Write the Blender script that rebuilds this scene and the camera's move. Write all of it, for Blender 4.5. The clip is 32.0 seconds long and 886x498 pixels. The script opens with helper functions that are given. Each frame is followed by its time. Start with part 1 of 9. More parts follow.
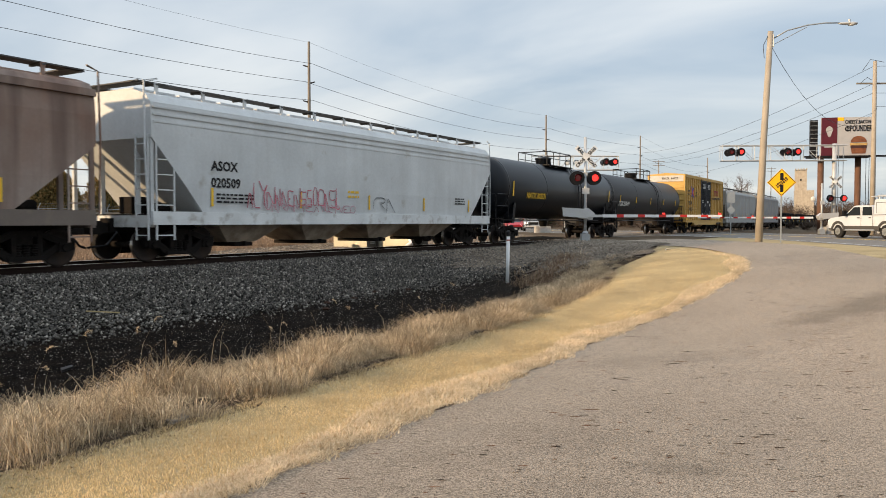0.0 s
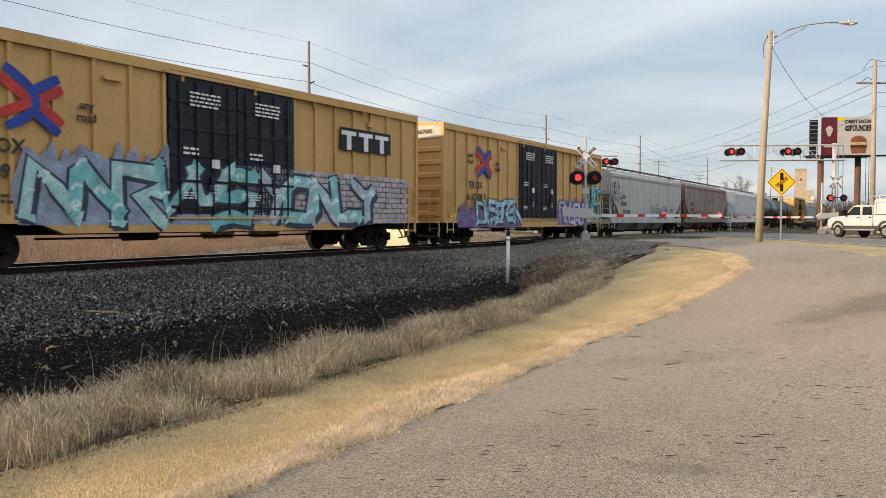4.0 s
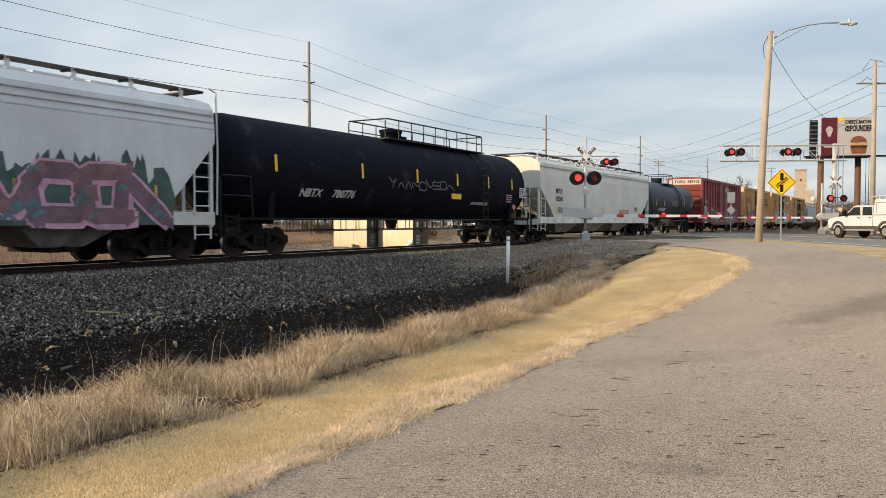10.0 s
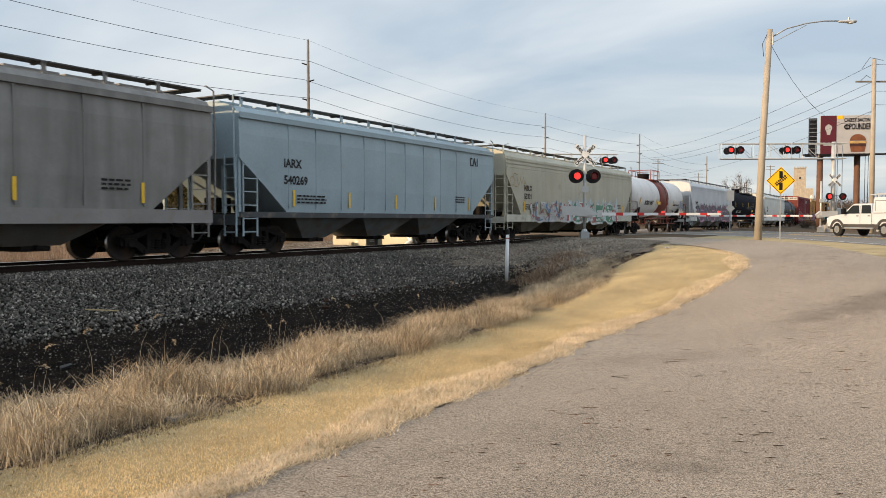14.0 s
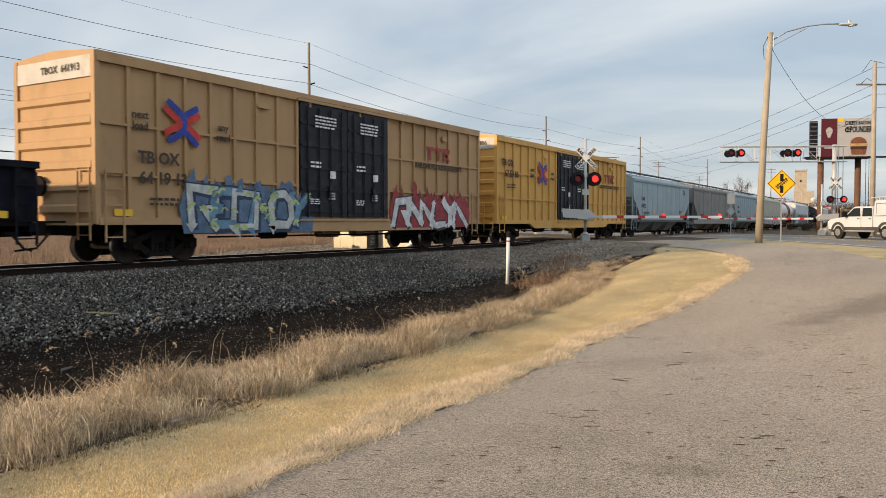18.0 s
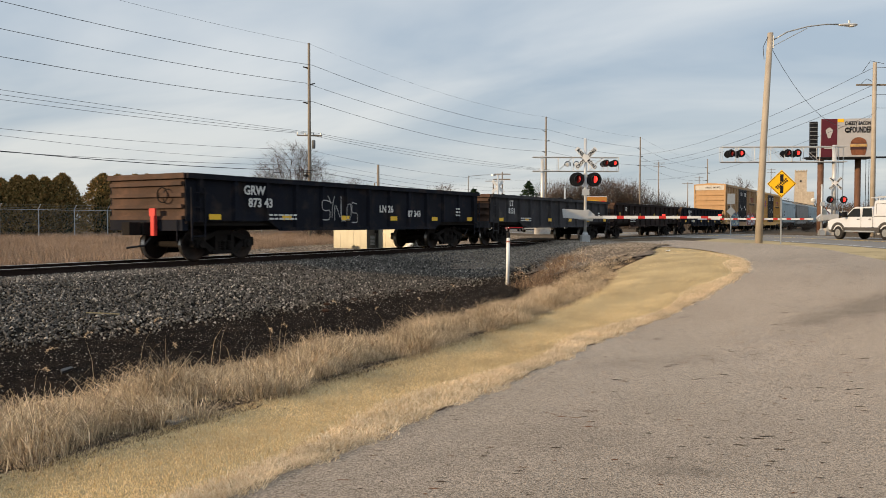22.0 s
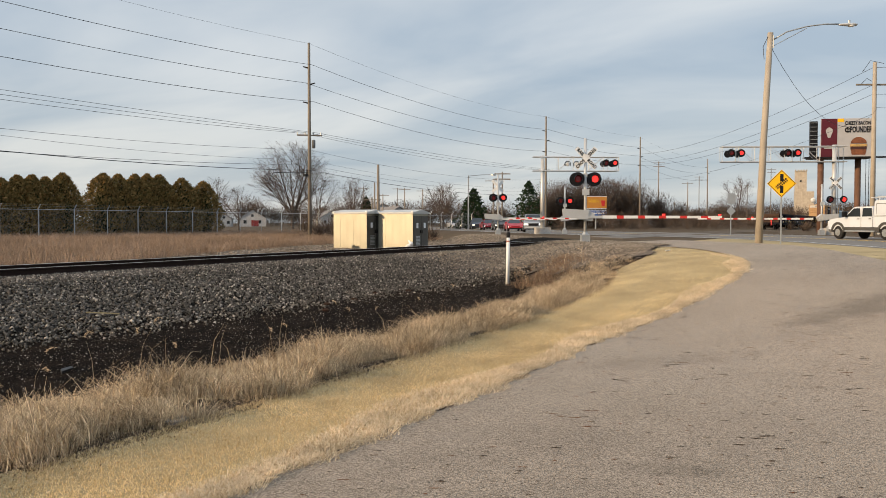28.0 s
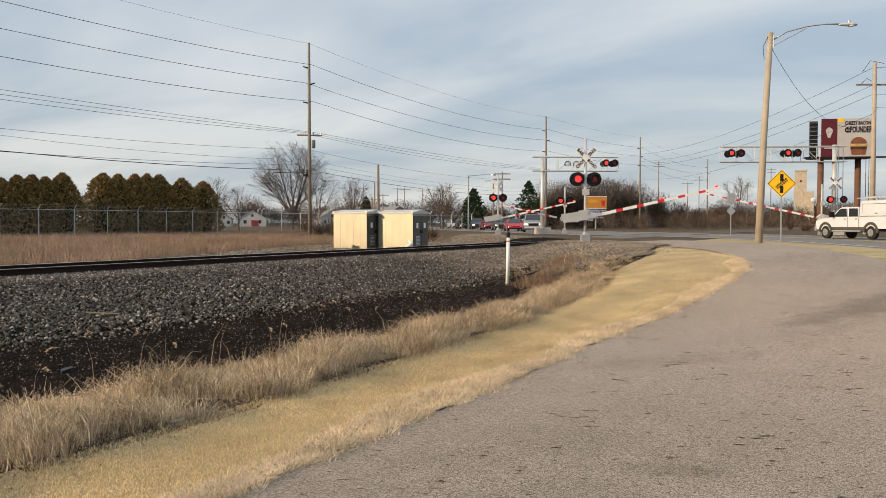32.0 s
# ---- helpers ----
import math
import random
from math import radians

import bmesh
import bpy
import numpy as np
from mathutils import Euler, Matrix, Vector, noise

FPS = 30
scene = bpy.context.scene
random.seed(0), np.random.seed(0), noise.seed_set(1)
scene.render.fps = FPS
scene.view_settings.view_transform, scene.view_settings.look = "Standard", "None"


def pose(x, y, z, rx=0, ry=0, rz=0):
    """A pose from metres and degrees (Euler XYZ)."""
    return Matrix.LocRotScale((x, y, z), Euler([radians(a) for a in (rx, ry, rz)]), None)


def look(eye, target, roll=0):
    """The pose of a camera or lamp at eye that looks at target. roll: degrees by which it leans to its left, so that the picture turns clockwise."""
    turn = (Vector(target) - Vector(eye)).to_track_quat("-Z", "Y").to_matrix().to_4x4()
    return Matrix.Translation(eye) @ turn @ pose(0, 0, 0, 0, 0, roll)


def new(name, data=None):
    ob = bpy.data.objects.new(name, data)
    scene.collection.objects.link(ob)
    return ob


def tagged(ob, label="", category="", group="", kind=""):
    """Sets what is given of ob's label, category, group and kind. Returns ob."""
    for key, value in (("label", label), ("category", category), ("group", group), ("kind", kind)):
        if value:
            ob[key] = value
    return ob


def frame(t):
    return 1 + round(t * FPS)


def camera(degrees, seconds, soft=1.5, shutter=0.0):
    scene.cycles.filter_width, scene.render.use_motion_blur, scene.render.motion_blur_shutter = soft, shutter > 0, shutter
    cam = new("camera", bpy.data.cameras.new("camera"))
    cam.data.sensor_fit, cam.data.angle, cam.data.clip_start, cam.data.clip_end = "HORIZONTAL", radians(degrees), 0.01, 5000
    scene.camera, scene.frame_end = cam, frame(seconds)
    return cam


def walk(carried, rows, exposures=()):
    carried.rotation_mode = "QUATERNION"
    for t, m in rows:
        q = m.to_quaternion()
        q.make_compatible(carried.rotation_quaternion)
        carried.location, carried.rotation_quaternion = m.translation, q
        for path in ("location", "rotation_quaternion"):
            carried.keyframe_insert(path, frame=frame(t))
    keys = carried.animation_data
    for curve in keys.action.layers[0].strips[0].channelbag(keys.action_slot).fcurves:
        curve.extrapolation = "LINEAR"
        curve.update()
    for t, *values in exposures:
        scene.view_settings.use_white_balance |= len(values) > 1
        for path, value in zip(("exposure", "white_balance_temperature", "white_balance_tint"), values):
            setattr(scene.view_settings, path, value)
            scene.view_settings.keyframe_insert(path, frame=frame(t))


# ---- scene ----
# camera: stands on the paved lane beside the line, X runs along the track, Y away from the camera
EYE_Z, HEADING, TILT = 1.6, 30.54, 1.882
RAIL_Z, TRACK_Y, SPEED = 0.593, 17.74, 18.05
cam = camera(58.5, 32.0, soft=0.7, shutter=0.08)


def aim(down, side=0.0):
    return pose(0, 0, EYE_Z, 90 - TILT - down * 0.0409, 0, HEADING - 90 - side * 0.0409)


walk(cam, [(0, aim(2)), (3.5, aim(2.2)), (5.5, aim(5, 1)), (6.5, aim(5.6, 1.3)), (7.5, aim(4)), (9, aim(3.4)), (10, aim(2)), (11.5, aim(2.2)),
           (12.5, aim(4.8, 0.6)), (13.7, aim(5.4, 1.4)), (14.5, aim(4.8, 1)), (16.7, aim(4.2, 0.3)), (17.5, aim(1.8)), (18.2, aim(0)), (22, aim(-0.4)), (25, aim(0)), (32, aim(0))],
     [(0, 0.5), (16.5, 0.5), (18.5, 0.38), (22.5, 0.3), (32, 0.3)])

# world: pale winter sky under streaky cloud
SUN_EL, SUN_AZ = 15.0, 33.3      # sun low, behind the train: from -X, a little from +Y
world = bpy.data.worlds.new("sky")
scene.world = world
world.use_nodes = True
wn, wl = world.node_tree.nodes, world.node_tree.links
bg = wn["Background"]
sky = wn.new("ShaderNodeTexSky")
sky.sky_type, sky.sun_disc = "NISHITA", False
sky.sun_elevation, sky.sun_rotation = radians(SUN_EL), radians(-90 + SUN_AZ)
sky.dust_density, sky.ozone_density = 1.5, 1.5
tc = wn.new("ShaderNodeTexCoord")
sep = wn.new("ShaderNodeSeparateXYZ")
wl.new(tc.outputs["Generated"], sep.inputs[0])
zz = wn.new("ShaderNodeMath"); zz.operation = "ADD"; zz.inputs[1].default_value = 0.16
wl.new(sep.outputs[2], zz.inputs[0])
zm = wn.new("ShaderNodeMath"); zm.operation = "MAXIMUM"; zm.inputs[1].default_value = 0.05
wl.new(zz.outputs[0], zm.inputs[0])
dv = wn.new("ShaderNodeVectorMath"); dv.operation = "DIVIDE"
wl.new(tc.outputs["Generated"], dv.inputs[0])
cz = wn.new("ShaderNodeCombineXYZ")
for i in range(3):
    wl.new(zm.outputs[0], cz.inputs[i])
wl.new(cz.outputs[0], dv.inputs[1])
mp = wn.new("ShaderNodeMapping")
mp.inputs["Rotation"].default_value = (0, 0, radians(32))
mp.inputs["Scale"].default_value = (0.8, 0.42, 0.4)
wl.new(dv.outputs[0], mp.inputs[0])
cn = wn.new("ShaderNodeTexNoise")
cn.inputs["Scale"].default_value, cn.inputs["Detail"].default_value, cn.inputs["Roughness"].default_value, cn.inputs["Distortion"].default_value = 1.5, 5.0, 0.5, 0.4
wl.new(mp.outputs[0], cn.inputs[0])
cr = wn.new("ShaderNodeValToRGB")
cr.color_ramp.elements[0].position, cr.color_ramp.elements[1].position = 0.34, 0.66
cr.color_ramp.elements[0].color, cr.color_ramp.elements[1].color = (0, 0, 0, 1), (1, 1, 1, 1)
wl.new(cn.outputs[0], cr.inputs[0])
cloud = wn.new("ShaderNodeMixRGB")
cloud.inputs[1].default_value, cloud.inputs[2].default_value = (4.3, 5.2, 6.2, 1), (7.2, 7.6, 7.9, 1)
wl.new(cr.outputs[0], cloud.inputs[0])
mixs = wn.new("ShaderNodeMixRGB")
mixs.inputs[0].default_value = 0.86
wl.new(sky.outputs[0], mixs.inputs[1])
wl.new(cloud.outputs[0], mixs.inputs[2])
# thin cloud is brighter high up than near the horizon
hi = wn.new("ShaderNodeMapRange")
hi.interpolation_type = "SMOOTHSTEP"
hi.inputs[1].default_value, hi.inputs[2].default_value, hi.inputs[3].default_value, hi.inputs[4].default_value = 0.26, 0.85, 1.0, 1.85
wl.new(sep.outputs[2], hi.inputs[0])
lift = wn.new("ShaderNodeVectorMath"); lift.operation = "SCALE"
wl.new(mixs.outputs[0], lift.inputs[0])
wl.new(hi.outputs[0], lift.inputs["Scale"])
low = wn.new("ShaderNodeMapRange")
low.interpolation_type = "SMOOTHSTEP"
low.inputs[1].default_value, low.inputs[2].default_value = 0.0, 0.24
wl.new(sep.outputs[2], low.inputs[0])
haze = wn.new("ShaderNodeMixRGB")
haze.inputs[1].default_value, haze.inputs[2].default_value = (1.04, 0.995, 0.93, 1), (1, 1, 1, 1)
wl.new(low.outputs[0], haze.inputs[0])
tint = wn.new("ShaderNodeVectorMath"); tint.operation = "MULTIPLY"
wl.new(lift.outputs[0], tint.inputs[0])
wl.new(haze.outputs[0], tint.inputs[1])
wl.new(tint.outputs[0], bg.inputs[0])
bg.inputs[1].default_value = 0.085

sun_data = bpy.data.lights.new("sun", "SUN")
sun_data.energy, sun_data.angle, sun_data.color = 4.2, radians(2.0), (1.0, 0.71, 0.42)
sun = new("sun", sun_data)
se, sa = radians(SUN_EL), radians(SUN_AZ)
sun_from = Vector((-math.cos(se) * math.cos(sa), math.cos(se) * math.sin(sa), math.sin(se)))
sun.matrix_world = look(sun_from * 100, (0, 0, 0))
scene.view_settings.exposure = 0.33


# ---- materials ----
def mat(name, col, rough=0.7, metal=0.0, var=0.18, scale=1.2, fine=30.0, bump=0.15, dirt=None, dirt_amount=0.5, streak=0.0, streak_col=(0.05, 0.04, 0.03), rand=0.0, emit=0.0, second=None, depth=0.01, speck=None, grain=None, blotches=()):
    """Base colour broken up at two scales, with optional dirt, vertical streaks and a random shade for each object."""
    m = bpy.data.materials.new(name)
    m.use_nodes = True
    n, l = m.node_tree.nodes, m.node_tree.links
    b = n["Principled BSDF"]
    b.inputs["Roughness"].default_value, b.inputs["Metallic"].default_value = rough, metal
    if rough >= 0.9:
        b.inputs["Specular IOR Level"].default_value = 0.02 if rough >= 0.95 else 0.12
    elif rough > 0.3 and metal == 0:
        b.inputs["Specular IOR Level"].default_value = 0.25 if max(col) < 0.06 else 0.32
    co = n.new("ShaderNodeTexCoord")

    def noise_tex(s, detail=4.0, stretch=None):
        t = n.new("ShaderNodeTexNoise")
        t.inputs["Scale"].default_value, t.inputs["Detail"].default_value = s, detail
        if stretch:
            q = n.new("ShaderNodeMapping")
            q.inputs["Scale"].default_value = stretch
            l.new(co.outputs["Object"], q.inputs[0])
            l.new(q.outputs[0], t.inputs[0])
        else:
            l.new(co.outputs["Object"], t.inputs[0])
        return t

    def ramp(src, a, z):
        r = n.new("ShaderNodeMapRange")
        r.inputs[1].default_value, r.inputs[2].default_value = a, z
        l.new(src, r.inputs[0])
        return r.outputs[0]

    def mix(fac, a, c, kind="MIX"):
        x = n.new("ShaderNodeMixRGB")
        x.blend_type = kind
        for s, v in ((0, fac), (1, a), (2, c)):
            if isinstance(v, (int, float)):
                x.inputs[s].default_value = v
            elif isinstance(v, tuple):
                x.inputs[s].default_value = (*v[:3], 1)
            else:
                l.new(v, x.inputs[s])
        return x.outputs[0]

    big, small = noise_tex(scale), noise_tex(fine, 3.0)
    dark, light = tuple(c * (1 - var) for c in col), tuple(min(1, c * (1 + var)) for c in col)
    out = mix(ramp(big.outputs[0], 0.3, 0.7), dark, second or light)
    out = mix(ramp(small.outputs[0], 0.3, 0.75), out, mix(1.0, out, tuple([1 - var * 0.9] * 3), "MULTIPLY"))
    if speck:
        sp = noise_tex(speck[0], 2.0)
        sp2 = noise_tex(speck[0] * 0.37, 2.0)
        lo = tuple([1 - speck[1]] * 3)
        out = mix(1.0, out, mix(ramp(sp.outputs[0], 0.35, 0.65), lo, (1 + speck[1] * 0.6,) * 3), "MULTIPLY")
        out = mix(1.0, out, mix(ramp(sp2.outputs[0], 0.35, 0.65), tuple([1 - speck[1] * 0.6] * 3), (1.1, 1.1, 1.1)), "MULTIPLY")
    if grain:
        vo = n.new("ShaderNodeTexVoronoi")
        vo.inputs["Scale"].default_value = grain[0]
        l.new(co.outputs["Object"], vo.inputs["Vector"])
        sp3 = n.new("ShaderNodeSeparateColor")
        l.new(vo.outputs["Color"], sp3.inputs[0])
        out = mix(1.0, out, mix(ramp(sp3.outputs[0], 0.0, 1.0), (1 - grain[1],) * 3, (1 + grain[1],) * 3), "MULTIPLY")
        out = mix(ramp(sp3.outputs[1], 0.93, 0.95), out, mix(1.0, out, (0.45, 0.42, 0.4), "MULTIPLY"))
    for place, half, turn, amount in blotches:
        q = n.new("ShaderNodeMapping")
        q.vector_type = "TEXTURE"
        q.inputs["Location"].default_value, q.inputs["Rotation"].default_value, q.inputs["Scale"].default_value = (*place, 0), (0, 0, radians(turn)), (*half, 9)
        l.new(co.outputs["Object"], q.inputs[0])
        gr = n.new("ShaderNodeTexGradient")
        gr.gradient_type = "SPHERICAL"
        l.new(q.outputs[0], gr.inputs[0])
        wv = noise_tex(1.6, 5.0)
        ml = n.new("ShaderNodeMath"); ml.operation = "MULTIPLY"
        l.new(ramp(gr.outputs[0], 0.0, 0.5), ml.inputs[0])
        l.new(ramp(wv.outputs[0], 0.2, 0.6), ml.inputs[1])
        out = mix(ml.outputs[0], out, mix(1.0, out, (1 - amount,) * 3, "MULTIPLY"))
    if dirt:
        d2 = noise_tex(scale * 2.7, 6.0)
        out = mix(ramp(d2.outputs[0], 0.75 - dirt_amount * 0.5, 0.85), out, dirt)
    if streak:
        s2 = noise_tex(1.0, 5.0, (2.6, 2.6, 0.16))
        sr = n.new("ShaderNodeMath"); sr.operation = "MULTIPLY"; sr.inputs[1].default_value = streak
        l.new(ramp(s2.outputs[0], 0.42, 0.72), sr.inputs[0])
        out = mix(sr.outputs[0], out, streak_col)
    if rand:
        oi = n.new("ShaderNodeObjectInfo")
        rr = n.new("ShaderNodeMapRange")
        rr.inputs[3].default_value, rr.inputs[4].default_value = 1 - rand, 1 + rand
        l.new(oi.outputs["Random"], rr.inputs[0])
        hs = n.new("ShaderNodeHueSaturation")
        l.new(rr.outputs[0], hs.inputs["Value"])
        l.new(out, hs.inputs["Color"])
        out = hs.outputs[0]
    l.new(out, b.inputs["Base Color"])
    if bump:
        bp = n.new("ShaderNodeBump")
        bp.inputs["Strength"].default_value, bp.inputs["Distance"].default_value = bump, depth
        l.new(small.outputs[0], bp.inputs["Height"])
        l.new(bp.outputs[0], b.inputs["Normal"])
    if emit:
        b.inputs["Emission Color"].default_value, b.inputs["Emission Strength"].default_value = (*col, 1), emit
    return m


def island_mat(name, cols, rough=0.85, rand=0.25, thin=0.0, patch=0.6):
    """A scattered stuff: each island takes its own shade between two colours; thin lets light through the blades."""
    m = bpy.data.materials.new(name)
    m.use_nodes = True
    n, l = m.node_tree.nodes, m.node_tree.links
    b = n["Principled BSDF"]
    b.inputs["Roughness"].default_value = rough
    b.inputs["Specular IOR Level"].default_value = 0.06
    g = n.new("ShaderNodeNewGeometry")
    r = n.new("ShaderNodeValToRGB")
    r.color_ramp.elements[0].color = (*cols[0], 1)
    r.color_ramp.elements[1].color = (*cols[-1], 1)
    for i, c in enumerate(cols[1:-1]):
        e = r.color_ramp.elements.new((i + 1) / (len(cols) - 1))
        e.color = (*c, 1)
    l.new(g.outputs["Random Per Island"], r.inputs[0])
    t = n.new("ShaderNodeTexNoise")
    t.inputs["Scale"].default_value = patch
    co = n.new("ShaderNodeTexCoord")
    l.new(co.outputs["Object"], t.inputs[0])
    mr = n.new("ShaderNodeMapRange")
    mr.inputs[1].default_value, mr.inputs[2].default_value, mr.inputs[3].default_value, mr.inputs[4].default_value = 0.3, 0.7, 1 - rand, 1 + rand
    l.new(t.outputs[0], mr.inputs[0])
    hs = n.new("ShaderNodeHueSaturation")
    l.new(mr.outputs[0], hs.inputs["Value"])
    l.new(r.outputs[0], hs.inputs["Color"])
    l.new(hs.outputs[0], b.inputs["Base Color"])
    if thin:
        tr = n.new("ShaderNodeBsdfTranslucent")
        l.new(hs.outputs[0], tr.inputs["Color"])
        mx = n.new("ShaderNodeMixShader")
        mx.inputs[0].default_value = thin
        l.new(b.outputs[0], mx.inputs[1])
        l.new(tr.outputs[0], mx.inputs[2])
        l.new(mx.outputs[0], n["Material Output"].inputs["Surface"])
    return m


M_STEEL = mat("dark_truck_steel", (0.015, 0.013, 0.012), 0.9, 0.0, dirt=(0.04, 0.029, 0.022), dirt_amount=0.35)
M_WALKWAY = mat("grated_walkway", (0.085, 0.085, 0.085), 0.8, 0.0, dirt=(0.05, 0.045, 0.04), dirt_amount=0.4)
M_WHEEL = mat("wheel_steel", (0.028, 0.022, 0.02), 0.85, 0.0, dirt=(0.05, 0.032, 0.022))
M_RIM = mat("worn_wheel_rim", (0.24, 0.22, 0.2), 0.45, 0.6, var=0.2)
M_TREAD = mat("polished_tread", (0.5, 0.48, 0.46), 0.3, 1.0, var=0.08)
M_RAIL = mat("rail_rust", (0.026, 0.017, 0.014), 0.92, 0.0, dirt=(0.04, 0.024, 0.017), dirt_amount=0.4)
M_RAILTOP = mat("rail_head_polish", (0.62, 0.6, 0.57), 0.3, 1.0, var=0.05, bump=0)
M_TIE = mat("tie_wood", (0.022, 0.018, 0.015), 0.9, var=0.35, rand=0.3)
M_GALV = mat("galvanised_steel", (0.4, 0.415, 0.42), 0.45, 0.6, var=0.1)
M_TRANSFORMER = mat("transformer_paint", (0.13, 0.135, 0.14), 0.6)
M_ALU = mat("aluminium_paint", (0.5, 0.505, 0.5), 0.42, 0.35, var=0.1)
M_WHITE = mat("white_paint", (0.7, 0.71, 0.71), 0.5, var=0.06)
M_BLACK = mat("black_paint", (0.009, 0.009, 0.0105), 0.5, var=0.25)
M_RED = mat("red_reflective", (0.55, 0.035, 0.03), 0.45, var=0.1)
M_YELLOW = mat("yellow_reflector", (0.75, 0.46, 0.03), 0.45, var=0.08)
M_SIGNYEL = mat("sign_yellow", (0.82, 0.46, 0.01), 0.4, var=0.04)
M_WOODPOLE = mat("weathered_pole_wood", (0.23, 0.2, 0.165), 0.9, var=0.22, streak=0.4, streak_col=(0.12, 0.09, 0.07))
M_WOODPALE = mat("pale_pole_wood", (0.36, 0.315, 0.255), 0.85, var=0.15, streak=0.35, streak_col=(0.27, 0.2, 0.14))
M_CABLE = mat("cable_black", (0.03, 0.03, 0.035), 0.6, var=0.1, bump=0)
M_GLASS = mat("dark_glass", (0.02, 0.025, 0.03), 0.08, 0.0, var=0.05, bump=0)
M_RUBBER = mat("tyre_rubber", (0.022, 0.022, 0.023), 0.85)
M_CONCRETE = mat("concrete", (0.42, 0.4, 0.37), 0.9, dirt=(0.25, 0.22, 0.18))
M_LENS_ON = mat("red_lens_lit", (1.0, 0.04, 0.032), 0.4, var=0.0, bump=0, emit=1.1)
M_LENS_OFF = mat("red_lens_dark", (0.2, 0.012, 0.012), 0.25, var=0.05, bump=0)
M_LENS_WHITE = mat("pale_lens", (0.6, 0.6, 0.58), 0.3, var=0.1, bump=0)


# ---- mesh helpers ----
class Shape:
    """Collects vertices and faces of one part."""

    def __init__(self):
        self.v, self.f = [], []

    def add(self, verts, faces):
        k = len(self.v)
        self.v += [tuple(p) for p in verts]
        self.f += [tuple(i + k for i in q) for q in faces]
        return self

    def box(self, c, s, m=None):
        x, y, z = (a / 2 for a in s)
        vs = [(i * x, j * y, k * z) for k in (-1, 1) for j in (-1, 1) for i in (-1, 1)]
        if m is not None:
            vs = [m @ Vector(p) for p in vs]
        vs = [(p[0] + c[0], p[1] + c[1], p[2] + c[2]) for p in vs]
        return self.add(vs, [(0, 2, 3, 1), (4, 5, 7, 6), (0, 1, 5, 4), (2, 6, 7, 3), (0, 4, 6, 2), (1, 3, 7, 5)])

    def bar(self, a, b, w, h=None, up=(0, 0, 1)):
        a, b = Vector(a), Vector(b)
        d = b - a
        ln = d.length
        d.normalize()
        u = Vector(up)
        if abs(d.dot(u)) > 0.98:
            u = Vector((0, 1, 0))
        sd = d.cross(u).normalized()
        u = sd.cross(d)
        h = h or w
        vs = []
        for p in (a, b):
            for i, j in ((-1, -1), (1, -1), (1, 1), (-1, 1)):
                vs.append(p + sd * (i * w / 2) + u * (j * h / 2))
        return self.add(vs, [(0, 1, 2, 3), (7, 6, 5, 4), (0, 4, 5, 1), (1, 5, 6, 2), (2, 6, 7, 3), (3, 7, 4, 0)])

    def tube(self, pts, r, n=8, cap=True):
        """A round tube along points; r a number or a list."""
        pts = [Vector(p) for p in pts]
        rs = r if isinstance(r, (list, tuple)) else [r] * len(pts)
        k0 = len(self.v)
        for i, p in enumerate(pts):
            d = (pts[min(i + 1, len(pts) - 1)] - pts[max(i - 1, 0)]).normalized()
            u = Vector((0, 0, 1)) if abs(d.z) < 0.9 else Vector((1, 0, 0))
            a = d.cross(u).normalized()
            b = d.cross(a)
            for j in range(n):
                t = 2 * math.pi * j / n
                self.v.append(tuple(p + (a * math.cos(t) + b * math.sin(t)) * rs[i]))
        for i in range(len(pts) - 1):
            for j in range(n):
                q = (j + 1) % n
                self.f.append((k0 + i * n + j, k0 + i * n + q, k0 + (i + 1) * n + q, k0 + (i + 1) * n + j))
        if cap:
            self.f.append(tuple(k0 + j for j in reversed(range(n))))
            self.f.append(tuple(k0 + (len(pts) - 1) * n + j for j in range(n)))
        return self

    def prism(self, poly, axis, a, b):
        """A polygon in the plane across axis (x: (y, z), y: (x, z), z: (x, y)) drawn out from a to b."""
        put = {"x": lambda p, t: (t, p[0], p[1]), "y": lambda p, t: (p[0], t, p[1]), "z": lambda p, t: (p[0], p[1], t)}[axis]
        n = len(poly)
        vs = [put(p, a) for p in poly] + [put(p, b) for p in poly]
        fs = [tuple(range(n)), tuple(reversed(range(n, 2 * n)))]
        fs += [(i, (i + 1) % n + 0, (i + 1) % n + n, i + n) for i in range(n)]
        return self.add(vs, fs)

    def lathe(self, c, axis, prof, n=24):
        """Rings (offset along axis, radius) round c."""
        k0 = len(self.v)
        for o, r in prof:
            for j in range(n):
                t = 2 * math.pi * j / n
                p = {"x": (o, r * math.cos(t), r * math.sin(t)), "y": (r * math.cos(t), o, r * math.sin(t)), "z": (r * math.cos(t), r * math.sin(t), o)}[axis]
                self.v.append((c[0] + p[0], c[1] + p[1], c[2] + p[2]))
        for i in range(len(prof) - 1):
            for j in range(n):
                q = (j + 1) % n
                self.f.append((k0 + i * n + j, k0 + i * n + q, k0 + (i + 1) * n + q, k0 + (i + 1) * n + j))
        self.f.append(tuple(k0 + j for j in reversed(range(n))))
        self.f.append(tuple(k0 + (len(prof) - 1) * n + j for j in range(n)))
        return self

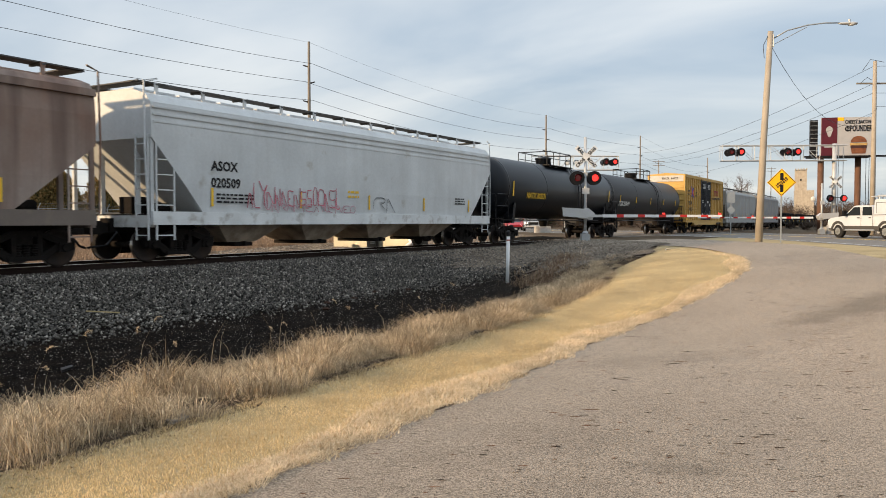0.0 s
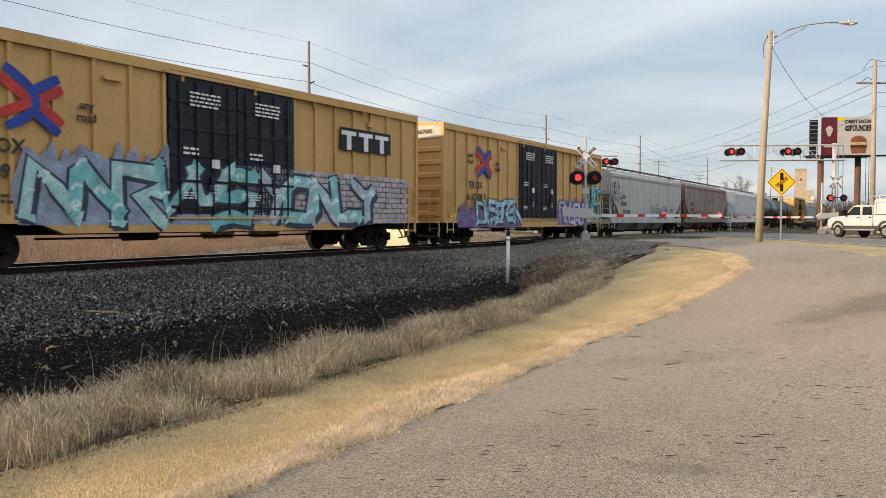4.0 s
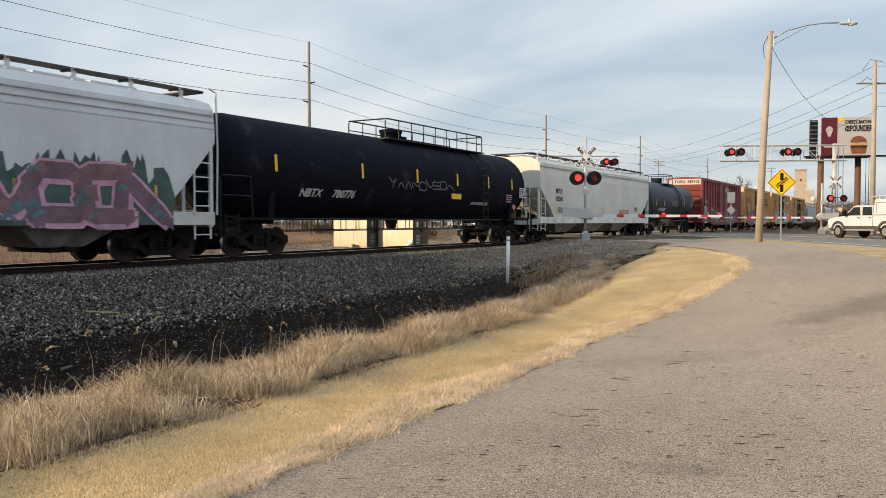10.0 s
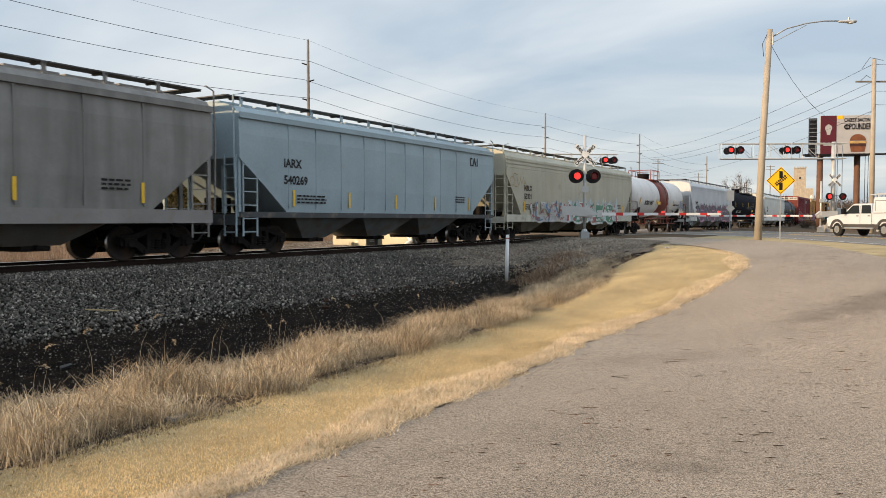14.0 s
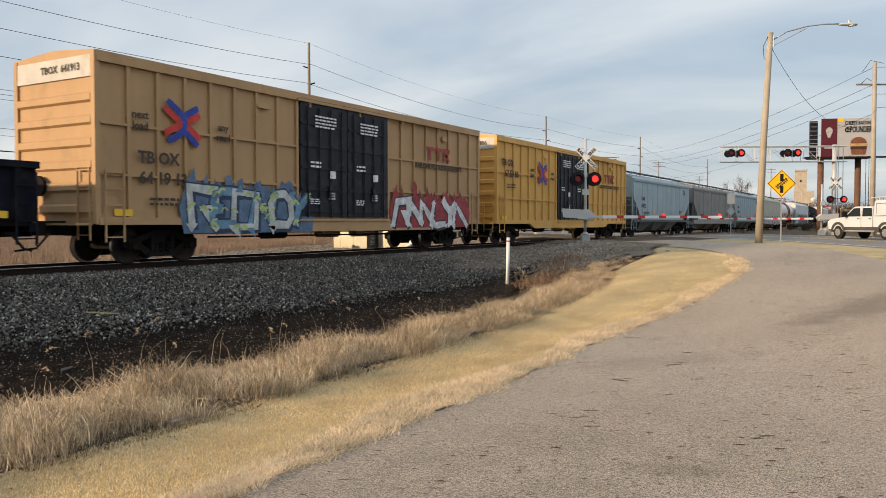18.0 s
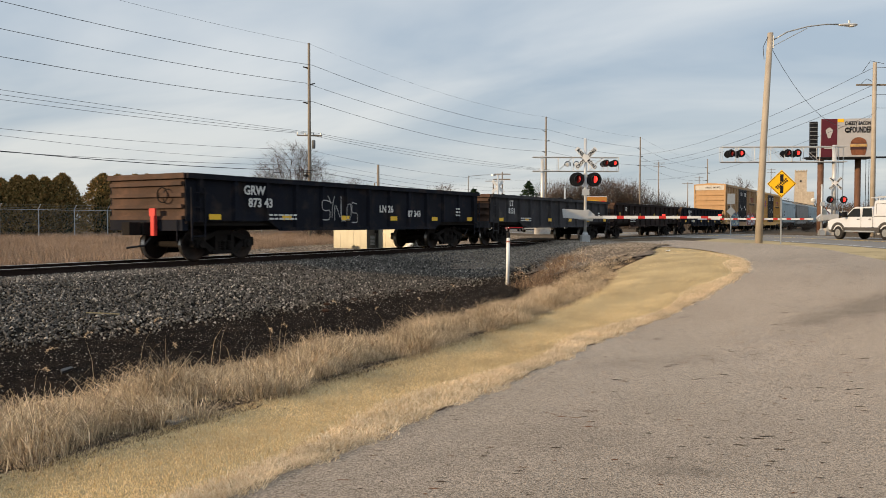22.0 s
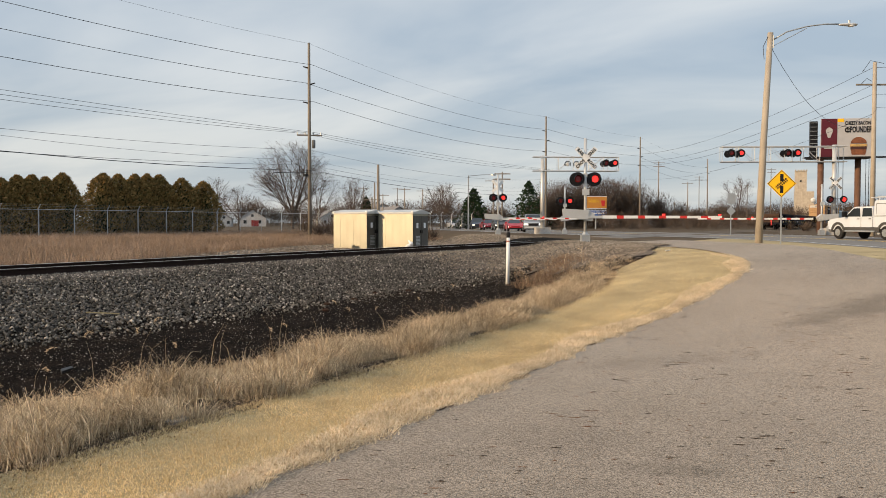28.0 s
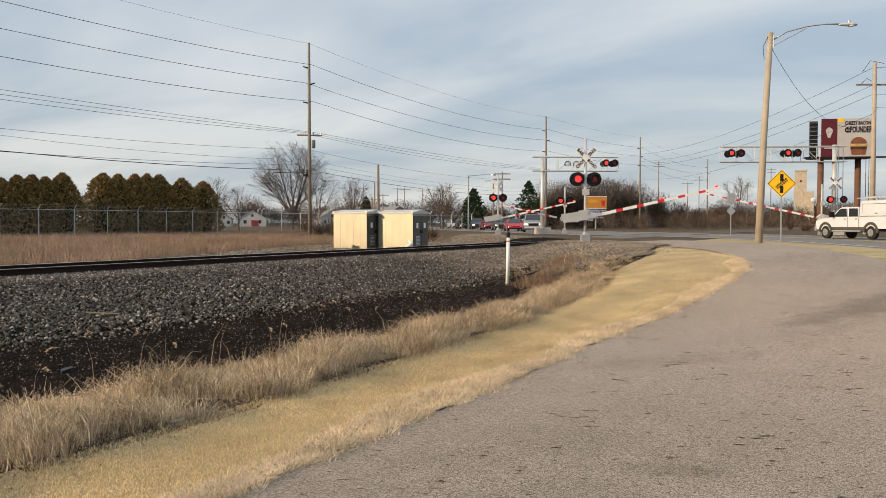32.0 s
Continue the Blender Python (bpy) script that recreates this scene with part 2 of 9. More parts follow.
    def mesh(self, name, material, smooth=False):
        me = bpy.data.meshes.new(name)
        me.from_pydata(self.v, [], self.f)
        bm = bmesh.new()
        bm.from_mesh(me)
        bmesh.ops.recalc_face_normals(bm, faces=bm.faces)
        bm.to_mesh(me)
        bm.free()
        me.materials.append(material)
        if smooth:
            me.polygons.foreach_set("use_smooth", [len(p.vertices) < 5 for p in me.polygons])
        return me


def part(name, shape, material, parent, label="", smooth=False):
    """One mesh object under a thing or under a part."""
    me = shape if isinstance(shape, bpy.types.Mesh) else shape.mesh(name, material, smooth)
    ob = new(name, me)
    ob.parent = parent
    return tagged(ob, label)


def thing(name, label, category, group="", at=None, kind=""):
    ob = new(name)
    ob.empty_display_size = 0.3
    if at is not None:
        ob.matrix_basis = at
    return tagged(ob, label, category, group, kind)


def solid(name, shape, material, label, category, group="", at=None, kind="", smooth=False):
    """A thing of one mesh."""
    ob = new(name, shape.mesh(name, material, smooth))
    if at is not None:
        ob.matrix_basis = at
    return tagged(ob, label, category, group, kind)


def np_mesh(name, verts, faces, material, smooth=False):
    """A large mesh from arrays: verts (n, 3), faces (m, k)."""
    me = bpy.data.meshes.new(name)
    m, k = faces.shape
    me.vertices.add(len(verts))
    me.vertices.foreach_set("co", np.ascontiguousarray(verts, dtype=np.float32).ravel())
    me.loops.add(m * k)
    me.loops.foreach_set("vertex_index", np.ascontiguousarray(faces, dtype=np.int32).ravel())
    me.polygons.add(m)
    me.polygons.foreach_set("loop_start", np.arange(0, m * k, k, dtype=np.int32))
    me.polygons.foreach_set("loop_total", np.full(m, k, dtype=np.int32))
    me.materials.append(material)
    me.update()
    me.validate()
    if smooth:
        me.polygons.foreach_set("use_smooth", np.ones(m, dtype=bool))
    return me


FONT_CACHE = {}


def writing(name, text, size, material, parent, m, label="", stretch=1.0):
    """Words as a thin raised mesh, drawn in the XZ plane facing -Y."""
    key = (text, size, stretch, material.name)
    if key not in FONT_CACHE:
        cu = bpy.data.curves.new(name, "FONT")
        cu.body, cu.size, cu.align_x, cu.align_y, cu.extrude = text, size, "CENTER", "CENTER", 0.003
        cu.resolution_u, cu.offset = 2, size * 0.028
        tmp = bpy.data.objects.new(name, cu)
        me = bpy.data.meshes.new_from_object(tmp)
        bpy.data.objects.remove(tmp)
        me.transform(pose(0, 0, 0, 90) @ Matrix.Diagonal((stretch, 1, 1, 1)))
        me.materials.clear()
        me.materials.append(material)
        FONT_CACHE[key] = me
    ob = new(name, FONT_CACHE[key])
    ob.parent = parent
    ob.matrix_basis = m
    return tagged(ob, label)


# ---- ground ----
ROAD_H = radians(40)
RC, RS = math.cos(ROAD_H), math.sin(ROAD_H)
FILL = 0.6


def smooth(t):
    t = np.clip(t, 0, 1)
    return t * t * (3 - 2 * t)


def road_q(x, y):
    """How far right of the crossing's left-hand mast line a place lies, across the road."""
    return (x - 38) * RS - (y - 14) * RC


def gz(x, y):
    """Height of the ground."""
    x, y = np.asarray(x, float), np.asarray(y, float)
    lane = FILL * smooth((x - 9) / 25)
    prof = np.interp(y, [5.4, 7.0, 8.5, 11.3, 15.1, 20.4, 22.6, 27, 58, 90], [0, -0.2, -0.24, -0.2, 0.385, 0.385, 0.05, 0.08, 0.45, 0.5])
    side = smooth((y - 3.6) / 3.2)
    z = lane * (1 - side) + prof * side - 0.05 * smooth((y - 3.6) / 1.0) * (1 - smooth((y - 4.4) / 1.2))
    by_track = smooth((y - 11.5) / 3.5)
    fill = smooth((road_q(x, y) + 9.5 - 5.5 * by_track) / (8.0 - 4.5 * by_track))
    z = z * (1 - fill) + FILL * fill
    return z


def axis(spans):
    out = []
    for a, b, s in spans:
        out += list(np.arange(a, b, s))
    return np.array(out + [spans[-1][1]], float)


def sheet(name, xs, ys, height, material, label, category, kind="structure", off=0.0, keep=None):
    gx, gy = np.meshgrid(xs, ys, indexing="ij")
    vs = np.stack([gx, gy, height(gx, gy) + off], -1).reshape(-1, 3)
    nx, ny = len(xs), len(ys)
    i, j = np.meshgrid(np.arange(nx - 1), np.arange(ny - 1), indexing="ij")
    a = (i * ny + j).ravel()
    fs = np.stack([a, a + ny, a + ny + 1, a + 1], -1)
    if keep is not None:
        c = vs[fs].mean(1)
        fs = fs[keep(c[:, 0], c[:, 1])]
    return tagged(new(name, np_mesh(name, vs, fs, material, True)), label, category, "", kind)


M_SOIL = mat("dry_field_soil", (0.12, 0.088, 0.06), 0.95, var=0.3, scale=0.5, fine=9, dirt=(0.1, 0.085, 0.055), bump=0.5, depth=0.05)
M_LAWN = mat("dormant_lawn", (0.4, 0.315, 0.18), 0.95, var=0.22, scale=0.8, fine=40, dirt=(0.4, 0.32, 0.18), dirt_amount=0.5, bump=0.5, depth=0.03)
# four soft ellipses darken the lane, the largest nearest the camera
M_ASPHALT = mat("worn_asphalt", (0.31, 0.25, 0.192), 0.9, var=0.06, scale=0.35, fine=150, dirt=(0.28, 0.235, 0.19), dirt_amount=0.3, bump=0.8, depth=0.008, second=(0.348, 0.283, 0.219), grain=(120, 0.5), blotches=(((3.0, 1.8), (5.0, 4.2), 20, 0.17), ((13.3, 0.45), (2.6, 0.8), -24, 0.36), ((9.04, 2.31), (1.66, 0.45), -39, 0.16), ((4.96, 1.40), (0.60, 0.16), -69, 0.25)))
M_ROAD = mat("main_road_asphalt", (0.168, 0.15, 0.13), 0.85, var=0.12, scale=0.3, fine=60, bump=0.2, depth=0.005)
M_CINDER = mat("black_cinder", (0.0115, 0.0088, 0.0072), 0.97, var=0.45, scale=0.9, fine=35, dirt=(0.026, 0.018, 0.0125), dirt_amount=0.5, bump=1.0, depth=0.04, speck=(40, 0.55))
# ballast bed nearly black: shade in the gaps between loose stones, as colour
M_BALLAST = mat("gap_shaded_ballast", (0.02, 0.0185, 0.0165), 0.97, var=0.35, scale=1.0, fine=22, dirt=(0.032, 0.027, 0.022), dirt_amount=0.4, bump=1.0, depth=0.06, speck=(24, 0.6))
M_GRAVEL = mat("pale_gravel", (0.175, 0.14, 0.108), 0.95, var=0.28, scale=0.6, fine=18, dirt=(0.11, 0.095, 0.08), bump=0.8, depth=0.04, speck=(20, 0.4))

ground = sheet("ground", axis([(-2500, -300, 300), (-300, -40, 20), (-40, -6, 3), (-6, 75, 0.6), (75, 140, 3), (140, 400, 20), (400, 2800, 300)]),
               axis([(-2000, -200, 300), (-200, -20, 15), (-20, 0, 2), (0, 32, 0.4), (32, 70, 2), (70, 200, 10), (200, 2600, 300)]),
               gz, M_SOIL, "flat ground of dry tan grass and soil", "ground")

LEFT_EDGE = [(-25, 3.35), (0, 3.35), (4, 3.38), (7, 3.42), (9.7, 3.55), (12, 3.45), (14.8, 3.2), (17.3, 3.12), (19, 3.22), (20.8, 3.5), (23.1, 4.12), (27.1, 5.46), (30.8, 7.24), (33, 9.2), (34.8, 11.2), (37.5, 14.0)]
RIGHT_EDGE = [(-25, -2.6), (0, -2.6), (5, -2.6), (10, -2.4), (13.5, -1.75), (17, -0.9), (20, -0.2), (23.2, 0.51), (26, 1.1), (28.7, 1.73), (32.5, 2.65), (36.2, 3.87), (38.3, 5.0), (40.1, 6.26), (42.5, 8.6), (45.5, 11.5)]


def spline(pts, n):
    out = []
    for i in range(len(pts) - 1):
        p0, p1, p2, p3 = (Vector((*pts[min(max(k, 0), len(pts) - 1)], 0)) for k in (i - 1, i, i + 1, i + 2))
        for j in range(n):
            t = j / n
            out.append(0.5 * (2 * p1 + (p2 - p0) * t + (2 * p0 - 5 * p1 + 4 * p2 - p3) * t * t + (3 * p1 - p0 - 3 * p2 + p3) * t ** 3))
    out.append(Vector((*pts[-1], 0)))
    return out


def strip(name, left, right, n_across, material, label, category, off, ragged=0.0, kind="structure"):
    vs, k = [], n_across + 1
    for i, (a, b) in enumerate(zip(left, right)):
        w = ragged * (noise.noise((a.x * 1.7, a.y * 1.7, 3.1)) + 0.5 * noise.noise((a.x * 6, a.y * 6, 1.0)))
        for j in range(k):
            p = a.lerp(b, j / n_across)
            vs.append((p.x, p.y + (w if j == 0 else 0), 0))
    vs = np.array(vs)
    vs[:, 2] = gz(vs[:, 0], vs[:, 1]) + off
    a = np.array([i * k + j for i in range(len(left) - 1) for j in range(n_across)])
    fs = np.stack([a, a + 1, a + k + 1, a + k], -1)
    return tagged(new(name, np_mesh(name, vs, fs, material, True)), label, category, "", kind)


lane_l, lane_r = spline(LEFT_EDGE, 60), spline(RIGHT_EDGE, 60)
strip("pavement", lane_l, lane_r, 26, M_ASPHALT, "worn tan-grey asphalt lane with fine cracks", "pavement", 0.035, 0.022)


def road_edge(side):
    pts = [(-30, -52), (-4, -32), (20, -20), (42, -7.5), (58, 0.5), (69, 7.5), (78, 17), (87, 28), (103, 44), (140, 80), (230, 165)] if side else [(-40, -40), (-12, -23), (12, -10.5), (34.8, 0.8), (43.5, 4.9), (51, 9.4), (58, 17), (65, 27.5), (84, 46), (124, 86), (214, 171)]
    return spline(pts, 12)


strip("road", road_edge(0), road_edge(1), 16, M_ROAD, "grey asphalt main road over the level crossing", "road", 0.022)
for q0, mm, nm in ((0.05, M_WHITE, "edge_line"), (0.95, M_WHITE, "edge_line"), (0.485, M_YELLOW, "centre_line"), (0.51, M_YELLOW, "centre_line")):
    ln = [a.lerp(b, q0) for a, b in zip(road_edge(0), road_edge(1))]
    rn = [a.lerp(b, q0 + 0.011) for a, b in zip(road_edge(0), road_edge(1))]
    strip(nm, ln, rn, 1, mm, "worn painted line on the main road", "road marking", 0.028)
# stop bar before the crossing
bar_l = [Vector((38 - 6 * RC + q * RS, 14 - 6 * RS - q * RC, 0)) for q in np.arange(16, 22, 0.5)]
strip("stop_line", bar_l, [p + Vector((RC * 0.5, RS * 0.5, 0)) for p in bar_l], 1, M_WHITE, "worn white stop line on the road", "road marking", 0.029)


def wob(x, s=0.4):
    return s * np.sin(x * 0.9) * 0.5 + s * np.sin(x * 2.3 + 1) * 0.3 + s * np.sin(x * 5.1) * 0.2


def lawn_top(x):
    """Where the mown grass ends towards the track."""
    return np.interp(x, [-10, 3, 6, 9, 12, 14, 16.3, 18.7, 21.5, 24.8, 30.5, 33], [4.8, 4.88, 5.0, 5.12, 5.34, 5.6, 5.85, 6.3, 7.05, 7.15, 8.3, 9.0])


def lawn_keep(x, y):
    return (y < lawn_top(x) + wob(x, 0.1)) & (road_q(x, y) < 1.5)


sheet("mown_verge", axis([(-12, 36, 0.2)]), axis([(3.2, 12, 0.12)]), gz, M_LAWN, "mown strip of dormant straw-yellow grass", "lawn", off=0.018, keep=lawn_keep)
sheet("grass_island", axis([(18, 52, 0.4)]), axis([(-8, 10.4, 0.3)]), gz, M_LAWN, "strip of dry mown grass between lane and road", "lawn", off=0.014,
      keep=lambda x, y: (y < np.interp(x, [17, 23.2, 28.7, 36.2, 40.1, 45.5], [-0.9, 0.51, 1.73, 3.87, 6.26, 11.5]) + 0.3) & (y > np.interp(x, [12, 34.8, 43.5, 51], [-10.5, 0.8, 4.9, 9.4]) - 0.4))
# dark soil strip, widened so its colour also paints shade between the tufts
sheet("ditch_soil", axis([(-4, 28, 0.25)]), axis([(4.6, 9.6, 0.12)]), gz, mat("ditch_soil", (0.05, 0.037, 0.027), 0.97, var=0.4, scale=1.5, fine=30, dirt=(0.09, 0.066, 0.046), bump=1.0, depth=0.03), "dark soil under the tall grass, with tuft shade in its colour", "soil", off=0.012,
      keep=lambda x, y: (y > lawn_top(x) - 0.1 + wob(x, 0.12)) & (y < lawn_top(x) + 2.2))
sheet("cinder_strip", axis([(-14, 30, 0.5)]), axis([(6.0, 12.6, 0.3)]), gz, M_CINDER, "strip of black cinders beside the ballast", "ground", off=0.02,
      keep=lambda x, y: (y > np.interp(x, [5, 11, 15, 20, 30], [6.3, 6.4, 7.4, 9.2, 12]) + wob(x, 0.5)))
sheet("ballast_bed", axis([(-60, 64, 0.5)]), axis([(11.4, 24, 0.3)]), gz, M_BALLAST, "bed of grey crushed stone under the track", "ballast", off=0.03,
      keep=lambda x, y: (y > 11.55 + wob(x, 0.8) + 0.3 * np.sin(x * 7.3 + y * 3)) & (road_q(x, y) < 1.8))
sheet("far_ballast_bed", axis([(66, 140, 2), (140, 700, 20)]), axis([(14.9, 20.7, 0.3)]), gz, M_GRAVEL, "brown gravel bed of the track beyond the crossing", "ballast", off=0.03)
sheet("gravel_shoulder", axis([(-40, 64, 0.8)]), axis([(21, 33, 0.4)]), gz, M_GRAVEL, "pale gravel service strip behind the track", "gravel", off=0.05,
      keep=lambda x, y: (y < np.interp(x, [0, 20, 30, 41, 62], [25.0, 26.0, 30.0, 33.0, 32.0]) + wob(x, 0.8)) & (road_q(x, y) < 1.8))
sheet("gravel_apron", axis([(20.4, 42, 0.3)]), axis([(7.2, 16.2, 0.2)]), gz, M_GRAVEL, "pale gravel beside the crossing mast", "gravel", off=0.055,
      keep=lambda x, y: (road_q(x, y) < 2.2) & (y > lawn_top(x) + 0.1 + wob(x, 0.3)) & (x > 24.0 + 0.25 * np.maximum(y - 11, 0) + wob(y * 2, 2.6)))

# ---- track ----
track = thing("railway_track", "straight single track with shiny rail heads on dark ties", "track", kind="structure")
for sy in (-1, 1):
    yy = TRACK_Y + sy * 0.754
    foot = Shape()
    foot.prism([(yy - 0.07, RAIL_Z - 0.18), (yy + 0.07, RAIL_Z - 0.18), (yy + 0.03, RAIL_Z - 0.15), (yy + 0.012, RAIL_Z - 0.14), (yy + 0.012, RAIL_Z - 0.05), (yy + 0.036, RAIL_Z - 0.04),
                (yy + 0.036, RAIL_Z - 0.006), (yy - 0.036, RAIL_Z - 0.006), (yy - 0.036, RAIL_Z - 0.04), (yy - 0.012, RAIL_Z - 0.05), (yy - 0.012, RAIL_Z - 0.14), (yy - 0.03, RAIL_Z - 0.15)], "x", -80, 900)
    rail = part("rail", foot, M_RAIL, track, "rusty steel rail")
    part("rail_head", Shape().box((410, yy, RAIL_Z - 0.003), (980, 0.066, 0.006)), M_RAILTOP, rail, "polished running surface")
tie_me = Shape().box((0, 0, 0), (0.23, 2.6, 0.16)).mesh("tie", M_TIE)
for i in range(230):
    x = -14 + i * 0.53
    if road_q(x, TRACK_Y) > -1 and x < 75:
        continue
    ob = new("tie", tie_me)
    ob.parent = track
    ob.location = (x, TRACK_Y + 0.05 * math.sin(i * 12.9), RAIL_Z - 0.245)
for y0, y1 in ((-1.9, -0.85), (-0.65, 0.65), (0.85, 1.9)):
    part("crossing_panel", Shape().prism([(47 + (y0 + 4) * 1.19, TRACK_Y + y0), (74 + (y0 + 4) * 1.19, TRACK_Y + y0), (74 + (y1 + 4) * 1.19, TRACK_Y + y1), (47 + (y1 + 4) * 1.19, TRACK_Y + y1)], "z", 0.5, 0.632), M_ROAD, track, "dark rubber and asphalt crossing panel")


# ---- signal cabins ----
M_CABIN = mat("cabin_aluminium", (0.3, 0.288, 0.232), 0.34, 0.55, var=0.12, scale=0.7, streak=0.35, streak_col=(0.36, 0.345, 0.28))
M_CABINROOF = mat("cabin_roof", (0.44, 0.44, 0.42), 0.5, 0.1, var=0.08)
M_CABINDOOR = mat("cabin_door", (0.085, 0.078, 0.066), 0.55, 0.3, var=0.15)


def cabin(x0, x1, y0, y1, top, rag):
    ob = thing("signal_cabin", "silver aluminium equipment cabin with a shallow gabled roof on gravel", "cabin", "signal cabins", pose(x0, y0, 0))
    lx, ly, z0 = x1 - x0, y1 - y0, float(gz(x0, y0)) - 0.05
    part("body", Shape().box((lx / 2, ly / 2, (z0 + top - 0.2) / 2), (lx, ly, top - 0.2 - z0)), M_CABIN, ob, "brushed aluminium walls")
    rf = Shape().prism([(-0.08, top - 0.2), (lx + 0.08, top - 0.2), (lx + 0.08, top - 0.13), (lx / 2, top + 0.04), (-0.08, top - 0.13)], "y", -0.1, ly + 0.1)
    part("roof", rf, M_CABINROOF, ob, "pale metal roof")
    n = 5
    for i in range(n + 1):
        part("seam", Shape().box((-0.003, ly * i / n, (z0 + top) / 2 - 0.15), (0.006, 0.03, top - z0 - 0.3)), M_CABIN, ob)
    for i in (0, 1):
        dw = lx / 2 - 0.12
        cx = lx / 4 + 0.02 + i * (lx / 2 - 0.04)
        d = part("door", Shape().box((cx, -0.02, (z0 + top) / 2 - 0.12), (dw, 0.04, top - z0 - 0.42)), M_CABINDOOR, ob, "grey steel door")
        part("notice", Shape().box((cx, -0.045, z0 + 1.45), (0.2, 0.01, 0.3)), M_WHITE, d, "small white notice")
        part("handle", Shape().box((lx / 2 + (i - 0.5) * 0.18, -0.06, z0 + 1.1), (0.04, 0.04, 0.2)), M_STEEL, d)
    v = Shape()
    for k in range(7):
        v.box((lx * 0.3, -0.05, z0 + 0.35 + k * 0.08), (0.4, 0.02, 0.05))
    part("vent", v, M_GALV, ob, "louvred vent")
    part("corner_cap", Shape().box((0, 0, top - 0.12), (0.1, 0.1, 0.14)), M_WHITE, ob)
    part("corner_cap", Shape().box((0, ly, top - 0.12), (0.1, 0.1, 0.14)), M_WHITE, ob)
    if rag:
        t = Shape()
        for k in range(9):
            a = k * 0.7
            t.tube([(-0.12 + 0.1 * math.cos(a), 0.15 + 0.18 * math.sin(a), z0 + 0.1 + 0.04 * k), (-0.1 + 0.16 * math.cos(a + 1), 0.2 + 0.16 * math.sin(a + 1.3), z0 + 0.2 + 0.05 * k)], [0.1, 0.06], 6)
        part("torn_sheet", t, M_WHITE, ob, "crumpled white plastic sheet")
    else:
        part("conduit", Shape().tube([(-0.25, ly * 0.35, z0), (-0.25, ly * 0.35, z0 + 0.3)], 0.14, 10), M_CABIN, ob, "pale stub pipe")
    return ob


cabin(36.6, 38.3, 26.65, 29.0, 2.34, False)
cabin(37.42, 39.06, 24.06, 26.38, 2.33, True)


# ---- poles and wires ----
def catenary(a, b, sag, n=14):
    a, b = Vector(a), Vector(b)
    return [a.lerp(b, i / n) - Vector((0, 0, sag * 4 * (i / n) * (1 - i / n))) for i in range(n + 1)]


def wire(a, b, sag, r=0.018, label="dark overhead wire between poles"):
    solid("overhead_wire", Shape().tube(catenary(a, b, sag), r * 0.78, 5), M_CABLE, label, "wire", "overhead wires")


def line_pole(x, y, h, arm=True, box=False, r=0.17):
    z0 = float(gz(x, y)) - 0.3
    ob = thing("utility_pole", "tall weathered grey-brown wooden utility pole in dry grass", "utility pole", "utility poles", pose(x, y, 0))
    part("shaft", Shape().tube([(0, 0, z0), (0, 0, h * 0.5), (0, 0, h)], [r, r * 0.85, r * 0.62], 10), M_WOODPOLE, ob, "", True)
    for k, dz in enumerate((2.05, 3.45, 5.05)):
        sgn = -1 if k != 1 else 1
        part("insulator", Shape().tube([(0, 0, h - dz - 0.1), (0.25 * sgn, -0.45 * sgn, h - dz + 0.05)], [0.07, 0.05], 7), M_STEEL, ob, "grey post insulator")
    if arm:
        part("crossarm", Shape().bar((-0.75, 0.75, h - 7.85), (0.75, -0.75, h - 7.85), 0.1, 0.12), M_WOODPOLE, ob)
        for k in (-0.7, -0.25, 0.25, 0.7):
            part("pin_insulator", Shape().tube([(k, -k, h - 7.8), (k, -k, h - 7.6)], 0.05, 6), M_GALV, ob)
    if box:
        part("transformer", Shape().lathe((0.25, -0.25, h - 8.6), "z", [(-0.35, 0.12), (-0.32, 0.16), (0.3, 0.16), (0.36, 0.1)], 10), M_TRANSFORMER, ob, "grey pole transformer", True)
        part("splice_case", Shape().box((-0.5, 0, 5.65), (0.5, 0.18, 0.2)), M_BLACK, ob, "black cable splice case")
    return ob


PY = 44.4
line_poles = [(-1, PY), (52.75, PY), (106.2, 45.4), (140, 41.7), (196, 42)]
for i, (x, y) in enumerate(line_poles):
    line_pole(x, y, 16.95, arm=i < 3, box=i == 1)
HTS = [(16.9, 0.9, 0.0, 0.010), (15.05, 1.0, -0.35, 0.022), (13.6, 0.9, 0.4, 0.022), (11.95, 1.0, -0.4, 0.022), (9.3, 0.25, -0.6, 0.016), (9.3, 0.42, 0.0, 0.016), (9.3, 0.6, 0.6, 0.016), (7.9, 0.9, 0.2, 0.014)]
LOW = [(8.6, 7.04, 1.22, 0.3, 0.012), (6.08, 6.6, 0.68, 0.2, 0.016), (6.95, 6.1, 0.86, -0.2, 0.032)]
for (xa, ya), (xb, yb) in zip(line_poles[:-1], line_poles[1:]):
    for z, sag, dy, r in HTS:
        if z < 10 and xa > 100:
            continue
        wire((xa, ya + dy, z), (xb, yb + dy, z), sag * ((xb - xa) / 53) ** 2, r)
for z0, z1, sag, dy, r in LOW:
    wire((-1, PY + dy, z0), (52.75, PY + dy, z1), sag, r)
    wire((52.75, PY + dy, z1), (106.2, 45.4 + dy, z1 - 0.3), 0.85, r * 0.8)
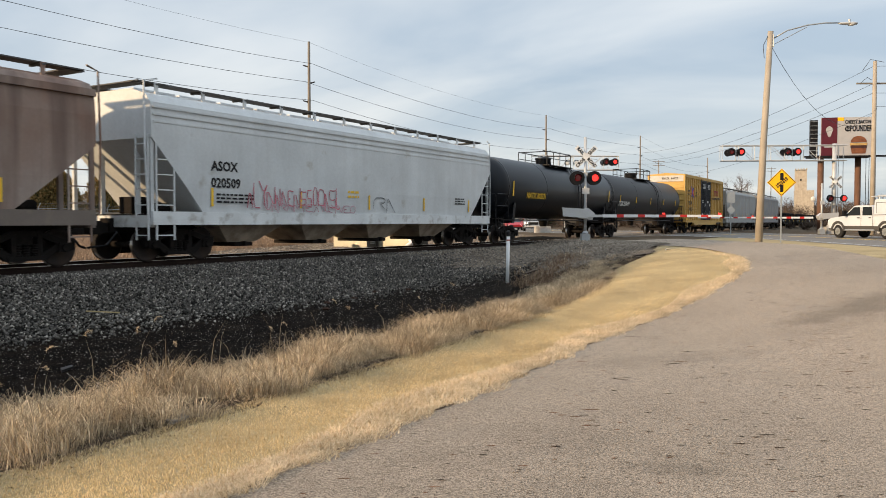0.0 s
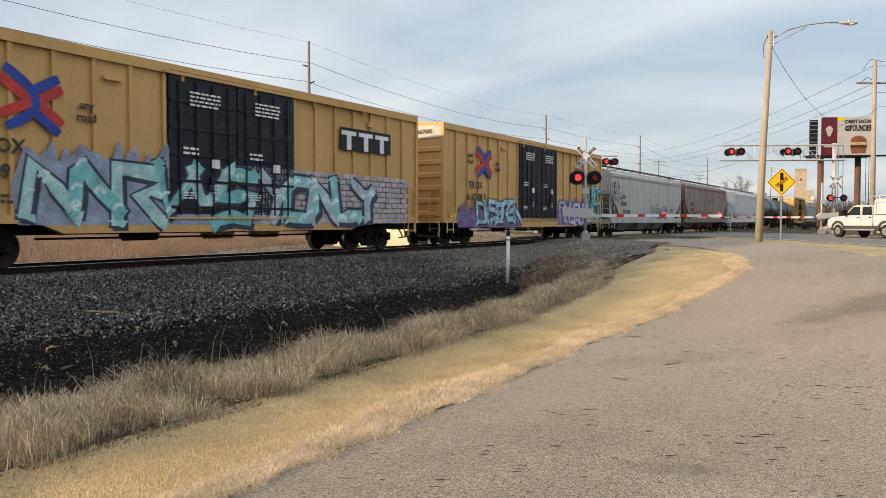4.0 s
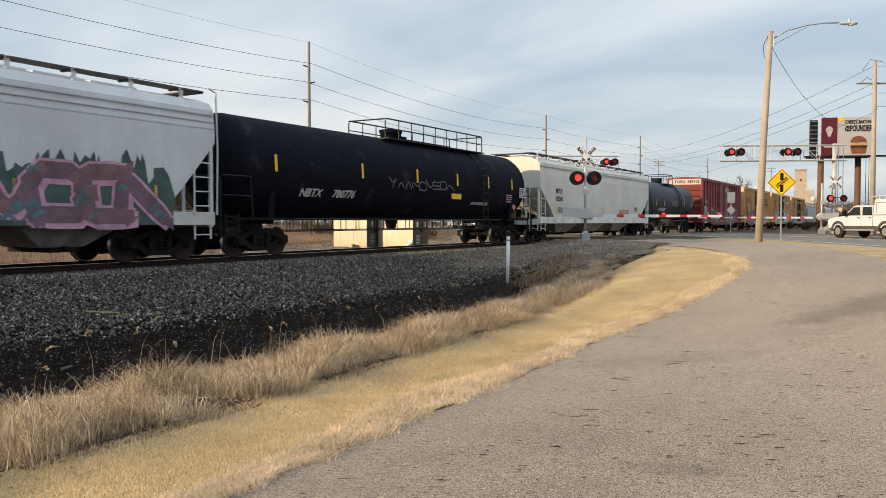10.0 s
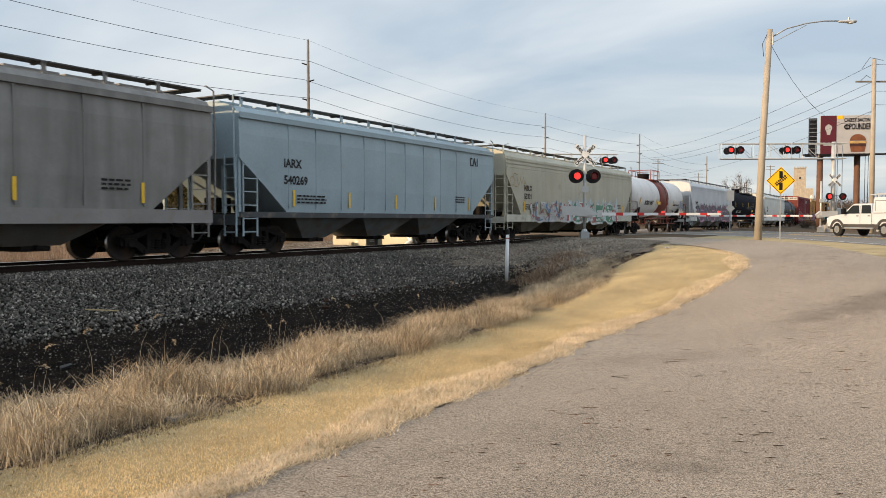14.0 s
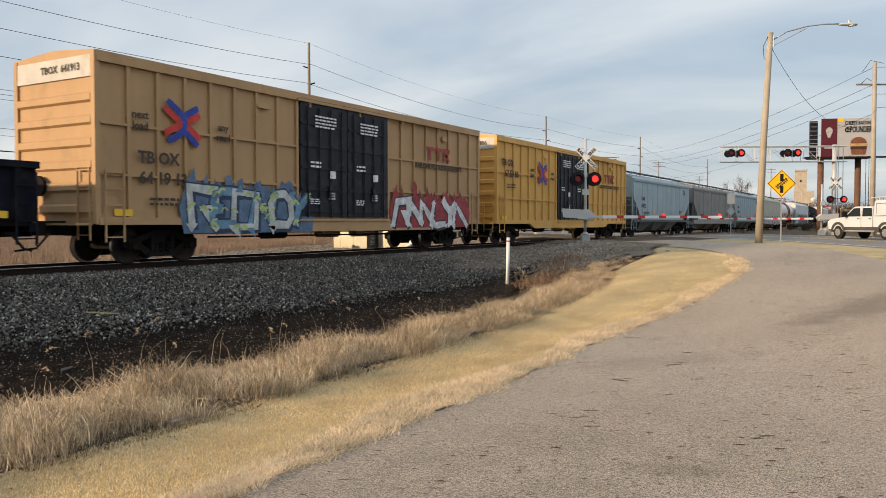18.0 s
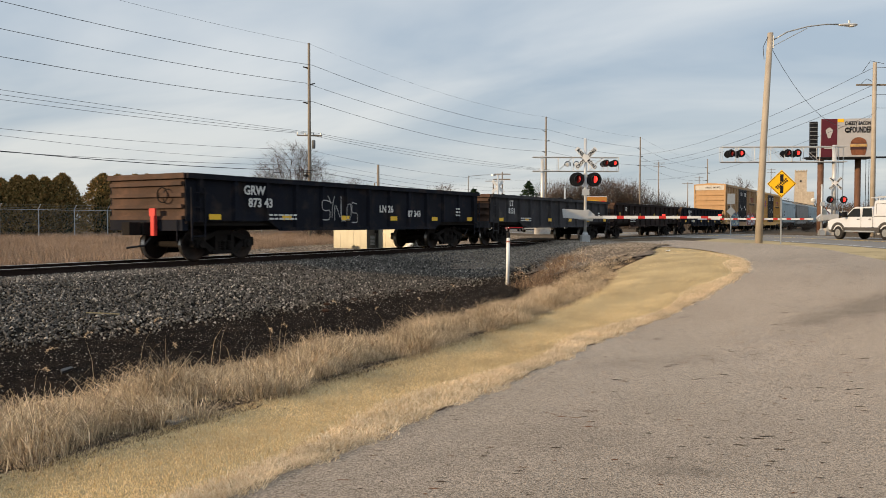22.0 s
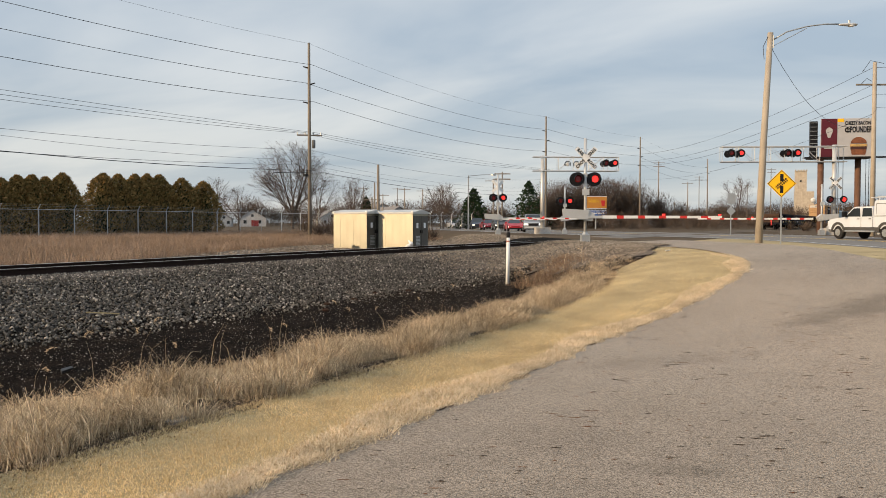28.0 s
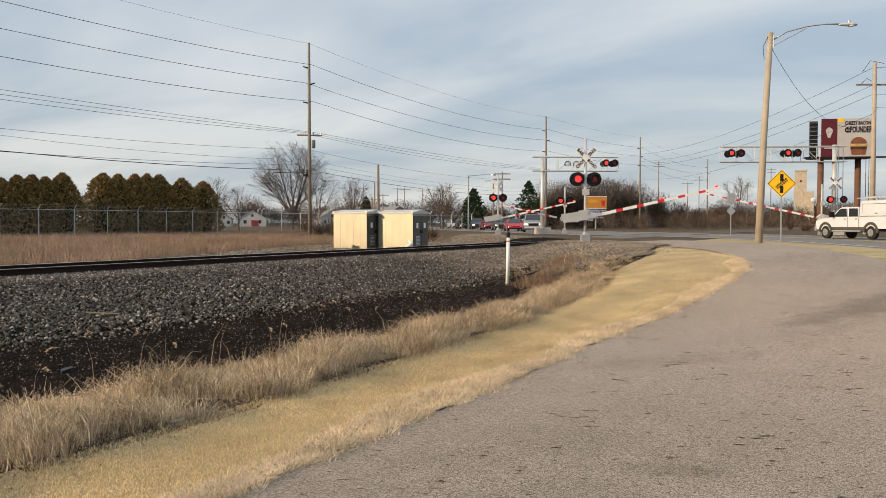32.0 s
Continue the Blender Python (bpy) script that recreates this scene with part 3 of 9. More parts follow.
# slack coil of cable beside the first pole
solid("cable_coil", Shape().tube([(47.5, PY - 0.25, 5.62), (47.15, PY - 0.25, 5.42), (47.0, PY - 0.25, 5.12), (47.2, PY - 0.25, 4.92), (47.5, PY - 0.25, 4.98), (47.75, PY - 0.25, 5.3), (48.0, PY - 0.25, 5.68), (49.5, PY - 0.25, 5.72), (51.0, PY - 0.25, 5.8), (52.6, PY - 0.25, 5.95)], 0.035, 6), M_CABLE, "slack loop of black cable hanging by a pole", "cable")


def small_pole(x, y, h, r=0.11, arms=1, label="slim wooden service pole"):
    ob = thing("service_pole", label, "utility pole", "far poles", pose(x, y, 0))
    part("shaft", Shape().tube([(0, 0, float(gz(x, y)) - 0.2), (0, 0, h)], [r, r * 0.7], 8), M_WOODPOLE, ob, "", True)
    for k in range(arms):
        part("crossarm", Shape().bar((-0.6, 1.1, h - 0.3 - 0.8 * k), (0.6, -1.1, h - 0.3 - 0.8 * k), 0.1), M_WOODPOLE, ob)
    return ob


small_pole(61.5, 43.4, 7.1, 0.16, 0)
small_pole(80, 57, 6.6, 0.12, 0)
for x, y, h, a in ((108, 53.3, 9.3, 2), (106, 53.8, 8.2, 1), (111.5, 55, 9.6, 2), (92, 66, 5.2, 1), (170, 46.6, 14.8, 2), (185, 44, 11, 1), (163, 49, 9, 1), (232, 52, 15, 2), (240, 34, 17, 2), (250, 42, 13, 1),
                   (140, 92, 9, 1), (150, 110, 10, 1), (176, 118, 11, 1), (128, 80, 8, 1), (132, 92, 7.5, 1), (205, 52, 7, 0), (210, 50, 7, 0), (30, 140, 13.5, 1)):
    small_pole(x, y, h, 0.13, a, "distant wooden utility pole with crossarms")
for x, y, h in ((96.5, 52.85, 8.2),):
    ob = thing("street_lamp", "distant grey street lamp on a slim pole", "street lamp", "", pose(x, y, 0))
    part("pole", Shape().tube([(0, 0, 0.2), (0, 0, h)], [0.12, 0.07], 8), M_GALV, ob)
    part("arm", Shape().tube([(0, 0, h - 0.1), (1.2, -1.4, h + 0.1), (2.0, -2.4, h + 0.15)], 0.05, 6), M_GALV, ob)
    part("lamp_head", Shape().box((2.3, -2.7, h + 0.1), (0.8, 0.35, 0.16)), M_GALV, ob)

# wooden street-lamp pole by the lane
lamp = thing("street_lamp", "pale wooden street lamp pole with a curved metal arm", "street lamp", "", pose(41.5, 6.43, 0))
part("pole", Shape().tube([(0, 0, 0.2), (0.11, -0.17, 5.6), (0.24, -0.4, 10.9)], [0.185, 0.16, 0.135], 14), M_WOODPALE, lamp, "pale bare wooden pole", True)
arm = [(0.3, -0.5, 10.55), (0.65, -1.1, 10.95), (1.1, -1.95, 11.2), (1.5, -2.7, 11.3), (1.85, -3.3, 11.3)]
part("arm", Shape().tube(arm, 0.035, 8), M_GALV, lamp, "curved galvanised arm", True)
part("brace", Shape().tube([(0.3, -0.5, 10.25), (1.1, -1.95, 11.12)], 0.02, 6), M_GALV, lamp)
part("bracket", Shape().box((0.26, -0.45, 10.45), (0.14, 0.22, 0.6)), M_GALV, lamp)
head = Shape().lathe((0, 0, 0), "x", [(-0.5, 0.05), (-0.42, 0.09), (-0.1, 0.14), (0.2, 0.16), (0.36, 0.12), (0.42, 0.04)], 12)
hd = part("lamp_head", head, M_ALU, lamp, "grey cobra-head lantern", True)
hd.matrix_basis = pose(2.08, -3.7, 11.27, 0, 0, -60) @ Matrix.Diagonal((1, 1, 0.55, 1))
lens = part("lens", Shape().lathe((0, 0, 0), "z", [(-0.12, 0.05), (-0.09, 0.13), (0, 0.17)], 12), M_LENS_WHITE, hd, "clear drop lens", True)
lens.matrix_basis = pose(0.12, 0, -0.08)
part("photocell", Shape().tube([(2.1, -3.72, 11.33), (2.1, -3.72, 11.48)], 0.05, 8), M_GALV, lamp)
part("service_loop", Shape().tube([(0.15, -0.3, 10.7), (0.02, -0.1, 10.2), (0.08, -0.15, 9.6)], 0.015, 5), M_CABLE, lamp)
wire((41.8, 5.95, 10.1), (68.4, 2.3, 10.2), 2.4, 0.014, "thin slack wire from the lamp pole")

# pole right of the road
rp = thing("utility_pole", "wooden utility pole with a crossarm beside the main road", "utility pole", "utility poles", pose(68.2, 2.47, 0))
part("shaft", Shape().tube([(0, 0, 0.3), (0.05, 0, 13.7)], [0.2, 0.14], 10), M_WOODPALE, rp, "", True)
part("crossarm", Shape().bar((-0.5, 1.2, 12.05), (1.1, -1.6, 12.05), 0.1, 0.12), M_WOODPOLE, rp)
part("jumper", Shape().tube([(-0.3, 0.9, 12.1), (-0.2, 0.5, 12.5), (0, 0.2, 12.3)], 0.02, 5), M_CABLE, rp)
part("jumper", Shape().tube([(-0.4, 0.8, 13.0), (0, 0.3, 13.85), (0.3, -0.6, 13.6)], 0.02, 5), M_CABLE, rp)
for z in (13.3, 12.0, 11.3):
    wire((68.2, 2.6, z), (140, 41.7, z + 0.6), 1.4, 0.02)
    wire((68.2, 2.4, z), (60, -40, z), 1.2, 0.02)
wire((68.2, 2.4, 9.9), (140, 41.7, 9.5), 1.6, 0.016)
wire((68.2, 2.4, 10.3), (60, -40, 10.0), 1.4, 0.016)


# ---- crossing signals ----
LENSES, ARMS = [], []


def flasher(parent, x, z, side, facing=-1, r=0.35, y0=-0.16):
    """One round crossing lamp: backing disc, hood, and a made-up turning disc, lit on one face, that imitates flashing.
    """
    bk = part("backing_disc", Shape().lathe((x, y0 * -facing, z), "y", [(-0.012, r), (0.012, r)], 22), M_BLACK, parent, "round black backing disc")
    hood = Shape()
    n = 11
    for i in range(n):
        a0, a1 = math.pi * (-0.12 + 1.24 * i / n), math.pi * (-0.12 + 1.24 * (i + 1) / n)
        p = [(x + 0.205 * math.cos(a), z + 0.205 * math.sin(a)) for a in (a0, a1)]
        yb, yf = y0 * -facing, y0 * -facing + facing * 0.26
        hood.add([(p[0][0], yb, p[0][1]), (p[1][0], yb, p[1][1]), (p[1][0], yf, p[1][1]), (p[0][0], yf, p[0][1])], [(0, 1, 2, 3)])
    part("hood", hood, M_BLACK, bk, "black visor")
    part("rim", Shape().lathe((x, y0 * -facing + facing * 0.03, z), "y", [(-0.02, 0.215), (0.02, 0.205)], 20), M_BLACK, bk)
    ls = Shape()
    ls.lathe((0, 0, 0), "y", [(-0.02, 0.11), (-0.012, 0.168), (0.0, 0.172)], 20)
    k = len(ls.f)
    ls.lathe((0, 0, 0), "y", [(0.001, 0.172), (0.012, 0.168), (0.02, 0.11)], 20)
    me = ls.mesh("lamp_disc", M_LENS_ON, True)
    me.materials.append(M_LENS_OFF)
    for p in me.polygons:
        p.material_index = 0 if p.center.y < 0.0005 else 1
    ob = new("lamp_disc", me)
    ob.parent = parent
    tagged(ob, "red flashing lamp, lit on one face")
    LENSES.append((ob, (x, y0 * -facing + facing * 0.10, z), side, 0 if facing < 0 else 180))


def crossbuck(parent, z, y=-0.12, text=True, size=1.42):
    for sgn, word in ((1, "CROSSING"), (-1, "RAILROAD")):
        m = pose(0, y - (0.012 if sgn < 0 else 0), z, 0, -45 * sgn)
        bl = part("crossbuck_blade", Shape().box((0, 0, 0), (size, 0.01, 0.23)), M_WHITE, parent, "white crossbuck blade")
        bl.matrix_basis = m
        if text:
            a, b = (word[:4], word[4:])
            for half, xx in ((a, -0.41), (b, 0.41)):
                writing("lettering", half, 0.22, M_BLACK, bl, pose(xx, -0.012, 0), "black capital letters", 0.95)


def gate_arm(parent, pivot, length, flip=1, seg=0.36):
    """A striped arm from its pivot along local x."""
    arm = new("gate_arm", Shape().box((0.25, 0, 0), (0.9, 0.09, 0.13)).mesh("gate_arm", M_ALU))
    arm.parent = parent
    tagged(arm, "red and white striped gate arm")
    n = int((length - 0.7) / seg)
    for i in range(n):
        x = 0.7 + (i + 0.5) * seg
        h = 0.155 - 0.045 * i / n
        o = part("stripe", Shape().box((x * flip, -0.01, 0), (seg, 0.03, h)), M_RED if i % 3 == 2 else M_WHITE, arm)
    for x in (length * 0.55, length - 0.25):
        part("arm_lamp", Shape().box((x * flip, -0.01, 0.115), (0.13, 0.06, 0.08)), M_LENS_ON, arm, "small red arm lamp")
    ARMS.append((arm, pivot, flip))
    return arm


def signal_mast(x, y, h, top, facing_text=True, buck=None, lamps=3.2, gate=None, turn=-58.0, flip=1, back=False):
    z0 = float(gz(x, y))
    ob = thing("crossing_signal", "silver level-crossing signal mast with flashing red lamps and a gate", "crossing signal", "crossing signals", pose(x, y, z0, 0, 0, turn))
    part("mast", Shape().tube([(0, 0, 0), (0, 0, top)], 0.075, 12), M_ALU, ob, "silver steel mast", True)
    part("base", Shape().box((0, 0, 0.2), (0.42, 0.42, 0.4)).lathe((0, 0, 0.42), "z", [(0, 0.17), (0.12, 0.11)], 10), M_GALV, ob, "grey cast base")
    fc = 1 if back else -1
    if buck:
        crossbuck(ob, buck, 0.12 * fc, facing_text)
    if lamps:
        part("crossarm", Shape().tube([(-0.5, 0, lamps + 0.22), (0.5, 0, lamps + 0.22)], 0.03, 8), M_BLACK, ob)
        part("junction_box", Shape().box((0, 0, lamps + 0.2), (0.16, 0.2, 0.2)), M_ALU, ob)
        for sx in (-0.43, 0.43):
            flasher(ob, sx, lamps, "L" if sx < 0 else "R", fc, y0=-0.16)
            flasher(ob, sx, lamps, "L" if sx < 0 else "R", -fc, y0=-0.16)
    if gate:
        pz, ln = gate
        part("plate", Shape().box((0, -0.1, pz + 1.25), (0.36, 0.02, 0.3)), M_ALU, ob, "blank grey sign plate")
        mech = Shape().prism([(-0.32 * flip, pz - 0.12), (0.3 * flip, pz - 0.2), (0.42 * flip, pz + 0.12), (0.12 * flip, pz + 0.38), (-0.32 * flip, pz + 0.32)], "y", -0.28, 0.12)
        part("mechanism", mech, M_ALU, ob, "grey gate mechanism housing")
        arm = gate_arm(ob, (0.1 * flip, -0.3, pz), ln, flip)
        part("counterweight", Shape().prism([(-1.3 * flip, -0.02), (-0.05 * flip, -0.12), (0.0, 0.34), (-1.34 * flip, 0.42)], "y", -0.06, 0.02), M_ALU, arm, "grey counterweight plate")
    return ob


signal_mast(38.0, 14.1, 0, 5.25, True, 4.25, 3.2, (1.3, 6.95), -56)
signal_mast(62.0, 31.0, 0, 5.2, False, 4.2, 3.2, (1.4, 7.0), -56, 1, True)
signal_mast(72.2, 6.3, 0, 4.2, True, None, None, (1.35, 10.2), -62, -1)
signal_mast(67.5, 27.0, 0, 4.2, False, None, 3.0, (1.35, 6.0), -56, -1, True)


def cantilever(x, y, turn, length, flip, lamps, zbot, mast_top, back=False, pale=False):
    z0 = float(gz(x, y))
    ob = thing("signal_bridge", "silver cantilever truss over the road with flashing red lamps", "signal bridge", "signal bridges", pose(x, y, z0, 0, 0, turn))
    part("mast", Shape().tube([(0, 0, 0), (0, 0, mast_top)], [0.2, 0.17], 16), M_ALU, ob, "thick silver mast", True)
    part("base", Shape().box((0, 0, 0.3), (1.3, 1.1, 0.6)), M_CONCRETE, ob, "concrete footing")
    hgt = 1.25
    for yy in (-0.3, 0.3):
        for zz in (zbot, zbot + hgt):
            part("chord", Shape().tube([(0.9 * -flip, yy, zz), (length * flip, yy, zz)], 0.045, 8), M_ALU, ob, "silver truss chord")
        n = int(length / 1.25)
        for i in range(n + 1):
            xx = i * length / n * flip
            part("strut", Shape().tube([(xx, yy, zbot), (xx, yy, zbot + hgt)], 0.025, 6), M_ALU, ob)
        for i in (1, 3, 5):
            if i < n:
                part("diagonal", Shape().tube([(i * length / n * flip, yy, zbot), ((i + 1) * length / n * flip, yy, zbot + hgt)], 0.022, 6), M_ALU, ob)
    part("walkway", Shape().box((length / 2 * flip, 0, zbot + 0.02), (length, 0.5, 0.03)), M_GALV, ob)
    fc = 1 if back else -1
    for lx in lamps:
        part("lamp_post", Shape().tube([(lx * flip, fc * 0.36, zbot), (lx * flip, fc * 0.36, zbot + hgt)], 0.04, 8), M_ALU, ob)
        for sx in (-0.4, 0.4):
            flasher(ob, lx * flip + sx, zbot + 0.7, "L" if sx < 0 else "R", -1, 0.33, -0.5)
            part("rear_disc", Shape().lathe((lx * flip + sx, 0.5, zbot + 0.7), "y", [(-0.012, 0.3), (0.012, 0.3)], 20), M_BLACK, ob)
    return ob


rc = cantilever(73.4, 5.5, -62, 9.3, -1, (8.2, 3.6), 6.1, 7.5)
crossbuck(rc, 4.3, -0.3, True, 1.35)
part("crossarm", Shape().tube([(-0.5, -0.25, 3.0), (0.6, -0.25, 3.0)], 0.03, 8), M_BLACK, rc)
for sx in (-0.55, 0.55):
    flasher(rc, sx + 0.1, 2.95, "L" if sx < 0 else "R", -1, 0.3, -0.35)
bx = part("bell_lamp", Shape().lathe((-1.75, -0.2, 2.9), "y", [(-0.1, 0.08), (-0.06, 0.2), (0.02, 0.22)], 18), M_LENS_WHITE, rc, "pale unlit lamp seen from behind", True)
part("ladder_rail", Shape().tube([(0.45, 0.3, 0.6), (0.45, 0.3, 7.4)], 0.03, 6).tube([(0.85, 0.3, 0.6), (0.85, 0.3, 7.4)], 0.03, 6), M_ALU, rc)
fcant = cantilever(66.5, 28.75, -56, 6.9, 1, (6.1,), 5.72, 7.1, True)
for lx in (2.2, 3.0):
    part("lamp_hood", Shape().tube([(lx + 0.27 * math.cos(k * math.pi / 10), -0.45, 6.3 + 0.27 * math.sin(k * math.pi / 10)) for k in range(-2, 13)], 0.035, 6), M_BLACK, fcant, "dark curved lamp hood")
    part("lens", Shape().lathe((lx, -0.42, 6.3), "y", [(-0.03, 0.1), (0.0, 0.2), (0.02, 0.2)], 18), M_LENS_WHITE, fcant, "pale unlit lens", True)

# ---- road signs and marker ----
sg = thing("warning_sign", "yellow diamond sign of skewed rails on a slim post", "road sign", "", pose(39.9, 5.19, 0.5, 0, 0, -68))
part("post", Shape().box((0, 0.03, 1.4), (0.06, 0.04, 2.85)), M_GALV, sg, "slim galvanised post")
pl = part("plate", Shape().prism([(0, -0.65), (0.65, 0), (0, 0.65), (-0.65, 0)], "y", -0.012, 0.012), M_SIGNYEL, sg, "yellow diamond plate")
pl.matrix_basis = pose(0, 0, 2.94)
bd = Shape()
for k in range(4):
    a = [(0, -0.62), (0.62, 0), (0, 0.62), (-0.62, 0)]
    (x0, z0), (x1, z1) = a[k], a[(k + 1) % 4]
    bd.bar((x0 * 0.97, -0.016, z0 * 0.97), (x1 * 0.97, -0.016, z1 * 0.97), 0.008, 0.022)
part("border", bd, M_BLACK, pl, "thin black border")
part("symbol", Shape().box((0, -0.016, 0.27), (0.15, 0.006, 0.34)).box((0, -0.016, -0.27), (0.15, 0.006, 0.34)), M_BLACK, pl, "black road symbol")
rl = Shape()
ca, sa2 = math.cos(radians(40)), math.sin(radians(40))
for o in (-0.045, 0.045):
    rl.bar((-0.32 * ca - o * sa2, -0.018, -0.32 * sa2 + o * ca), (0.32 * ca - o * sa2, -0.018, 0.32 * sa2 + o * ca), 0.008, 0.028)
for k in range(7):
    t = -0.27 + 0.09 * k
    rl.bar((t * ca + 0.1 * sa2, -0.019, t * sa2 - 0.1 * ca), (t * ca - 0.1 * sa2, -0.019, t * sa2 + 0.1 * ca), 0.008, 0.028)
part("rail_symbol", rl, M_BLACK, pl, "black skewed rails symbol")

mk = thing("marker_post", "slim white marker post with a black cap in the grass", "marker post", "", pose(20.3, 9.85, float(gz(20.3, 9.85)), 1.2, 0, 0))
part("post", Shape().tube([(0, 0, -0.1), (0, 0, 1.35)], 0.05, 10), M_WHITE, mk, "white plastic tube", True)
part("cap", Shape().lathe((0, 0, 1.35), "z", [(0, 0.055), (0.13, 0.055), (0.17, 0.03)], 10), M_BLACK, mk, "black cap")
part("band", Shape().lathe((0, 0, 1.22), "z", [(0, 0.053), (0.045, 0.053)], 10), mat("faded_red", (0.42, 0.16, 0.13), 0.6), mk, "faded red band")

ms = thing("road_sign", "backs of two grey signs on one post beside the road", "road sign", "", pose(66.5, 12.4, 0.6, 0, 0, -60))
part("post", Shape().box((0, 0, 1.6), (0.07, 0.05, 3.4)), M_GALV, ms)
part("plate", Shape().box((0, -0.04, 2.95), (0.6, 0.02, 0.85)), M_GALV, ms, "grey rectangular sign back")
part("plate", Shape().prism([(0, -0.37), (0.37, 0), (0, 0.37), (-0.37, 0)], "y", -0.05, -0.03).mesh("plate", M_GALV), M_GALV, ms, "grey diamond sign back").location = (0, 0, 1.95)

# bare soil along the lane's edge
edge_out, edge_in = [], []
for p in lane_l:
    w = 0.022 * (noise.noise((p.x * 1.7, p.y * 1.7, 3.1)) + 0.5 * noise.noise((p.x * 6, p.y * 6, 1.0)))
    g = 0.075 * max(0.0, noise.noise((p.x * 3.1, 2.0, 0.5)) + 0.6 * noise.noise((p.x * 9.0, 5.0, 0.5)) + 0.12)
    edge_out.append(Vector((p.x, p.y + w + 0.02, 0)))
    edge_in.append(Vector((p.x, p.y + w - g, 0)))
strip("soil_edge", edge_out, edge_in, 1, mat("edge_soil", (0.075, 0.052, 0.036), 0.95, var=0.3), "thin dark line of soil along the lane's edge", "soil", 0.039)


# ---- the train ----
TRAIN = []
WB, WR = 0.89, 0.42


def wheel_mesh():
    s = Shape().lathe((0, 0, 0), "y", [(-0.068, 0.10), (-0.068, 0.33), (-0.05, 0.36), (-0.068, 0.385), (-0.068, 0.402), (-0.064, WR), (0.055, WR + 0.003), (0.062, WR + 0.028), (0.068, WR + 0.028), (0.068, 0.36), (0.03, 0.33), (0.05, 0.12)], 26)
    me = s.mesh("wheel", M_WHEEL, True)
    me.materials.append(M_TREAD)
    me.materials.append(M_RIM)
    for p in me.polygons:
        rr = math.hypot(p.center.x, p.center.z)
        if abs(rr - WR) < 0.012 and abs(p.normal.y) < 0.5:
            p.material_index = 1
        elif rr > 0.398 and p.center.y < -0.05:
            p.material_index = 2
    return me


def frame_mesh():
    """Cast side frame: top member, sloping tension members, pedestals, two windows and the spring seat."""
    s = Shape()
    for k in (-1, 1):
        s.prism([(k * 0.26, 0.7), (k * 0.26, 0.82), (k * 0.5, 0.74), (k * 0.8, 0.63), (k * 1.13, 0.6), (k * 1.13, 0.5), (k * 0.76, 0.5), (k * 0.48, 0.6)], "y", -0.08, 0.08)
        s.prism([(k * 0.7, 0.52), (k * 0.84, 0.46), (k * 0.47, 0.15), (k * 0.3, 0.15), (k * 0.3, 0.26)], "y", -0.07, 0.07)
        s.prism([(k * 0.24, 0.2), (k * 0.24, 0.74), (k * 0.36, 0.7), (k * 0.36, 0.26)], "y", -0.09, 0.09)
        s.box((k * WB, 0, 0.44), (0.3, 0.24, 0.22)).box((k * 1.1, 0, 0.46), (0.08, 0.16, 0.2))
    s.box((0, 0, 0.2), (0.92, 0.22, 0.1)).box((0, 0, 0.74), (0.54, 0.14, 0.14))
    return s.mesh("side_frame", M_STEEL)


def spring_mesh():
    s = Shape()
    s.lathe((0, 0, 0.24), "z", [(k * 0.0275, 0.1 if k % 2 else 0.075) for k in range(11)], 10)
    return s.mesh("spring", M_STEEL)


WHEEL, FRAME, SPRING = wheel_mesh(), frame_mesh(), spring_mesh()
BOLSTER = Shape().box((0, 0, 0.55), (0.36, 2.0, 0.24)).box((0, 0, 0.7), (0.5, 0.5, 0.14)).mesh("truck", M_STEEL)
AXLE = Shape().lathe((0, 0, 0), "y", [(-1.1, 0.07), (-0.7, 0.09), (0.7, 0.09), (1.1, 0.07)], 10).mesh("axle", M_STEEL)
CAPME = Shape().lathe((0, 0, 0), "y", [(-0.05, 0.09), (0.05, 0.11)], 10).mesh("bearing_cap", M_STEEL)


def trucks(car, half):
    for sx in (-1, 1):
        tk = part("truck", BOLSTER, None, car, "dark steel two-axle truck")
        tk.location = (sx * half, 0, 0)
        for sy in (-1, 1):
            for w in (-1, 1):
                part("wheel", WHEEL, None, tk).matrix_basis = pose(w * WB, sy * 0.76, WR) if sy > 0 else pose(w * WB, sy * 0.76, WR, 0, 0, 180)
                part("bearing_cap", CAPME, None, tk).location = (w * WB, sy * 1.12, WR)
            part("side_frame", FRAME, None, tk).location = (0, sy * 1.0, 0)
            for dx in (-0.2, 0, 0.2):
                part("spring", SPRING, None, tk).location = (dx, sy * 1.02, 0)
        for w in (-1, 1):
            part("axle", AXLE, None, tk).location = (w * WB, 0, WR)


def couplers(car, end):
    for sx in (-1, 1):
        s = Shape().box((sx * (end - 0.1), 0, 0.86), (0.9, 0.24, 0.26)).box((sx * (end + 0.52), 0, 0.86), (0.34, 0.3, 0.34)).box((sx * (end + 0.3), 0, 0.86), (0.4, 0.16, 0.18))
        part("coupler", s, M_STEEL, car, "rusty knuckle coupler")
        part("air_hose", Shape().tube([(sx * (end + 0.1), -0.4, 0.75), (sx * (end + 0.4), -0.38, 0.42), (sx * (end + 0.75), -0.1, 0.36)], 0.03, 6), M_BLACK, car, "black air hose")


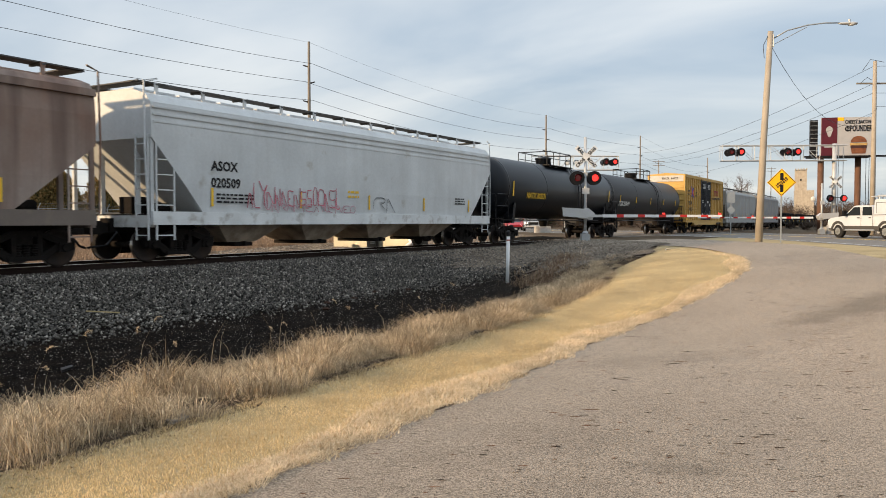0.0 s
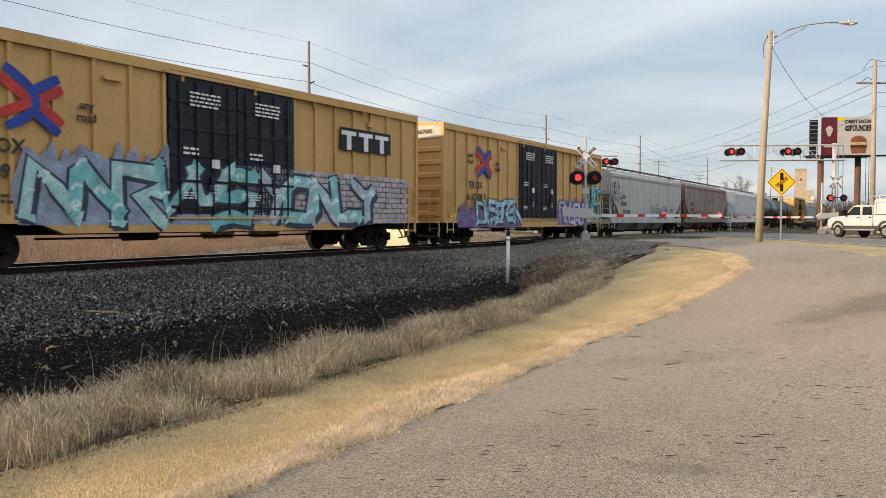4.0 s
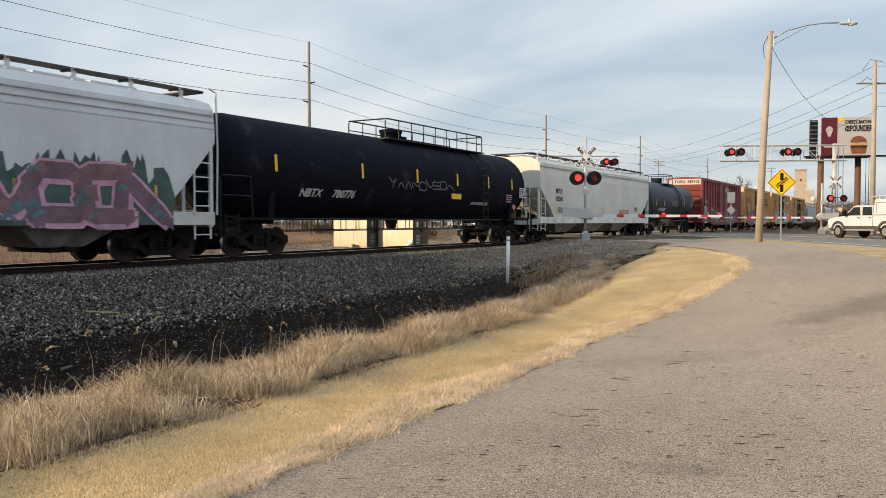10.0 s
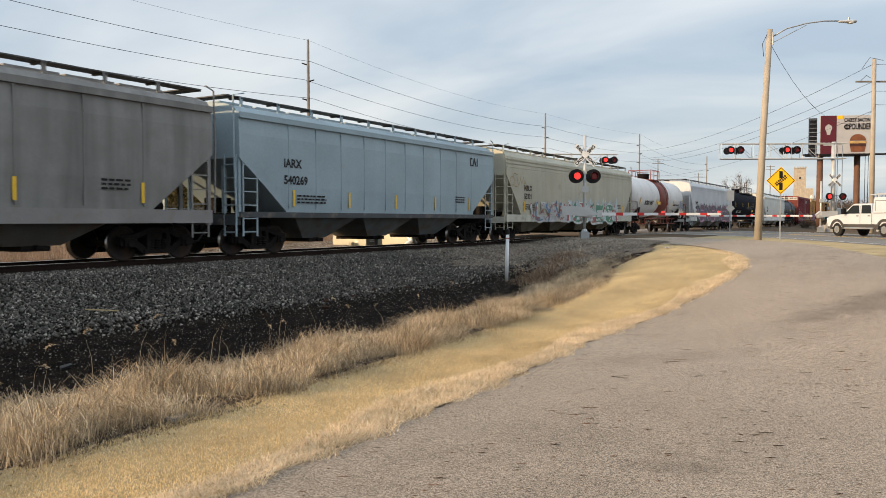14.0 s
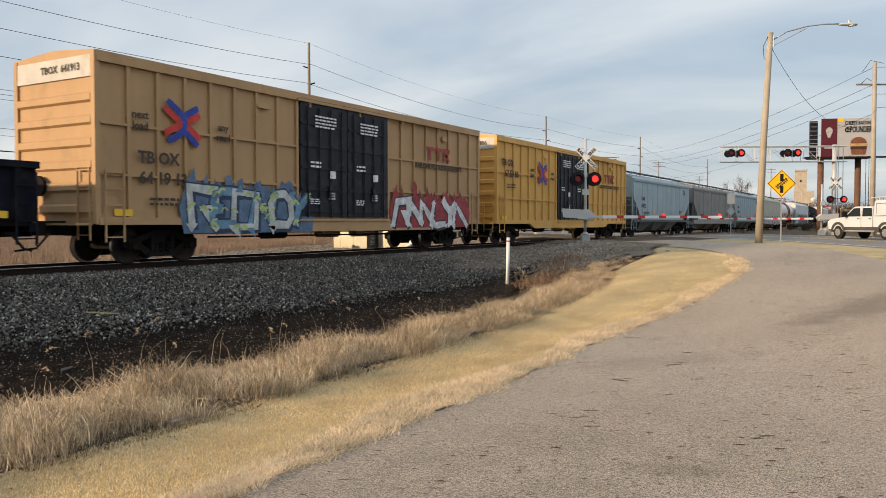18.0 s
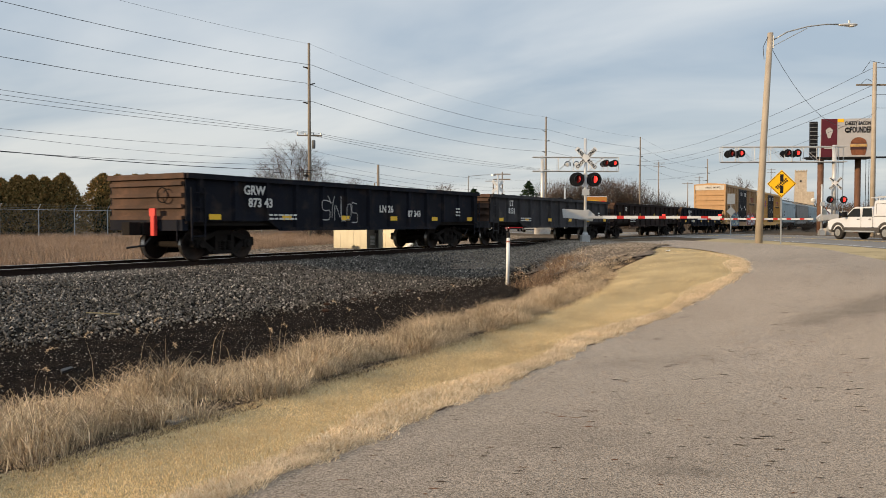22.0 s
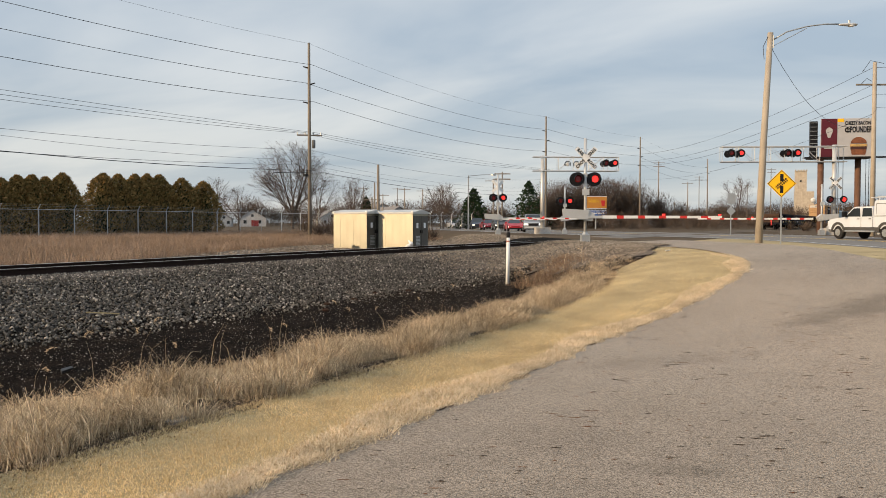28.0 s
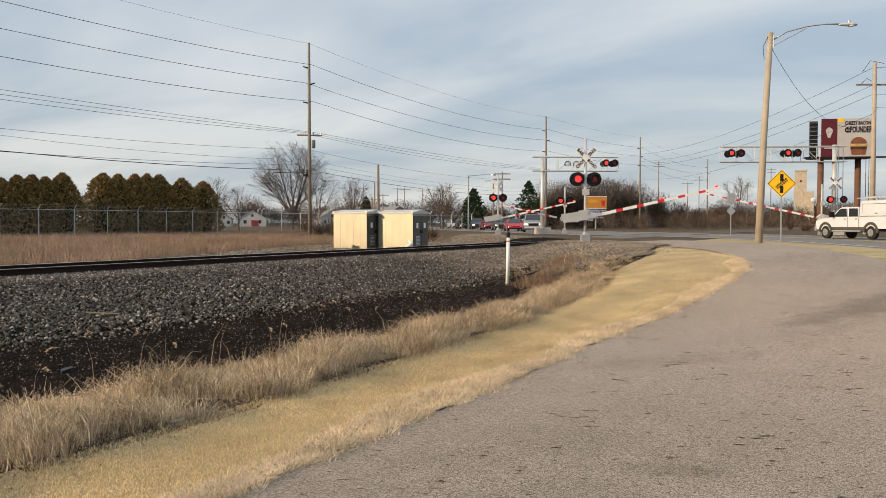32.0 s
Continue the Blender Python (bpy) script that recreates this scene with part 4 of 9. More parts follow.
def ladder(car, x, y, z0, z1, w, material, along="x", rung=0.38):
    s = Shape()
    d = Vector((1, 0, 0)) if along == "x" else Vector((0, 1, 0))
    p = Vector((x, y, 0))
    for k in (-0.5, 0.5):
        q = p + d * (w * k)
        s.bar((q.x, q.y, z0), (q.x, q.y, z1), 0.045, 0.03)
    z = z0 + 0.12
    while z < z1:
        a, b = p - d * (w / 2), p + d * (w / 2)
        s.bar((a.x, a.y, z), (b.x, b.y, z), 0.03)
        z += rung
    part("ladder", s, material, car)


def side_text(car, text, size, x, z, y, material, label="painted lettering", stretch=1.0):
    writing("lettering", text, size, material, car, pose(x, y - 0.004, z), label, stretch)


def bars(car, x, z, y, w, h, rows, material, label="small painted notice, too fine to read"):
    """Fine print as plain bars."""
    s = Shape()
    rng = random.Random(int(x * 100 + z * 1000))
    for r in range(rows):
        zz = z - r * h / rows
        x0 = x - w / 2
        while x0 < x + w / 2 - 0.04:
            ww = min(rng.uniform(0.08, 0.22), x + w / 2 - x0)
            s.box((x0 + ww / 2, y - 0.003, zz), (ww, 0.006, h / rows * 0.5))
            x0 += ww + 0.05
    tagged(part("notice", s, material, car, label), kind="stuff")


def stripes(car, xs, z, y, h=0.5, w=0.09):
    for x in xs:
        part("reflector", Shape().box((x, y - 0.003, z), (w, 0.006, h)), M_YELLOW, car, "yellow reflective strip")


PAINTS = {}


def paint(col):
    if col not in PAINTS:
        PAINTS[col] = mat("spray_paint", col, 0.6, var=0.3, scale=2.6, fine=14, bump=0.05)
    return PAINTS[col]


def strokes_of(rng, cx, cz, w, h):
    """The bones of one invented letter: a few bent strokes."""
    g = [(-0.5, -0.5), (-0.5, 0), (-0.5, 0.5), (0, 0.5), (0.5, 0.5), (0.5, 0), (0.5, -0.5), (0, -0.5), (0, 0)]
    kinds = [[0, 2, 4, 5, 8, 6], [2, 0, 7, 6], [0, 3, 6], [4, 3, 2, 1, 8, 5, 6, 7, 0], [0, 2, 6, 4], [2, 8, 4, 8, 7], [0, 2, 4, 6, 0], [4, 2, 1, 8, 1, 0, 6], [2, 7, 4], [0, 2, 8, 6]]
    k = rng.choice(kinds)
    return [(cx + g[i][0] * w + rng.uniform(-0.06, 0.06) * w, cz + g[i][1] * h + rng.uniform(-0.06, 0.06) * h) for i in k]


def round_off(pts, n=2):
    for _ in range(n):
        out = [pts[0]]
        for (x0, z0), (x1, z1) in zip(pts[:-1], pts[1:]):
            out += [(x0 * 0.75 + x1 * 0.25, z0 * 0.75 + z1 * 0.25), (x0 * 0.25 + x1 * 0.75, z0 * 0.25 + z1 * 0.75)]
        pts = out + [pts[-1]]
    return pts


def ribbon(s, pts, w, y, sharp=False):
    """One continuous stroke of width w."""
    if not sharp:
        pts = round_off(pts, 1 if len(pts) > 3 else 2)
    vs = []
    for i, (x, z) in enumerate(pts):
        (xa, za), (xb, zb) = pts[max(i - 1, 0)], pts[min(i + 1, len(pts) - 1)]
        d = math.hypot(xb - xa, zb - za) or 1e-4
        tx, tz = (xb - xa) / d, (zb - za) / d
        e = -w * 0.3 if i == 0 else (w * 0.3 if i == len(pts) - 1 else 0)
        k = 0.8 if i in (0, len(pts) - 1) else 1.0
        yi = y - 0.00012 * i
        vs += [(x + tx * e - tz * w / 2 * k, yi, z + tz * e + tx * w / 2 * k), (x + tx * e + tz * w / 2 * k, yi, z + tz * e - tx * w / 2 * k)]
    s.add(vs, [(2 * i, 2 * i + 1, 2 * i + 3, 2 * i + 2) for i in range(len(pts) - 1)])


def spiky(x0, x1, z0, z1, rng):
    """Outline of a sprayed cloud with a ragged top."""
    top = []
    n = max(8, int((x1 - x0) / 0.09))
    for i in range(n + 1):
        x = x0 + (x1 - x0) * i / n
        top.append((x + rng.uniform(-0.05, 0.05), z1 + 0.13 * math.sin(i * 0.5) + 0.1 * math.sin(i * 1.3) + rng.choice((-0.2, -0.1, -0.05, 0.0, 0.05, 0.22)) + rng.uniform(-0.05, 0.05)))
    return [(x0 - 0.15, z0), (x1 + 0.15, z0), (x1 + 0.25, (z0 + z1) / 2)] + list(reversed(top)) + [(x0 - 0.3, (z0 + z1) / 2)]


def graffiti(car, x0, x1, z0, z1, y, cols, seed, letters=5, fill=True, line=0.07, cloud=None, label="spray-painted graffiti letter", sharp=True):
    """Invented letters, each a thin film of paint: outline, fill and highlight; with a cloud of colour behind."""
    rng = random.Random(seed)
    if fill:
        letters += 1
    w, h = (x1 - x0) / letters, z1 - z0
    lift = 0.006
    if cloud:
        p = spiky(x0 - 0.15, x1 + 0.15, z0 - 0.02, z1 + 0.1, rng)
        me = bpy.data.meshes.new("paint_cloud")
        me.from_pydata([(a, y - lift, b) for a, b in p], [], [tuple(range(len(p)))])
        me.materials.append(paint(cloud))
        part("paint_cloud", me, None, car, "sprayed background colour")
    if not fill:
        s = Shape()
        for i in range(letters):
            cx, cz = x0 + (i + 0.5) * w, (z0 + z1) / 2 + rng.uniform(-0.12, 0.12) * h
            ribbon(s, strokes_of(rng, cx, cz, w * rng.uniform(0.6, 1.3), h * rng.uniform(0.5, 0.9)), line, y - lift - 0.005)
        me = bpy.data.meshes.new("paint_tag")
        me.from_pydata(s.v, [], s.f)
        me.materials.append(paint(cols[1]))
        tagged(part("paint_tag", me, None, car, label), kind="stuff")
        return
    for i in range(letters):
        cx, cz = x0 + (i + 0.5) * w, (z0 + z1) / 2 + rng.uniform(-0.05, 0.05) * h
        lean = rng.uniform(-0.18, 0.3)
        st = [(a + lean * (b - cz), b) for a, b in strokes_of(rng, cx, cz, w * 1.12, h * 0.74)]
        fw = min(w, h) * rng.uniform(0.3, 0.4)
        s, kinds = Shape(), []
        drop = [(a + line * 0.9, b - line * 0.8) for a, b in st]
        for path, width, lift2, mi in ((drop, fw + line * 1.2, 0.002, 0), (st, fw + line * 1.5, 0.004, 0), (st, fw, 0.009, 1 if i % 2 else 2)):
            ribbon(s, path, width, y - lift - lift2 - i * 0.0003, sharp and i % 3 != 1)
            kinds += [mi] * (len(s.f) - len(kinds))
        for k in range(2):
            a, b = st[0] if k else st[-1]
            sg = 1 if b > cz else -1
            q = h * rng.uniform(0.1, 0.26)
            s.add([(a - fw * 0.7, y - lift - 0.0105 - i * 0.0003, b), (a + fw * 0.7, y - lift - 0.0105 - i * 0.0003, b), (a + rng.uniform(-0.2, 0.35), y - lift - 0.0105 - i * 0.0003, b + sg * q)], [(0, 1, 2)])
            kinds += [1 if i % 2 else 2] * (len(s.f) - len(kinds))
        for k in range(5):
            a = rng.randint(0, len(st) - 2)
            t = rng.random()
            bx, bz = st[a][0] * t + st[a + 1][0] * (1 - t), st[a][1] * t + st[a + 1][1] * (1 - t)
            ribbon(s, [(bx - 0.1, bz - 0.06), (bx, bz + 0.07), (bx + 0.13, bz + rng.uniform(-0.1, 0.1))], line * rng.uniform(0.5, 1.1), y - lift - 0.013 - 0.0005 * k)
            kinds += [3] * (len(s.f) - len(kinds))
        me = bpy.data.meshes.new("paint_letter")
        me.from_pydata(s.v, [], s.f)
        for c in (cols[1], cols[0], cols[2 % len(cols)], cols[-1]):
            me.materials.append(paint(c))
        me.polygons.foreach_set("material_index", kinds)
        part("paint_letter", me, None, car, label)


# --- covered hopper ---
def hopper(u, L, col, sill_col, label, name_lines=(), text_col=None, bays=4, roof=3.98, top=4.36, cut=2.0, cut_z=2.75, seams=0, cove=True, streak=0.25, streak_col=(0.12, 0.09, 0.07), dirt=(0.3, 0.26, 0.2), flare=1.58, sill=True, bay_col=None, stripe_n=5, wz=1.22, rust=0.35, second=None, stain=0.6):
    car = thing("hopper_car", label, "railcar", "train", pose(u, TRACK_Y, RAIL_Z))
    TRAIN.append((car, u))
    m = mat("hopper_paint", col, 0.55, var=0.10, scale=stain, second=second, fine=14, streak=streak, streak_col=streak_col, dirt=dirt, dirt_amount=rust, bump=0.06)
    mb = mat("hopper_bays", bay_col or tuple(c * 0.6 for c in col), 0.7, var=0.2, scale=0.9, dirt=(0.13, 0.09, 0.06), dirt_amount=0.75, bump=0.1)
    tx = text_col or M_BLACK
    h, f = L / 2, flare
    s = Shape()
    ring = []
    prof = [(f, wz), (f + 0.04, 2.0), (f + 0.04, roof - 0.55), (f - 0.01, roof), (f - 0.16, roof + 0.2), (f - 0.55, top - 0.05), (0.55, top), (-0.55, top)]
    prof = prof[:6] + [(0.55, top), (-0.55, top)] + [(-y, z) for y, z in reversed(prof[:6])]

    def end_x(z):
        return h if z >= cut_z else h - cut * (cut_z - z) / (cut_z - wz)
    k = len(prof)
    zs = [p[1] for p in prof]
    prof2 = []
    for i, (y, z) in enumerate(prof):
        prof2.append((y, z))
        nxt = prof[(i + 1) % k]
        if (z - cut_z) * (nxt[1] - cut_z) < 0:
            t = (cut_z - z) / (nxt[1] - z)
            prof2.append((y + (nxt[0] - y) * t, cut_z))
    prof, k = prof2, len(prof2)
    vs = [(-end_x(z), y, z) for y, z in prof] + [(end_x(z), y, z) for y, z in prof]
    fs = [(i, (i + 1) % k, (i + 1) % k + k, i + k) for i in range(k)]
    up = [i for i in range(k) if prof[i][1] >= cut_z - 1e-6]
    lo = [i for i in range(k) if prof[i][1] <= cut_z + 1e-6]
    lo = sorted(lo, key=lambda i: (prof[i][0] < 0, prof[i][1] if prof[i][0] < 0 else -prof[i][1]))
    lo = [i for i in lo if prof[i][0] > 0 and True] + [i for i in lo if prof[i][0] < 0]
    pos = sorted([i for i in lo if prof[i][0] > 0], key=lambda i: prof[i][1])
    neg = sorted([i for i in lo if prof[i][0] < 0], key=lambda i: -prof[i][1])
    for off in (0, k):
        fs.append(tuple(i + off for i in up))
        fs.append(tuple(i + off for i in pos + neg))
    s.add(vs, fs)
    part("body", s, m, car, "")
    ey = f + 0.045
    if cove:
        for z in (roof - 0.12, roof - 0.3, roof - 0.48):
            part("roof_bead", Shape().box((0, -ey + 0.01, z), (L - 0.1, 0.03, 0.05)), m, car)
            part("roof_bead", Shape().box((0, ey - 0.01, z), (L - 0.1, 0.03, 0.05)), m, car)
    else:
        for sy in (-1, 1):
            part("top_chord", Shape().box((0, sy * (ey - 0.02), roof - 0.03), (L, 0.1, 0.16)), m, car)
    for i in range(seams):
        x = -h + cut * 0.7 + (L - cut * 1.4) * (i + 0.5) / seams
        part("panel_seam", Shape().box((x, -ey + 0.004, (wz + roof) / 2), (0.05, 0.016, roof - wz - 0.25)), m, car)
    # running boards on brackets
    walkm = M_WALKWAY
    for sy in (-1, 1):
        b = Shape()
        b.box((0, sy * 0.95, top + 0.17), (L + 0.1, 0.45, 0.03))
        for kx in np.arange(-h + 0.5, h, 1.55):
            b.box((kx, sy * 1.0, top + 0.13), (0.08, 0.5, 0.04))
        part("running_board", b, walkm, car, "grated roof walkway")
        for kx in np.arange(-h + 0.5, h, 1.55):
            part("bracket", Shape().box((kx, sy * 1.2, top + 0.02), (0.09, 0.05, 0.3)), m, car)
    for kx in (-1, 1):
        part("end_walkway", Shape().box((kx * (h - 0.12), 0, top + 0.15), (0.45, 2.2, 0.03)), walkm, car)
    for kx in np.arange(-h + 1.2, h - 0.8, 1.5):
        part("hatch_cover", Shape().box((kx, 0, top + 0.07), (1.35, 0.62, 0.14)), m, car)
    # sill and end platforms
    sm = mat("sill_paint", sill_col, 0.55, var=0.12, dirt=(0.2, 0.16, 0.12), dirt_amount=0.4)
    for sy in (-1, 1):
        part("side_sill", Shape().box((0, sy * (f - 0.02), 1.1 if sill else 1.16), (L - 0.04, 0.14, 0.34 if sill else 0.16)), sm, car)
    for sx in (-1, 1):
        part("end_sill", Shape().box((sx * (h - 0.05), 0, 1.02), (0.2, 3.0, 0.3)), sm, car)
        part("centre_sill", Shape().box((sx * (h - 1.3), 0, 0.92), (2.9, 0.42, 0.36)), M_STEEL, car)
        part("platform", Shape().box((sx * (h - 0.75), 0, 1.18), (1.3, 2.9, 0.05)), M_STEEL, car)
        for sy in (-1, 1):
            part("corner_post", Shape().bar((sx * (h - 0.06), sy * (f - 0.06), 1.1), (sx * (h - 0.06), sy * (f - 0.06), cut_z + 0.15), 0.1, 0.08), m, car)
            part("brace", Shape().bar((sx * (h - 0.3), sy * 0.7, 1.15), (sx * (h - 0.3), sy * 0.7, cut_z + 0.05), 0.12, 0.08), m, car)
        ladder(car, sx * (h - 0.42), -(f + 0.02), 0.55, cut_z + 0.1, 0.55, m)
        ladder(car, sx * (h + 0.03), -(f - 0.3) if sx < 0 else f - 0.3, 0.55, cut_z + 0.1, 0.45, m, "y")
        gr = Shape().tube([(sx * (h - 0.2), -f - 0.02, top + 0.2), (sx * (h + 0.14), -f + 0.05, top + 0.12), (sx * (h + 0.16), -f + 0.02, 2.9), (sx * (h + 0.1), -f, 1.2)], 0.025, 6)
        part("grab_rail", gr, m, car)
        part("brake_gear", Shape().box((sx * (h - 1.0), 0.3, 1.45), (0.6, 0.5, 0.45)), M_STEEL, car, "grimy brake equipment")
        part("air_reservoir", Shape().tube([(sx * (h - 0.9), -0.6, 1.35), (sx * (h - 1.3), -0.6, 1.35)], 0.16, 10), M_STEEL, car)
    # bays
    span = L - 2 * cut - 0.9
    bw = span / bays
    for i in range(bays):
        cx = -span / 2 + (i + 0.5) * bw
        t0, t1 = bw * 0.5, bw * 0.16
        b = Shape()
        tp, bt = [(cx - t0, -1.42), (cx + t0, -1.42), (cx + t0, 1.42), (cx - t0, 1.42)], [(cx - t1, -0.75), (cx + t1, -0.75), (cx + t1, 0.75), (cx - t1, 0.75)]
        b.add([(x, y, 1.2) for x, y in tp] + [(x, y, 0.42) for x, y in bt], [(3, 2, 1, 0), (4, 5, 6, 7)] + [(j, (j + 1) % 4, (j + 1) % 4 + 4, j + 4) for j in range(4)])
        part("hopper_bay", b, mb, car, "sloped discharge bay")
        part("outlet_gate", Shape().box((cx, 0, 0.36), (0.7, 1.7, 0.12)).tube([(cx, -0.95, 0.38), (cx, 0.95, 0.38)], 0.06, 8), M_STEEL, car)
    trucks(car, h - 1.35)
    couplers(car, h)
    stripes(car, [-h + cut + 0.25 + k * (L - 2 * cut - 0.5) / max(1, stripe_n - 1) for k in range(stripe_n)], wz + 0.45, -ey)
    for (t, size, x, z) in name_lines:
        side_text(car, t, size, x, z, -ey, tx)
    bars(car, -h + cut + 1.1, 1.75, -ey, 1.4, 0.3, 3, tx)
    bars(car, h - cut - 1.0, 1.95, -ey, 0.8, 0.3, 3, tx)
    return car, -ey


# --- boxcar ---
def boxcar(u, L, col, label, doors=M_BLACK, grid=True, end_col=None, top_band=True, zt=4.98, zb=0.98, door_col=None, streak=0.12, n_post=8, rib_z=(2.15, 3.35), stencil=True):
    car = thing("boxcar", label, "railcar", "train", pose(u, TRACK_Y, RAIL_Z))
    TRAIN.append((car, u))
    m = mat("boxcar_paint", col, 0.55, var=0.09, scale=0.5, fine=16, streak=streak, streak_col=tuple(c * 0.35 for c in col), dirt=tuple(c * 0.7 for c in col), dirt_amount=0.3, bump=0.05)
    h, y = L / 2, 1.5
    part("body", Shape().box((0, 0, (zt + zb) / 2), (L - 0.1, 2 * y, zt - zb)), m, car)
    part("roof", Shape().prism([(-y - 0.08, zt - 0.1), (-y - 0.08, zt + 0.02), (0, zt + 0.14), (y + 0.08, zt + 0.02), (y + 0.08, zt - 0.1)], "x", -h - 0.02, h + 0.02), m, car, "metal roof")
    dw = L * 0.252
    for sy in (-1, 1):
        part("side_sill", Shape().prism([(-h + 0.05, zb + 0.16), (-h + 0.05, zb - 0.02), (-h * 0.62, zb - 0.02), (-h * 0.56, zb - 0.24), (h * 0.56, zb - 0.24), (h * 0.62, zb - 0.02), (h - 0.05, zb - 0.02), (h - 0.05, zb + 0.16)], "y", sy * y - 0.06 if sy > 0 else -y - 0.09, sy * y + 0.09 if sy > 0 else -y + 0.06), m, car)
        part("top_chord", Shape().box((0, sy * (y + 0.04), zt - 0.16), (L - 0.06, 0.12, 0.14)), m, car)
        for side in (-1, 1):
            w = h - dw / 2 - 0.1
            for i in range(n_post + 1):
                x = side * (dw / 2 + 0.08 + w * i / n_post)
                part("side_post", Shape().box((x, sy * (y + 0.035), (zt + zb) / 2), (0.1, 0.08, zt - zb - 0.2)), m, car)
            if grid:
                for rz in rib_z:
                    part("side_rib", Shape().box((side * (dw / 2 + w / 2 + 0.08), sy * (y + 0.03), rz), (w, 0.08, 0.06)), m, car)
    # plug doors
    for i in (-1, 1):
        d = part("door", Shape().box((i * dw / 4, -y - 0.05, (zt + zb) / 2 + 0.05), (dw / 2 - 0.05, 0.1, zt - zb - 0.35)), doors, car, "plug door with rods and ribs")
        ribs = 6 if stencil else 3
        for k in range(ribs):
            zz = zb + 0.4 + k * (zt - zb - 0.6) / (ribs - 1)
            part("door_rib", Shape().box((i * dw / 4, -y - 0.115, zz), (dw / 2 - 0.1, 0.04, 0.07)), doors, d)
        for k in (-0.36, -0.12, 0.12, 0.36) if stencil else (-0.42, 0.42):
            part("lock_rod", Shape().tube([(i * dw / 4 + k * dw / 2, -y - 0.14, zb + 0.2), (i * dw / 4 + k * dw / 2, -y - 0.14, zt - 0.35)], 0.025, 6), doors, d)
        part("handle", Shape().box((i * dw / 4 + 0.2, -y - 0.17, 2.0), (0.08, 0.05, 0.45)), doors, d)
        if not stencil:
            continue
        bars(car, i * dw / 4, 4.35, -y - 0.16, dw * 0.22, 0.42, 4, M_WHITE, "white stencilled door notice")
        bars(car, i * dw / 4 - 0.5, 2.9, -y - 0.16, 0.5, 0.25, 2, M_WHITE)
        bars(car, i * dw / 4 + 0.3, 1.95, -y - 0.16, 0.3, 0.25, 3, M_WHITE, "worn white patch on the door")
        bars(car, i * dw / 4 - 0.55, 1.75, -y - 0.16, 0.45, 0.2, 3, M_WHITE)
        part("door_tag", Shape().box((i * dw / 4 + 0.35, -y - 0.158, 2.55), (0.28, 0.006, 0.24)), M_WHITE, d, "scuffed white placard")
    part("door_track", Shape().box((dw * 0.42, -y - 0.13, zt - 0.2), (dw * 1.9, 0.07, 0.08)), m, car)
    part("door_track", Shape().box((0, -y - 0.11, zb + 0.12), (dw * 1.02, 0.05, 0.05)), m, car)
    for k in range(4):
        part("track_hanger", Shape().box((dw * (-0.4 + 0.55 * k), -y - 0.1, zt - 0.3), (0.08, 0.05, 0.16)), m, car)
    # ends
    em = m if end_col is None else mat("boxcar_end", end_col, 0.6, var=0.12, streak=0.2, streak_col=tuple(c * 0.4 for c in end_col))
    for sx in (-1, 1):
        for k in range(6):
            z = zb + 0.35 + k * 0.52
            b = Shape().prism([(sx * (h - 0.06), z - 0.16), (sx * (h + 0.05), z - 0.07), (sx * (h + 0.05), z + 0.07), (sx * (h - 0.06), z + 0.16)], "y", -y + 0.08, y - 0.08)
            part("end_rib", b, em, car)
        part("end_panel", Shape().box((sx * (h - 0.035), 0, zb + 1.9), (0.04, 2 * y - 0.06, 3.4)), em, car)
        if top_band:
            part("end_band", Shape().box((sx * (h + 0.0), 0, zt - 0.33), (0.06, 2 * y - 0.04, 0.5)), M_ENDBAND, car, "white painted band")
        for sy in (-1, 1):
            part("corner_post", Shape().box((sx * (h - 0.03), sy * y, (zt + zb) / 2), (0.14, 0.14, zt - zb)), m, car)
        ladder(car, sx * (h - 0.45), -y - 0.1, 0.55, 2.3, 0.5, m)
        ladder(car, sx * (h + 0.06), -y + 0.35, 0.6, 2.3, 0.45, m, "y")
        part("end_platform", Shape().box((sx * (h + 0.22), 0, 0.98), (0.45, 2.8, 0.06)), m, car)
        part("hand_brake", Shape().lathe((sx * (h + 0.1), 0.5, 1.9), "x", [(-0.04, 0.25), (0.04, 0.25)], 14), M_STEEL, car)
        part("cushion_sill", Shape().box((sx * (h + 0.25), 0, 0.88), (0.9, 0.6, 0.34)), M_STEEL, car)
    part("underframe", Shape().box((0, 0, 0.86), (L * 0.96, 0.5, 0.34)), M_STEEL, car)
    for x in (-2.4, 0.3, 2.2):
        part("under_tank", Shape().tube([(x - 0.5, -0.5, 0.68), (x + 0.5, -0.5, 0.68)], 0.17, 10), m if x > 0 else M_STEEL, car)
    part("brake_pipe", Shape().tube([(-h * 0.6, -1.1, 0.62), (h * 0.6, -1.1, 0.6)], 0.03, 6), M_STEEL, car)
    part("hatch_bracket", Shape().box((-h * 0.42, -y - 0.07, zt - 0.62), (0.5, 0.08, 0.1)).box((h * 0.68, -y - 0.07, zt - 0.62), (0.35, 0.08, 0.18)), m, car)
    trucks(car, h - 2.25)
    couplers(car, h + 0.35)
    return car, -y - 0.004, m


M_ENDBAND = mat("end_band_white", (0.5, 0.49, 0.46), 0.6, var=0.12, dirt=(0.36, 0.33, 0.28))
M_DOORBLACK = mat("door_black", (0.008, 0.0105, 0.018), 0.5, var=0.2, dirt=(0.035, 0.035, 0.037), dirt_amount=0.5)
M_TEXT = mat("stencil_dark", (0.06, 0.045, 0.035), 0.7, var=0.2)
M_TEXTW = mat("stencil_white", (0.6, 0.6, 0.58), 0.7, var=0.15)


